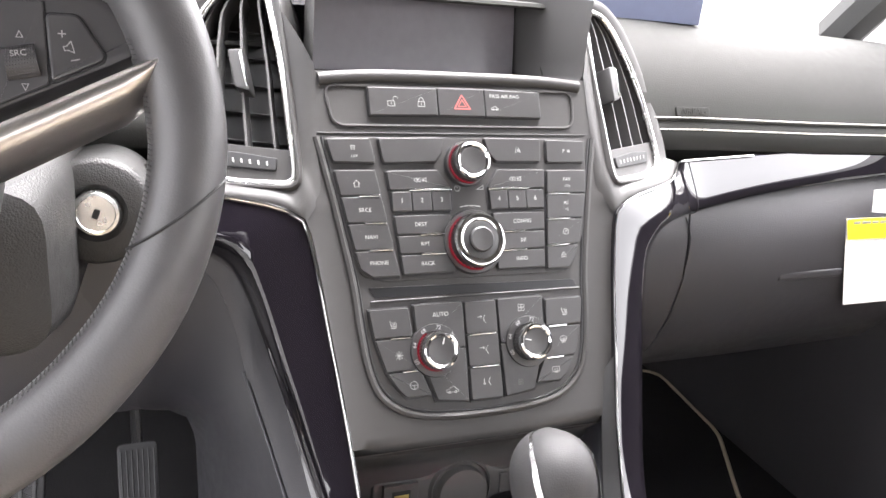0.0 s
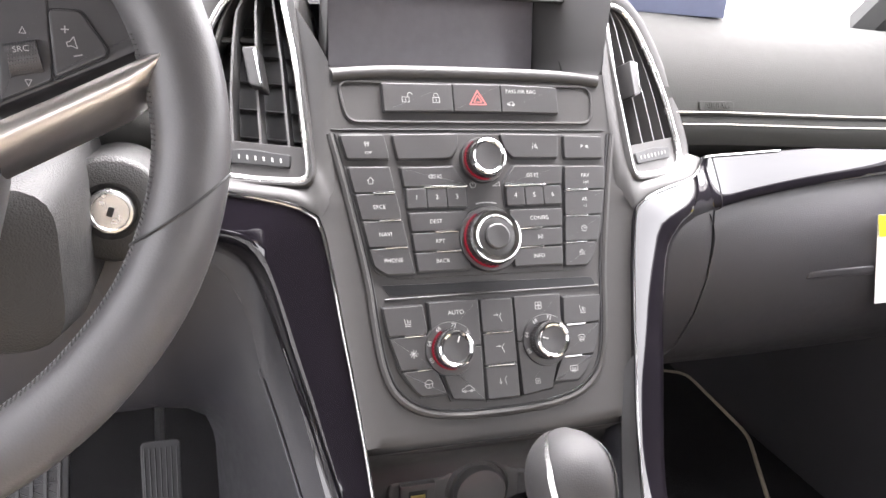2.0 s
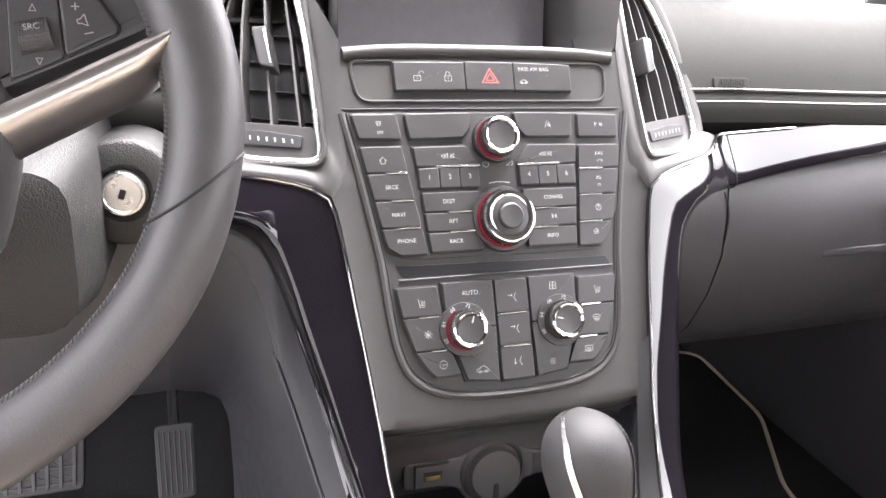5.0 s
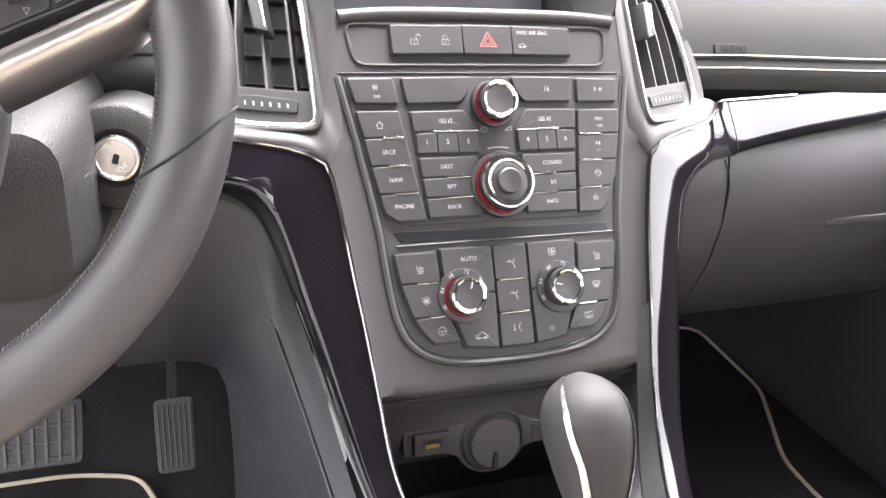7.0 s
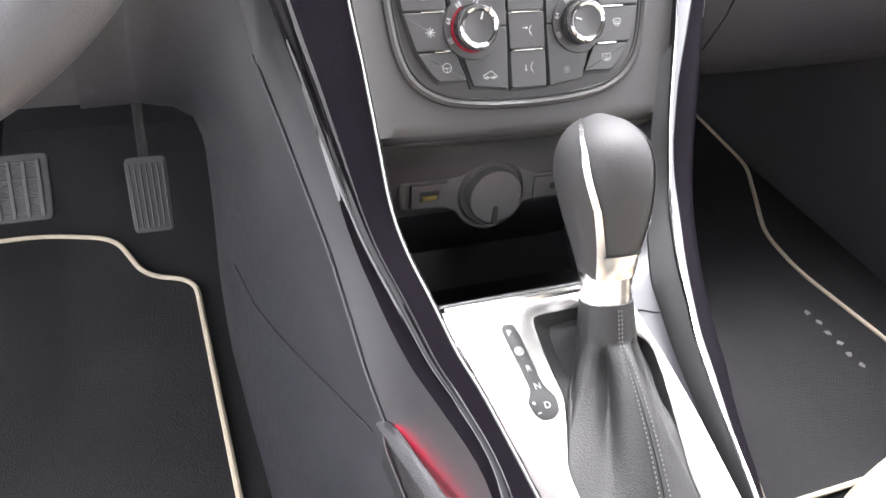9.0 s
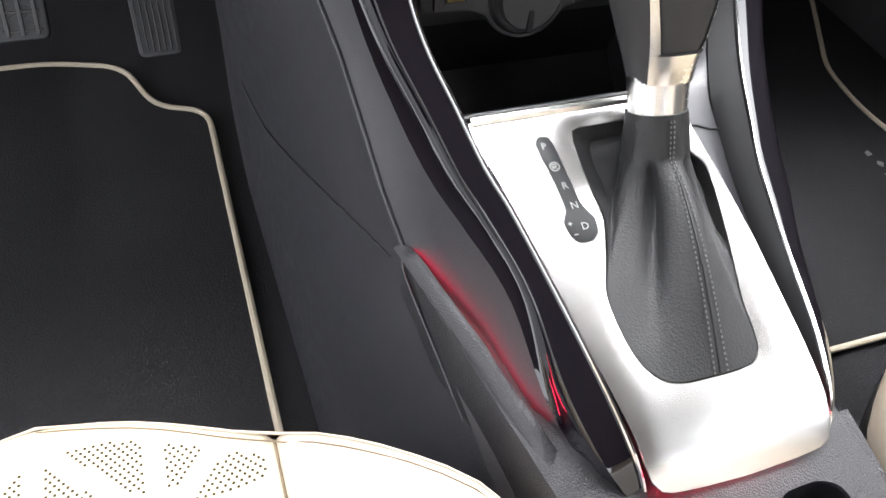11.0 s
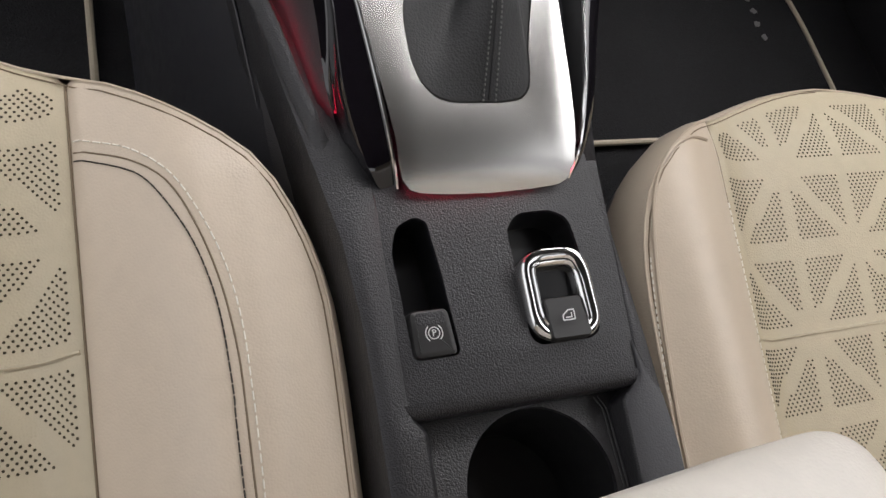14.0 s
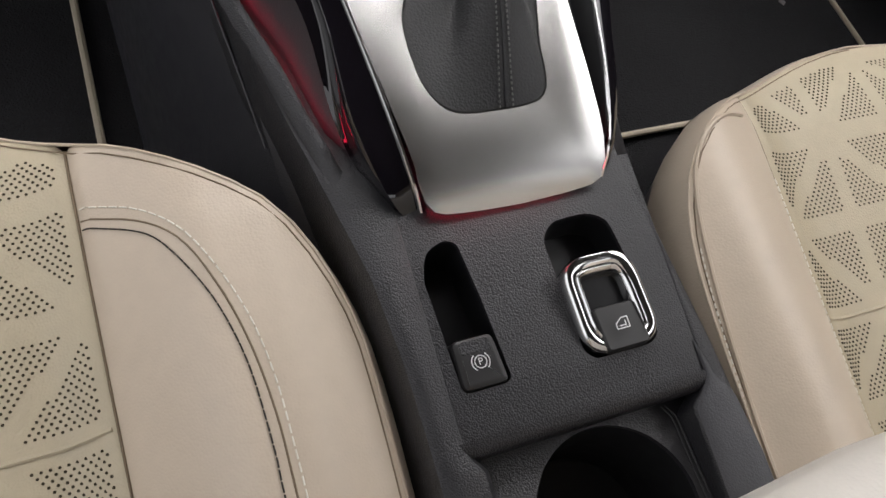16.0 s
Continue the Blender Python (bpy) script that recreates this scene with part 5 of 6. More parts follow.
def ledge(path, guide):
    """A rounded lip along a path of the rail; with guide, the thin light guide that lies behind it."""
    P, rings = cr(path, 60), []
    for k, (x, y) in enumerate(P):
        a, b = P[max(k - 1, 0)], P[min(k + 1, len(P) - 1)]
        t = (b - a) / np.linalg.norm(b - a)
        n, z = np.array([t[1], -t[0]]), glow_z(x, y)
        n = n if n[0] < 0 else -n
        h = min(1.0, 8 * k / len(P) + 0.15, max(0.0, 7 * (len(P) - 1 - k) / len(P) - 0.2))
        if guide:
            c = np.array([*(P[k] + n * 0.0017), z + 0.0013])
            rings.append([tuple(c + np.array([n[0] * math.cos(g), n[1] * math.cos(g), math.sin(g)]) * 0.0008) for g in np.linspace(0, 2 * math.pi, 6, endpoint=False)])
        else:
            rings.append([(*(P[k] + n * u), z + w * h - 0.005 * (1 - h) * (k > 30)) for u, w in ((0.0095, -0.003), (0.0070, 0.0020), (0.0045, 0.0036), (0.0020, 0.0043), (0.0006, 0.0042), (0.0003, 0.0037), (0.0010, 0.0032), (0.0032, 0.0024), (0.0034, -0.003))])
    return loft(rings, True, True)


GLOW = [(-0.1335, 0.3755), (-0.1285, 0.353), (-0.1200, 0.318), (-0.1110, 0.285), (-0.1060, 0.262), (-0.0965, 0.222), (-0.0890, 0.202)]
part("rail_lip", ledge(GLOW, False), GRAINED, console, "grained lip that hides the light guide")
part("ambient_light", ledge([(-0.1315, 0.3665)] + GLOW[1:-2] + [(-0.1020, 0.245), (-0.0985, 0.230)], True), REDGUIDE, console, "red ambient light guide")
# light guide hidden under the edge of the plate
part("light_guide", tube(cr([(x, y, deck_z(x, y) + 0.0014) for x, y in ((-0.050, 0.1792), (-0.03, 0.1782), (0.0, 0.1775), (0.028, 0.1782), (0.034, 0.1790))], 20), 0.0009, 6), REDLAMP, console, "hidden red light guide")

# gear lever
lever = thing("gear_lever", "gear lever with leather knob, chrome collar and leather boot", "gear lever", (0.004, 0.295, 0.41))
B0, B1 = Vector((0.0191, 0.3672, 0.4762)), Vector((0.021, 0.426, 0.590))
ax = (B1 - B0).normalized()
side = Vector((1, 0, 0))
side = (side - ax * side.dot(ax)).normalized()
fwd = ax.cross(side)
if fwd.y < 0:
    fwd = -fwd
# the knob: height, half width, half depth, and how far its middle lies forward and to the side
KN = [(0.015, 0.0184, 0.0172, 0.0, 0.0), (0.020, 0.0192, 0.0186, 0.0, 0.0), (0.030, 0.0212, 0.0215, -0.001, -0.0005), (0.048, 0.0255, 0.0275, -0.004, -0.002), (0.068, 0.0290, 0.0328, -0.007, -0.0045), (0.086, 0.0310, 0.0352, -0.008, -0.0062), (0.101, 0.0298, 0.0340, -0.008, -0.0066), (0.113, 0.0245, 0.0285, -0.006, -0.0058), (0.122, 0.0150, 0.0175, -0.003, -0.005), (0.1265, 0.0030, 0.0030, -0.001, -0.0045)]
kn = cr(KN, 30)


def knob_ring(row, grow=0.0, a0=0.0, a1=2 * math.pi, n=40):
    h, rx, ry, off, lean = row
    c = B0 + ax * h + fwd * off + side * lean
    out = []
    for a in np.linspace(a0, a1, n, endpoint=abs(a1 - a0) < 6.2):
        e = 0.9
        ca, sa = math.cos(a), math.sin(a)
        out.append(c + side * ((rx + grow) * math.copysign(abs(ca) ** e, ca)) + fwd * ((ry + grow) * math.copysign(abs(sa) ** e, sa)))
    return out


knob = part("knob", loft([knob_ring(r) for r in kn]), KNOBLEATHER, lever, "dark leather gear knob")
for turns, w_lo in (((233, 227, 213, 196, 150), 0.30), ((309, 313, 316, 330, 400), 0.10)):
    rr, gap = [], []
    for k, r in enumerate(kn[:29]):
        f = k / 28
        w = w_lo * (1 - f) ** 5 + 0.15 + 0.08 * max(0, (f - 0.8) / 0.2)
        a_mid = radians(float(np.interp(f, (0, 0.4, 0.7, 0.85, 1.0), turns)))
        rr.append(knob_ring(r, 0.0009, a_mid - w / 2, a_mid + w / 2, 6))
        gap.append(knob_ring(r, 0.0004, a_mid - w / 2 - 0.035, a_mid + w / 2 + 0.035, 6))
    part("inlay_joint", loft(gap, False, False), GAP, knob)
    part("chrome_inlay", loft(rr, False, False), BRIGHT, knob, "chrome inlay")
tongue = [r for r in kn if r[0] < 0.0375]
part("collar_tongue", loft([knob_ring(r, 0.0013, radians(236), radians(326), 16) for r in tongue], False, False), BRIGHT, knob, "polished metal tongue of the collar")
part("tongue_joint", tube(knob_ring(tongue[-1], 0.0009, radians(236), radians(326), 16), 0.0008, 5), GAP, knob)
part("collar", loft([[B0 + ax * h + side * (r * math.cos(a)) + fwd * (r * 0.94 * math.sin(a)) for a in np.linspace(0, 2 * math.pi, 40, endpoint=False)] for h, r in ((-0.006, 0.0165), (-0.005, 0.0182), (0.004, 0.0185), (0.0125, 0.0189), (0.0155, 0.0191), (0.0190, 0.0193), (0.0198, 0.0188), (0.0200, 0.0176))]), BRIGHT, lever, "polished metal collar")
# boot: a straight sleeve under the collar, then folded leather that falls to the plate's opening
rings = []
base = np.array([(x, y, plate_z(y) + 0.0003) for x, y in RO])
topc = B0 - ax * 0.003
for f in np.linspace(0, 1, 30):
    ring = []
    for k in range(NR):
        a = -math.pi + 2 * math.pi * k / NR
        t = topc + side * (0.0192 * math.cos(a)) + fwd * (0.0182 * math.sin(a))
        b = Vector(base[k])
        near = math.exp(-((a + 1.62) / 0.55) ** 2)
        if f < 0.3:
            s = f / 0.3
            p = t - ax * (0.028 * s) + (t - topc) * (0.10 * s + 0.025 * math.sin(math.pi * s) * math.sin(7 * a))
            fold = 0.0006 * s * math.sin(9 * a + 1.0)
        else:
            s = (f - 0.3) / 0.7
            q = t - ax * 0.028 + (t - topc) * 0.10
            p = q * (1 - s) + b * s
            p = p - Vector((0, 0, 1)) * ((0.007 - 0.013 * near + 0.015 * math.exp(-((a - 0.35) / 0.65) ** 2)) * math.sin(math.pi * s ** 0.7))
            env = math.sin(math.pi * s ** 0.8)
            fold = env * (0.0060 * math.exp(-((a + 1.62) / 0.22) ** 2) - 0.0270 * math.exp(-((a + 2.20) / 0.17) ** 2) + 0.0070 * math.exp(-((a + 2.72) / 0.22) ** 2)
                          - 0.0190 * math.exp(-((a + 0.98 - 0.15 * s) / 0.20) ** 2) + 0.0060 * math.exp(-((a + 0.45) / 0.25) ** 2) + 0.0014 * math.sin(8 * a + 3 * s) + 0.0009 * math.sin(17 * a + 6 * s))
        d = (p - Vector((topc.x, p.y * 0.4 + topc.y * 0.6, p.z)))
        p = p + (d.normalized() * fold if d.length > 1e-5 else Vector())
        ring.append(p)
    rings.append(ring)
rings.append([(x, y, plate_z(y) - 0.009) for x, y in RO])
boot = part("boot", loft(rings, True, True), BOOTLEATHER, lever, "creased dark leather boot")
for da, mat, r in ((-0.055, STITCHPALE, 0.0005), (0.055, STITCHPALE, 0.0005), (0.0, GAP, 0.0006)):
    bm = bmesh.new()
    kk = (-1.62 + da + math.pi) / (2 * math.pi) * NR
    k0, g = int(kk), kk - int(kk)
    path = cr([tuple(Vector(r_[k0]) * (1 - g) + Vector(r_[k0 + 1]) * g) for r_ in rings[1:-1]], 100)
    lift = Vector((0, -0.0006, 0.0006))
    if mat is GAP:
        tube([Vector(p) + lift * 0.3 for p in path], r, 5, bm)
        part("boot_seam", bm, GAP, boot)
    else:
        for i in range(0, 99, 2):
            tube([Vector(path[i]) + lift, Vector(path[i + 1]) + lift], r, 5, bm)
        tagged(part("stitching", bm, mat, boot, "grey stitching"), kind="stuff")

# power outlet and sockets on the bin's wall
outlet = thing("power_outlet", "round grey power outlet cap in the console bin", "power outlet", (0.006, 0.51, 0.43))
OM = Matrix.Translation((0.0005, 0.522, 0.4600)) @ look((0, 0, 0), (0, 1, -0.18)).to_3x3().to_4x4()
part("surround", lathe([(0.033, -0.012), (0.031, -0.002), (0.0285, 0.001), (0.027, -0.001)], OM, 40), PALEFASCIA, outlet)
bezel = [(-0.083, 0.0185), (-0.044, 0.0165)] + arc(0, 0, 0.0345, 148, 32, 14) + [(0.044, 0.0125), (0.083, 0.0115), (0.083, -0.0115), (0.044, -0.0115)] + arc(0, 0, 0.0345, -24, -156, 16) + [(-0.044, -0.0085), (-0.083, -0.0075)]
part("bezel", prism(rounded(bezel, 0.006, 4), -0.012, -0.0020, OM, 0.0022), PALEFASCIA, outlet, "grey bezel that carries the sockets")
cap = part("cap", lathe([(0.0240, -0.004), (0.0240, 0.0065), (0.0230, 0.0080), (0.012, 0.0085), (0.001, 0.0087)], OM, 44), PALEFASCIA, outlet, "grey pull-out cap")
part("finger_notch", prism(rounded([(-0.003, -0.025), (0.0025, -0.025), (0.0025, -0.008), (-0.002, -0.008)], 0.002, 4), 0.0070, 0.0091, OM, 0.0004), GAP, cap)
UM = lambda x, z: Matrix.Translation((x, 0.5232 - 0.18 * (z - 0.46), z)) @ look((0, 0, 0), (0, 1, -0.1)).to_3x3().to_4x4()
usb = thing("usb_socket", "black usb socket with brass contacts in the console bin", "usb socket", (-0.057, 0.53, 0.455))
part("frame", prism(rounded([(-0.0160, -0.0105), (0.0160, -0.0105), (0.0160, 0.0105), (-0.0160, 0.0105)], 0.001), -0.003, 0.0012, UM(-0.057, 0.4655), 0.0006), PALEFASCIA, usb)
part("opening", prism(rounded([(-0.0085, -0.0045), (0.0085, -0.0045), (0.0085, 0.0045), (-0.0085, 0.0045)], 0.0008), 0.0008, 0.0016, UM(-0.057, 0.4655), 0.0003), GAP, usb)
part("contacts", prism([(-0.0065, -0.0030), (0.0065, -0.0030), (0.0065, 0.0006), (-0.0065, 0.0006)], 0.001, 0.0026, UM(-0.057, 0.4655), 0.0003), GOLD, usb, "brass contacts")
aux = thing("aux_socket", "small black audio socket in the console bin", "audio socket", (0.057, 0.53, 0.455))
part("frame", prism(rounded([(-0.0150, -0.0100), (0.0150, -0.0100), (0.0150, 0.0100), (-0.0150, 0.0100)], 0.001), -0.003, 0.0012, UM(0.055, 0.4600), 0.0006), PALEFASCIA, aux)
part("jack", lathe([(0.0030, 0.0), (0.0030, 0.0018), (0.001, 0.002)], UM(0.058, 0.4600), 16), GAP, aux)


# ---------------------------------------------------------------- switches on the deck
def on_deck(x, y, h=0.0):
    return pose(x, y, deck_z(x, y) + h, math.degrees(math.atan(0.16)), 0, 0)


pb = thing("parking_brake_switch", "dark parking brake switch with white symbol in its slot", "brake switch", (-0.052, 0.09, 0.33))
lever_pts = rounded([(-0.0132, -0.0150), (0.0137, -0.0150), (0.0112, 0.0130), (-0.0132, 0.0130)], 0.0042, 6)
key = part("paddle", prism(lever_pts, -0.028, 0.002, on_deck(-0.0520, 0.0910), 0.0024), BUTTON, pb, "dark lift paddle")
part("finger_dish", prism(rounded([(-0.0095, 0.0040), (0.0085, 0.0040), (0.0080, 0.0115), (-0.0095, 0.0115)], 0.002, 4), 0.0014, 0.0021, on_deck(-0.0520, 0.0910), 0.0003), GRAINED, key)
pm = on_deck(-0.0520, 0.0895, 0.0026)
bm = strokes([arc(0, 0, 0.0034, 0, 360, 20), arc(0, 0, 0.0052, 130, 230, 8), arc(0, 0, 0.0052, -50, 50, 8)], 0.0006, pm)
lettering("P", 0.0056, pm @ Matrix.Translation((0, 0, 0.0001)), bm)
part("marking", bm, SYMBOL, key, "white parking brake symbol")

ws = thing("window_switch", "chrome-framed switch in a dark slot on the console", "console switch", (0.034, 0.1, 0.33))
FR = rounded([(0.0050, 0.1300), (0.0530, 0.1300), (0.0615, 0.0745), (0.0105, 0.0745)], 0.017, 9)
FI = inset(FR, 0.0122)
hz = lambda x, y, h: (x, y, deck_z(x, y) + h + 0.010 * np.clip((y - 0.077) / 0.06, 0, 1))
FRn, FIn = closed(FR, 64), closed(FI, 64)
prof = [(1.0, -0.020), (1.0, -0.003), (0.985, -0.0005), (0.94, 0.0018), (0.86, 0.0034), (0.74, 0.0040), (0.62, 0.0040), (0.50, 0.0034), (0.40, 0.0026), (0.37, 0.0022), (0.34, 0.0028), (0.28, 0.0034), (0.20, 0.0030), (0.10, 0.0014), (0.03, -0.001), (0.0, -0.006)]
part("chrome_frame", loft([[hz(x, y, h) for x, y in FRn * f + FIn * (1 - f)] for f, h in prof], True, False), CHROME, ws, "polished chrome frame")
part("well", loft([[hz(x, y, -0.005) for x, y in FIn], [hz(x, y, -0.018) for x, y in FIn], [hz(x, y, -0.019) for x, y in inset(list(FIn), 0.001)]]), SLOT, ws)
RK = rounded([(0.0215, 0.0748), (0.0495, 0.0748), (0.0470, 0.1010), (0.0205, 0.1010)], 0.003, 5)
rk = lambda x, y: 0.0062 - 0.0095 * np.clip((y - 0.094) / 0.010, 0, 1)
tk = part("rocker", loft([[hz(x, y, -0.014) for x, y in RK], [hz(x, y, rk(x, y) - 0.0010) for x, y in RK], [hz(x, y, rk(x, y)) for x, y in inset(RK, 0.0008)]]), BUTTON, ws, "grey rocker")
wm = on_deck(0.0335, 0.0880, 0.0088)
part("marking", strokes([[(-0.004, -0.003), (0.004, -0.003), (0.004, 0.003), (0.0, 0.003), (-0.004, 0.0), (-0.004, -0.003)], [(-0.002, -0.0015), (0.002, -0.0015), (0.002, 0.0012)]], 0.0007, wm), SYMBOL, tk)

# ---------------------------------------------------------------- armrest
arm = thing("armrest", "pale cream leather centre armrest with rounded front", "armrest", (0, -0.2, 0.13))
rings = []
for f in np.linspace(0, 1, 14):
    a = f * math.pi / 2
    hw, yf = 0.056 + 0.028 * math.sin(a), -0.066 + 0.046 * math.sin(a)
    z = 0.502 - 0.030 * (1 - math.cos(a))
    rings.append([(x, y, z) for x, y in rounded([(-hw + 0.016, -0.45), (hw + 0.026, -0.45), (hw + 0.026, yf + 0.010), (-hw + 0.016, yf - 0.004)], 0.034, 8)])
rings = rings + [[(x, y, 0.43) for x, y, z in rings[-1]], [(x * 0.92, min(y, -0.03), 0.36) for x, y, z in rings[-1]]]
part("pad", loft(rings), CREAM, arm, "cream leather pad")
for x in (-0.033, -0.0395):
    part("seam", tube(cr([(x, -0.0250, 0.4850), (x, -0.032, 0.4925), (x, -0.046, 0.4996), (x, -0.066, 0.5026), (x, -0.10, 0.5028), (x, -0.40, 0.5028)], 40), 0.0007, 5), SEAMCREAM, arm)


# ---------------------------------------------------------------- seats
SEAT_X = 0.375
OUTLINE = [(0.107, -0.46), (0.107, -0.10), (0.1065, 0.0), (0.105, 0.09), (0.108, 0.140), (0.123, 0.184), (0.145, 0.213), (0.180, 0.241), (0.212, 0.268), (0.235, 0.284), (0.268, 0.304), (0.32, 0.327), (0.375, 0.340)]


OUTLINE_P = [(0.107, -0.46), (0.107, -0.10), (0.107, 0.0), (0.109, 0.07), (0.113, 0.120), (0.122, 0.158), (0.138, 0.187), (0.172, 0.214), (0.237, 0.246), (0.300, 0.268), (0.342, 0.278), (0.375, 0.281)]


def seat(sx, dy, name_label, stitched_insert):
    ob = thing("car_seat", name_label, "car seat", (sx * SEAT_X, -0.1 + dy, 0.13), "front seats")
    half = cr(OUTLINE if stitched_insert else OUTLINE_P, 50)
    yfront, sx_seam = half[-1][1], 0.240 if stitched_insert else 0.226
    seam_d = SEAT_X - sx_seam

    def top(x, y):
        """Height of the cushion at a distance x from the car's middle line."""
        d = abs(x - SEAT_X)
        base = 0.325 + 0.24 * (min(y - dy, 0.27) - 0.27)
        crest = 0.350 + 0.12 * min(max(y, -0.1), 0.2)
        q, e = min(max((d - seam_d + 0.035) / 0.105, 0), 1), min(max((d - 0.225) / 0.045, 0), 1)
        s = q * q * (3 - 2 * q) - 0.22 * e * e * (3 - 2 * e)
        z = base + (crest - base) * s
        z -= 0.005 * math.exp(-((d - seam_d) / 0.004) ** 2)
        edge = yfront - y
        z -= 0.008 * max(0, 1 - edge / 0.05) ** 2 * (1 - s)
        return z
    cl = np.array([(SEAT_X + (SEAT_X - x), y) for x, y in half[::-1]])
    loop = np.vstack([half, cl[1:]])
    # rows across the seat from the inner to the outer side
    ys = np.r_[np.linspace(-0.46, 0.0, 24), np.linspace(0.006, yfront - 0.002, 70)]

    def span(y):
        xs = half[:, 0][half[:, 1] >= y - 1e-9]
        i = np.argmax(half[:, 1] >= y)
        if i == 0:
            return half[0][0]
        (x0, y0), (x1, y1) = half[i - 1], half[i]
        return x0 + (x1 - x0) * (y - y0) / max(y1 - y0, 1e-9)
    groups = {"bolster": [], "center": [], "outer": []}
    for y in ys:
        lo = span(y)
        L = [lo + (sx_seam - lo) * t for t in np.linspace(0, 1, 34)] if lo < sx_seam - 0.001 else None
        c0 = max(sx_seam, lo)
        Cc = np.linspace(c0, 2 * SEAT_X - c0, 50)
        groups["center"].append([(sx * x, y, top(x, y)) for x in Cc])
        if L is not None:
            groups["bolster"].append([(sx * x, y, top(x, y)) for x in L])
            groups["outer"].append([(sx * (2 * SEAT_X - x), y, top(x, y)) for x in L])
    part("cushion_center", loft(groups["center"], False, False), OLIVE, ob, "cream perforated leather seat centre")
    part("bolster", loft(groups["bolster"], False, False), BEIGE, ob, "smooth beige leather bolster")
    part("bolster", loft(groups["outer"], False, False), BEIGE, ob, "smooth beige leather bolster")
    # skirt under the piping
    rim = [(x, y, top(x, min(y, yfront - 0.002))) for x, y in loop]
    cen = Vector((SEAT_X, -0.05))
    skirt = []
    for dz, grow in ((0.0, 0.0), (-0.010, 0.006), (-0.030, 0.011), (-0.045, 0.010), (-0.046, 0.007), (-0.08, 0.004), (-0.15, -0.02), (-0.19, -0.05)):
        row = []
        for (x, y, z) in rim:
            nx = -1 if x < SEAT_X else 1
            fy = np.clip((y - 0.1) / 0.15, 0, 1)
            row.append((sx * (x + nx * grow * (1 - fy * 0.6)), y + grow * fy, z + dz))
        skirt.append(row)
    part("skirt", loft(skirt[:4], False, False), BEIGE, ob, "beige leather seat flank")
    part("seat_base", loft(skirt[3:], False, False), SLOT, ob, "dark plastic seat base")
    part("piping", tube([(sx * x, y, z + 0.0004) for x, y, z in rim], 0.0010, 6), PIPING, ob, "raised piping")
    sewn = [(x + 0.0032 * (x < SEAT_X - 0.02), y - 0.0030 * min(1, max(0, (y - 0.1) / 0.1))) for x, y in half]
    part("edge_stitch", tube([(sx * x, y, top(x, min(y, yfront - 0.002)) + 0.0003) for x, y in sewn], 0.0005, 5), SEAMBROWN, ob, "brown edge stitching")
    # cross seams of the centre, and the seam at its side
    part("side_seam", tube([(sx * sx_seam, y, top(sx_seam, y) + 0.0012) for y in np.linspace(-0.3, span_front(half, sx_seam) - 0.002, 60)], 0.0009, 6), SEAMBROWN, ob, "dark seam")
    y_star = 0.257 + dy
    for j in (0, 2, 4):
        yy = y_star - 0.067 * (2 + j)
        part("cross_seam", tube([(sx * x, yy, top(x, yy) + 0.0001) for x in np.linspace(sx_seam + 0.003, 2 * SEAT_X - sx_seam - 0.003, 30)], 0.0016, 6), OLIVE, ob, "pressed cross seam")
    # punched holes in triangles round eight-pointed stars
    bm = bmesh.new()
    a, x0 = 0.067, sx_seam + 0.069
    pitch = 0.0047
    band = 0.0060
    for i in range(-14, 80):
        for j in range(-140, 60):
            x = sx_seam + 0.0035 + (i + 0.5 * (j % 2)) * pitch
            y = y_star + j * pitch * 0.62
            if not (sx_seam + 0.0065 < x < 0.51 and -0.12 < y < yfront - 0.012 and y < span_front(half, x) - 0.014):
                continue
            gx, gy = (x - x0) / a, (y - y_star) / a
            fx, fy = abs(gx - round(gx)) * a, abs(gy - round(gy)) * a
            cx, cy = math.floor(gx), math.floor(gy)
            lx, ly = gx - cx, gy - cy
            diag = abs(lx - ly) if (cx + cy) % 2 == 0 else abs(lx + ly - 1)
            if fx < band or fy < band or diag * a / 1.4142 < band:
                continue
            z = top(x, y) + 0.0004
            ring = [bm.verts.new((sx * (x + 0.00100 * math.cos(k * math.pi / 3)), y + 0.00100 * math.sin(k * math.pi / 3), top(x, y) + 0.0004)) for k in range(6)]
            bm.faces.new(ring)
    tagged(part("perforation", bm, HOLE, ob, "dark punched holes", smooth=False), kind="stuff")

    def thread(path, mat, r=0.0008, dash=0.0030, gap=0.0021, lift=0.0006, name="stitching"):
        bm = bmesh.new()
        P = cr(path, 400)
        s = np.r_[0, np.cumsum(np.linalg.norm(np.diff(P, axis=0), axis=1))]
        t = 0.0
        while t + dash < s[-1]:
            pts = []
            for q in (t, t + dash * 0.5, t + dash):
                x, y = np.interp(q, s, P[:, 0]), np.interp(q, s, P[:, 1])
                pts.append((sx * x, y, top(x, y) + lift))
            tube(pts, r, 5, bm)
            t += dash + gap
        tagged(part(name, bm, mat, ob, "decorative stitching"), kind="stuff")
    if stitched_insert:
        thread([(0.2375, 0.2455), (0.2095, 0.2270), (0.1890, 0.2045), (0.1750, 0.1780), (0.1634, 0.1450), (0.1580, 0.1100), (0.1570, 0.0700), (0.1570, 0.0480), (0.1580, -0.05), (0.160, -0.3)], THREADLIGHT, 0.0005, 0.0048, 0.0017)
        bm = bmesh.new()
        Q = cr([(0.2380, 0.2390), (0.2085, 0.2190), (0.1885, 0.1965), (0.1755, 0.1665), (0.1665, 0.1330), (0.1618, 0.0940), (0.1614, 0.0520), (0.1620, -0.05), (0.164, -0.3)], 80)
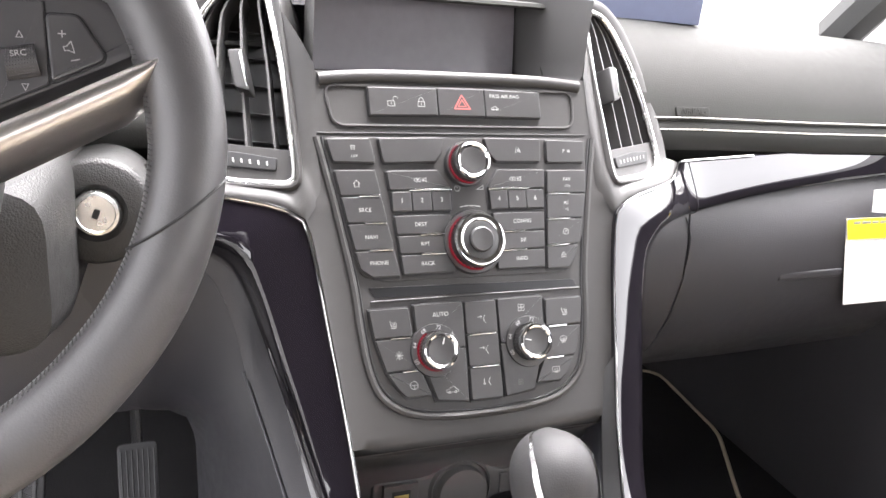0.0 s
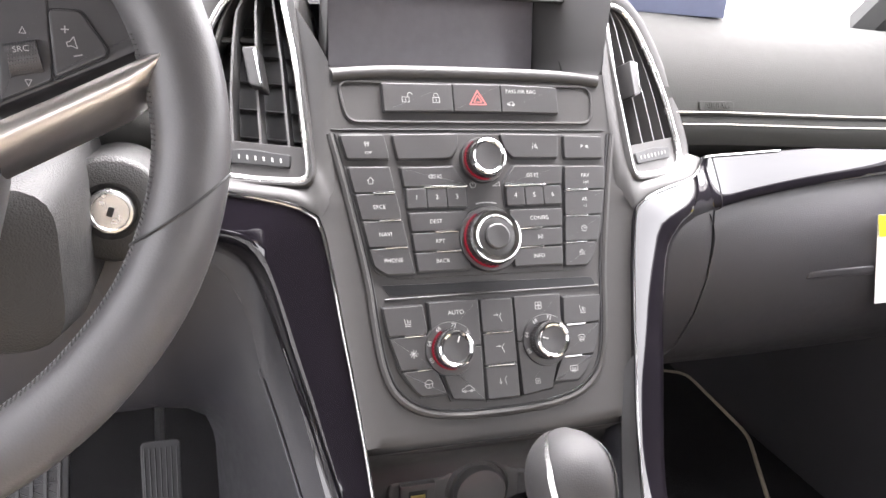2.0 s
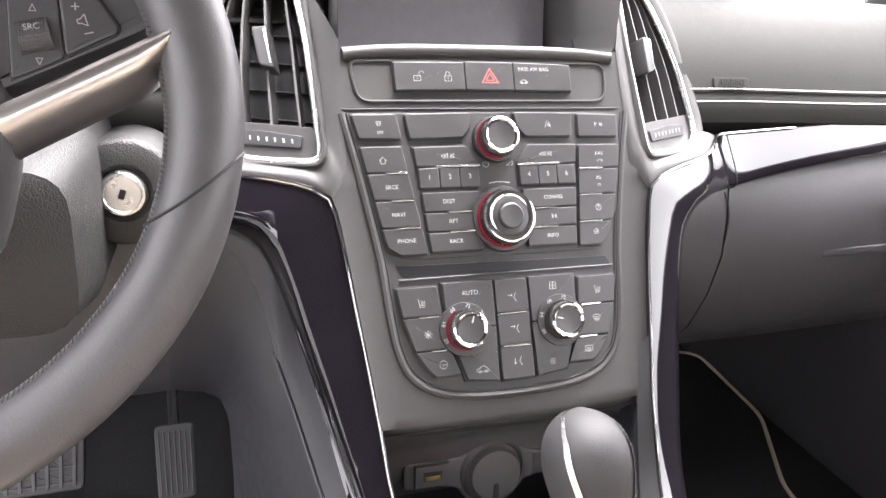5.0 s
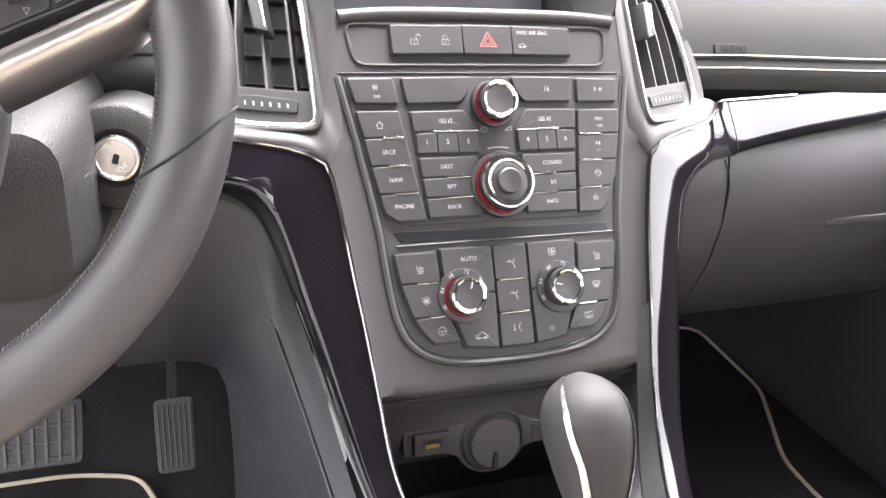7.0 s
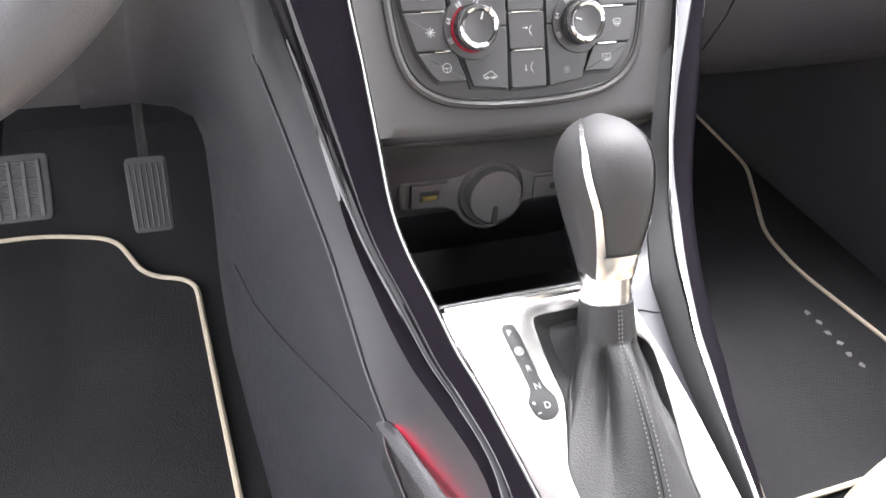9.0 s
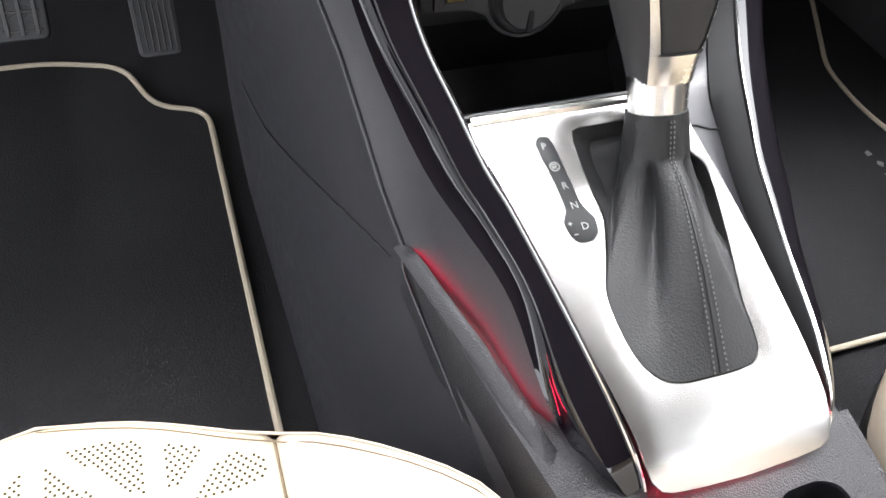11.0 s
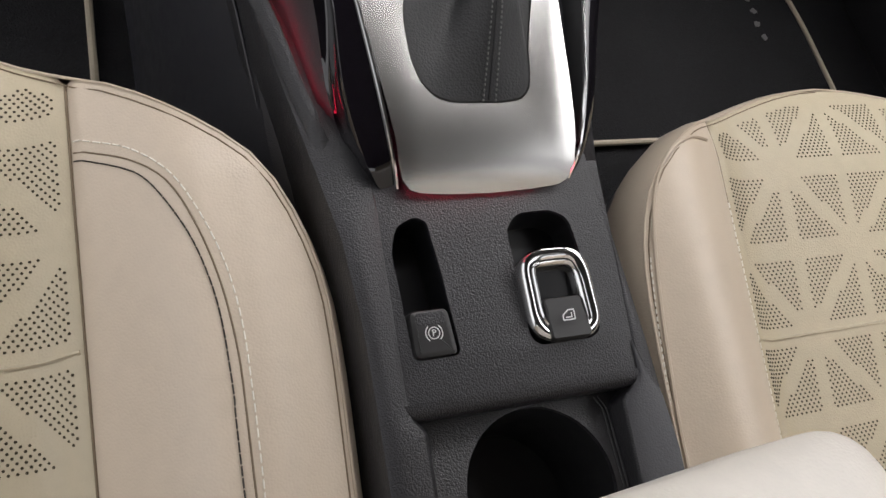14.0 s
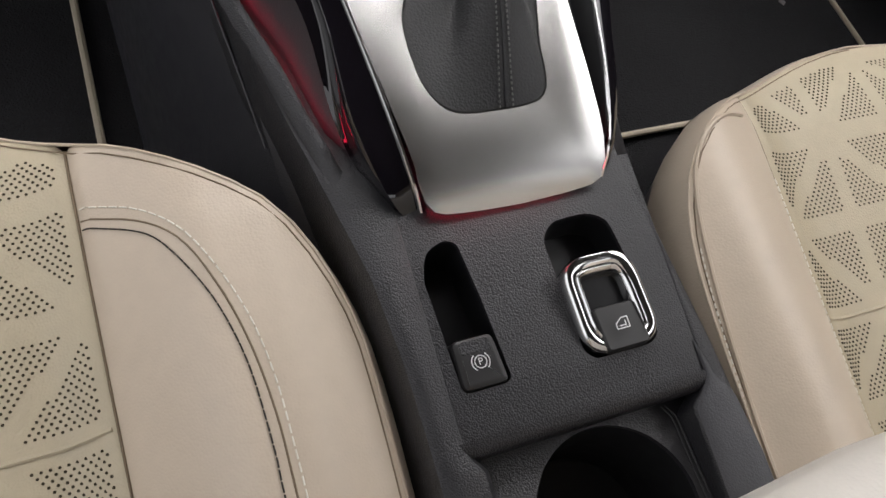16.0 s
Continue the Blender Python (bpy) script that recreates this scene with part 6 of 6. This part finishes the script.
        tube([(sx * x, y, top(x, y) + 0.0001) for x, y in Q], 0.0006, 6, bm)
        part("insert_seam", bm, SEAMBROWN, ob)
        thread([(0.2380, 0.2335), (0.2120, 0.2150), (0.1985, 0.2000), (0.1830, 0.1697), (0.1742, 0.1440), (0.1688, 0.1150), (0.1668, 0.0735), (0.1672, 0.0540), (0.1675, -0.05), (0.169, -0.3)], THREADDARK, 0.0005, 0.0052, 0.0008)
    else:
        thread([(0.2200, 0.17), (0.2205, 0.10), (0.2205, 0.0), (0.2205, -0.2)], THREADLIGHT, 0.0006, 0.0040, 0.0016)
        edge = cr([(0.200, 0.214), (0.172, 0.208), (0.150, 0.197), (0.134, 0.177), (0.1245, 0.145), (0.1175, 0.095), (0.113, 0.044), (0.110, -0.016), (0.110, -0.2)], 70)
        part("edge_seam", tube([(sx * x, y, top(x, y) + 0.0006) for x, y in edge], 0.0016, 6), PIPING, ob, "raised edge seam")
        thread([(x - 0.0035, y) for x, y in edge[20:]], THREADLIGHT, 0.0006, 0.0032, 0.0018)
    # backrest
    rings = []
    for z, y, hw, dp in ((0.30, -0.40, 0.24, 0.10), (0.42, -0.44, 0.255, 0.12), (0.60, -0.50, 0.26, 0.12), (0.80, -0.57, 0.25, 0.11), (0.93, -0.62, 0.20, 0.09), (0.97, -0.64, 0.12, 0.06)):
        rings.append([(sx * SEAT_X + x, y - 0.10 + q + dy, z) for x, q in rounded([(-hw, -dp), (hw, -dp), (hw, dp * 0.5), (0, dp * 0.15), (-hw, dp * 0.5)], 0.05, 6)])
    part("backrest", loft(rings), BEIGE, ob, "beige leather backrest")


def span_front(half, x):
    """The front edge's y at a distance x from the middle line."""
    k = x if x <= SEAT_X else 2 * SEAT_X - x
    o = np.argsort(half[:, 0])
    return float(np.interp(k, half[25:, 0], half[25:, 1]))


seat(-1, 0.0, "beige leather front seat with stitched side insert", True)
seat(1, -0.055, "beige leather passenger seat with perforated centre", False)

# ---------------------------------------------------------------- floor mats and pedals


def floor_mat(outline, label, tongue=()):
    mat = thing("floor_mat", label, "floor mat", (np.mean([p[0] for p in outline]), 0.6, 0.13), "floor mats")
    pts = rounded(outline, 0.03, 6)
    part("mat", loft([[(x, y, 0.1305) for x, y in pts], [(x, y, 0.1385) for x, y in pts]]), CARPET, mat, "black carpet mat")
    part("binding", tube([(x, y, 0.139) for x, y in pts], 0.0036, 8, loop=True), MATPIPE, mat, "beige edge binding")
    return mat


floor_mat([(-0.229, 0.20), (-0.231, 0.842), (-0.290, 0.862), (-0.322, 0.950), (-0.41, 0.975), (-0.62, 0.975), (-0.64, 0.20)], "black driver floor mat with beige edge binding")
pmat = floor_mat([(0.20, 0.336), (0.20, 1.12), (0.45, 1.16), (0.68, 1.165), (0.735, 1.14), (0.715, 0.925), (0.615, 0.75), (0.605, 0.66), (0.628, 0.50), (0.632, 0.336)], "black passenger floor mat with beige edge binding")
for k in range(6):
    x, y = 0.553 + 0.003 * (k % 2), 0.580 - 0.0205 * k
    part("stitched_mark", prism(rounded([(-0.0045, -0.0050), (0.0045, -0.0035), (0.0035, 0.0050), (-0.0035, 0.0030)], 0.002, 4), 0.0, 0.001, pose(x, y, 0.139, 0, 0, 40 * k), 0.0003), EMBROIDERY, pmat, "small grey embroidered mark")


def pedal(name, label, w, h, at, tilt, ribs, grid=False):
    ob = thing(name, label, "pedal", at, "pedals")
    m = pose(*at, tilt, 0, 0)
    pad = part("pad", prism(rounded([(-w / 2, -h / 2), (w / 2, -h / 2), (w / 2 * 1.06, h / 2), (-w / 2 * 1.06, h / 2)], 0.008, 5), -0.012, 0.0, m, 0.002), RUBBER, ob, "black rubber pad")
    for k in range(ribs):
        x = -w / 2 + w * (k + 0.7) / (ribs + 0.4)
        part("rib", prism(rounded([(x - w * 0.018, -h * 0.44), (x + w * 0.018, -h * 0.44), (x * 1.05 + w * 0.018, h * 0.40), (x * 1.05 - w * 0.018, h * 0.40)], 0.001, 3), -0.001, 0.0028, m, 0.0006), PEDALRIB, pad)
    if grid:
        for k in range(4):
            y = -h / 2 + h * (k + 0.5) / 4
            part("rib", prism(rounded([(-w * 0.45, y - 0.0012), (w * 0.45, y - 0.0012), (w * 0.45, y + 0.0012), (-w * 0.45, y + 0.0012)], 0.001, 3), -0.001, 0.0022, m, 0.0006), PEDALRIB, pad)
        for k in range(ribs - 1):
            x0, x1 = [-w / 2 + w * (j + 0.7) / (ribs + 0.4) for j in (k, k + 1)]
            zig = [m @ Vector((x1 if j % 2 else x0, -h * 0.42 + h * 0.82 * j / 8, 0.0004)) for j in range(9)]
            part("net_rib", tube(zig, 0.0011, 5), PEDALRIB, pad)
    part("arm", tube([m @ Vector((0, h * 0.3, -0.012)), m @ Vector((0, h * 0.9, -0.06)), m @ Vector((0, h * 1.6, -0.16))], 0.007, 8), GAP, ob)


pedal("accelerator_pedal", "black ribbed accelerator pedal over the carpet", 0.046, 0.092, (-0.270, 0.872, 0.258), 52, 7)
pedal("brake_pedal", "black rubber brake pedal with ridged pad", 0.105, 0.075, (-0.425, 0.850, 0.300), 55, 7, True)

# ---------------------------------------------------------------- steering wheel
WC, WT, WR = Vector((-0.409, 0.396, 0.814)), 0.42, 0.1675
E2 = Vector((0, math.sin(WT), math.cos(WT)))
EN = Vector((1, 0, 0)).cross(E2)
if EN.y > 0:
    EN = -EN
WM = Matrix(((1, E2.x, EN.x, WC.x), (0, E2.y, EN.y, WC.y), (0, E2.z, EN.z, WC.z), (0, 0, 0, 1)))


def rim_r(a):
    """Half the rim's thickness at the angle a."""
    g = 90 - abs((math.degrees(a) - 90 + 180) % 360 - 180)
    return float(np.interp(g, (-90, -40, 0, 30, 50, 90), (0.0180, 0.0186, 0.0190, 0.0205, 0.0190, 0.0180)))


def rim_in(a):
    """The rim's inner radius at the angle a."""
    g = 90 - abs((math.degrees(a) - 90 + 180) % 360 - 180)
    return float(np.interp(g, (-90, -40, -20, 0, 90), (0.1455, 0.1455, 0.1475, 0.1498, 0.1498)))


wheel = thing("steering_wheel", "dark leather steering wheel with satin metal spoke trim", "steering wheel", tuple(WC))
rings = []
for k in range(121):
    a = 2 * math.pi * k / 120
    d = Vector((math.cos(a), math.sin(a), 0))
    r = rim_r(a)
    ring = []
    for q in range(20):
        b = 2 * math.pi * q / 20
        ring.append(WM @ (d * (rim_in(a) + r + r * math.cos(b)) + Vector((0, 0, 0.0185 * math.sin(b)))))
    rings.append(ring)
rim = part("rim", loft(rings, True, False), RIMLEATHER, wheel, "smooth dark leather rim")
for a0 in (-13, 193, 52, 128):
    a = radians(a0)
    path = []
    for b in np.linspace(0, 2 * math.pi, 28, endpoint=False):
        q = a + (0.13 * math.cos(b) * (1 if math.cos(a) > 0 else -1) if abs(a0 - 90) > 60 else 0)
        path.append(WM @ (Vector((math.cos(q), math.sin(q), 0)) * (rim_in(q) + rim_r(q) + (rim_r(q) + 0.0003) * math.cos(b)) + Vector((0, 0, 0.0188 * math.sin(b)))))
    part("rim_seam", tube(path, 0.0008, 6, loop=True), GAP, rim)
bm = bmesh.new()
for k in range(110):
    a = radians(-88 + k * 0.98)
    d = Vector((math.cos(a), math.sin(a), 0))
    e = Vector((math.cos(a + 0.010), math.sin(a + 0.010), 0))
    tube([WM @ (d * (rim_in(a) + 0.0017) + Vector((0, 0, 0.0085))), WM @ (e * (rim_in(a) + 0.0002) + Vector((0, 0, 0.0045)))], 0.0004, 4, bm)
tagged(part("stitching", bm, STITCHGREY, rim, "grey stitching"), kind="stuff")
part("hub", prism(rounded([(-0.070, -0.075), (0.070, -0.075), (0.088, 0.0), (0.070, 0.060), (-0.070, 0.060), (-0.088, 0.0)], 0.03, 6), -0.03, 0.012, WM, 0.010), RIMLEATHER, wheel, "dark hub pad")
for sx in (1, -1):
    f = lambda pts: [(sx * x, y) for x, y in pts]
    pan = part("switch_pod", prism(rounded(f([(0.050, -0.002), (0.0794, 0.0110), (0.138, 0.0380), (0.1515, 0.0450), (0.146, 0.062), (0.128, 0.072), (0.050, 0.068)]), 0.006, 5), -0.020, 0.004, WM, 0.003), PODPLASTIC, wheel, "dark switch pod")
    part("pod_joint", prism(f([(0.0855, 0.0160), (0.1085, 0.0265), (0.1075, 0.066), (0.0855, 0.066)]), 0.0030, 0.0044, WM, 0.0002), GAP, pan)
    part("roller_bed", prism(rounded(f([(0.0862, 0.0168), (0.1078, 0.0268), (0.1068, 0.0655), (0.0862, 0.0655)]), 0.002, 4), 0.0030, 0.0056, WM, 0.0006), PODPLASTIC, pan)
    part("joint", prism(rounded(f([(0.1080, 0.0262), (0.1325, 0.0380), (0.1335, 0.0420), (0.122, 0.061), (0.1065, 0.061)]), 0.003, 4), 0.0, 0.0047, WM, 0.0004), GAP, pan)
    key = part("volume_key", prism(rounded(f([(0.1090, 0.0275), (0.1316, 0.0386), (0.1324, 0.0418), (0.1212, 0.060), (0.1075, 0.060)]), 0.003, 4), 0.0, 0.0065, WM, 0.001), PODPLASTIC, pan)
    part("plus_mark", strokes([[(-0.0016, 0), (0.0016, 0)], [(0, -0.0016), (0, 0.0016)]], 0.0006, WM @ Matrix.Translation((sx * 0.1143, 0.0503, 0.0069))), WHITE, key)
    part("minus_mark", strokes([[(-0.0018, -0.0004), (0.0018, 0.0004)]], 0.0006, WM @ Matrix.Translation((sx * 0.1195, 0.0381, 0.0069))), WHITE, key)
    bm = strokes([[(-0.0022, 0.0010), (-0.0008, 0.0010), (0.0016, 0.0028), (0.0016, -0.0028), (-0.0008, -0.0010), (-0.0022, -0.0010), (-0.0022, 0.0010)]], 0.0005, WM @ Matrix.Translation((sx * 0.1171, 0.0438, 0.0069)) @ Matrix.Rotation(0.25 * sx, 4, "Z"))
    part("speaker_mark", bm, WHITE, key)
    roll = part("source_roller", tube([WM @ Vector((sx * 0.0900, 0.0352, 0.0035)), WM @ Vector((sx * 0.1032, 0.0378, 0.0035))], 0.0080, 24), PODPLASTIC, pan, "ribbed roller")
    bm = bmesh.new()
    for j in range(10):
        for i in range(16):
            a = math.pi * (i + 0.5) / 16
            x = 0.0905 + 0.0122 * (j + 0.5) / 10
            c = WM @ Vector((sx * x, 0.0352 + 0.2 * (x - 0.0900) + 0.0080 * math.cos(a), 0.0035 + 0.0080 * math.sin(a)))
            o = WM.to_3x3() @ Vector((0, math.cos(a), math.sin(a)))
            u, v = WM.to_3x3() @ Vector((1, 0.2, 0)) * 0.0004, WM.to_3x3() @ Vector((0, -math.sin(a), math.cos(a))) * 0.0005
            top = bm.verts.new(c + o * 0.0004)
            ring = [bm.verts.new(c - o * 0.0002 + w) for w in (u + v, u - v, -u - v, -u + v)]
            for q in range(4):
                bm.faces.new((ring[q], ring[(q + 1) % 4], top))
    tagged(part("knurling", bm, PODPLASTIC, roll), kind="stuff")
    part("roller_word", lettering("SRC", 0.0040, WM @ Matrix.Translation((sx * 0.0962, 0.0390, 0.0118)) @ Matrix.Rotation(sx * 0.15, 4, "Z")), WHITE, roll)
    bm = strokes([[(-0.0014, -0.0010), (0.0014, -0.0010), (0, 0.0020), (-0.0014, -0.0010)]], 0.0004, WM @ Matrix.Translation((sx * 0.0964, 0.0490, 0.0060)))
    part("arrow_mark", bm, WHITE, pan)
    part("arrow_mark", strokes([[(-0.0014, 0.0010), (0.0014, 0.0010), (0, -0.0020), (-0.0014, 0.0010)]], 0.0004, WM @ Matrix.Translation((sx * 0.0980, 0.0254, 0.0060))), WHITE, pan)
    # satin spoke blade, rounded
    blade = []
    for s in np.linspace(0, 1, 14):
        x = 0.050 + 0.1075 * s
        yt = -0.0105 + 0.0520 * s
        yb = -0.0330 + 0.0540 * s + 0.0120 * max(0, (s - 0.85) / 0.15) ** 2
        row = []
        for q in np.linspace(0, 1, 9):
            y = yt + (yb - yt) * q
            row.append(WM @ Vector((sx * x, y, 0.003 + 0.010 * math.sin(math.pi * (0.18 + 0.74 * q)) - 0.012 * q ** 2 + 0.005 * s ** 3)))
        row += [WM @ Vector((sx * x, yb, -0.02)), WM @ Vector((sx * x, yt, -0.012))]
        blade.append(row)
    part("spoke_trim", loft(blade), TRIMMETAL, wheel, "satin metal spoke trim")

# ---------------------------------------------------------------- steering column and ignition lock
col = thing("steering_column", "dark grained steering column shroud with ignition lock", "steering column", (-0.36, 0.62, 0.70))
rings = []
for y, hw, hz_ in ((0.500, 0.068, 0.044), (0.510, 0.092, 0.056), (0.56, 0.104, 0.064), (0.66, 0.112, 0.068), (0.74, 0.117, 0.070)):
    rings.append([(-0.410 + x, y, 0.698 + z) for x, z in rounded([(-hw, -hz_), (hw, -hz_), (hw, hz_), (-hw, hz_)], 0.030, 6)])
part("shroud", loft(rings), COLUMNSKIN, col, "dark grained shroud")
LM = Matrix.Translation((-0.290, 0.588, 0.7120)) @ look((0, 0, 0), (0.10, 1, -0.12)).to_3x3().to_4x4()
ring = part("lock_housing", lathe([(0.041, -0.07), (0.0405, -0.006), (0.0385, -0.001), (0.036, 0.0008), (0.0215, 0.0026), (0.0195, 0.0005), (0.0180, -0.002)], LM, 44), COLUMNSKIN, col, "round lock housing")
lock = part("lock_face", lathe([(0.0168, -0.004), (0.0168, 0.004), (0.0156, 0.0062), (0.0135, 0.0066), (0.0127, 0.0056), (0.001, 0.0058)], LM, 40), BRIGHT, ring, "satin metal lock face")
part("keyhole", prism(rounded([(-0.0022, -0.0036), (0.0020, -0.0036), (0.0020, 0.0036), (-0.0022, 0.0036)], 0.0005, 3), 0.0050, 0.0066, LM @ Matrix.Rotation(radians(-18), 4, "Z"), 0.0003), GAP, lock)

# ---------------------------------------------------------------- tag hanging from the glovebox
tag = thing("paper_tag", "white paper tag with a yellow band on the glovebox", "paper tag", (0.585, 0.63, 0.56))
rows = []
for k in range(10):
    f = k / 9
    rows.append([(0.520 + 0.040 * f * 0.9 + x, 0.636 - 0.004 * math.sin(3 * f), 0.664 - 0.115 * f) for x in (0.0, 0.05, 0.10, 0.16)])
part("sheet", sheet(rows[0], rows[-1], (0, 0.0006, 0)), PAPER, tag)
part("tab", sheet([(0.548, 0.634, 0.700), (0.60, 0.634, 0.702), (0.68, 0.634, 0.702)], [(0.556, 0.6345, 0.672), (0.60, 0.6345, 0.668), (0.68, 0.6345, 0.668)], (0, 0.0006, 0)), PAPER, tag, "white paper tab")
part("yellow_band", sheet([Vector(p) + Vector((0, -0.0008, 0.0002)) for p in rows[0]], [Vector(p) + Vector((0, -0.0008, 0)) for p in rows[2]], (0, 0.0004, 0)), YELLOW, tag, "yellow band")
bm = bmesh.new()
for k, (z, w) in enumerate(((0.6575, 0.085), (0.6500, 0.060))):
    x = 0.532
    while x < 0.532 + w:
        n = 0.006 + 0.004 * ((int(x * 1000) * 7) % 3)
        box((x, 0.6342, z), (x + n, 0.6349, z + 0.0028), 0, bm)
        x += n + 0.003
part("print_lines", bm, PRINT, tag, "rows of small dark print")

# blue carton standing on the dash pad
carton = thing("carton", "plain blue card carton standing on the dash pad", "carton", (0.38, 0.80, 0.858))
corner, du, dv = Vector((0.379, 0.798, 0)), Vector((-0.843, 0.537, 0)), Vector((0.537, 0.843, 0))
foot = [corner, corner + dv * 0.09, corner + dv * 0.09 + du * 0.33, corner + du * 0.33]
mid = sum(foot, Vector()) / 4
rings = []
for h, grow in ((0.0, 0.994), (0.001, 1.0), (0.114, 1.0), (0.115, 0.994)):
    rings.append([mid + (p - mid) * grow + Vector((0, 0, 0.8575 - 0.03 * (p.y - 0.80) + h)) for p in foot])
part("box", loft(rings), FOLDERBLUE, carton, "blue card box")
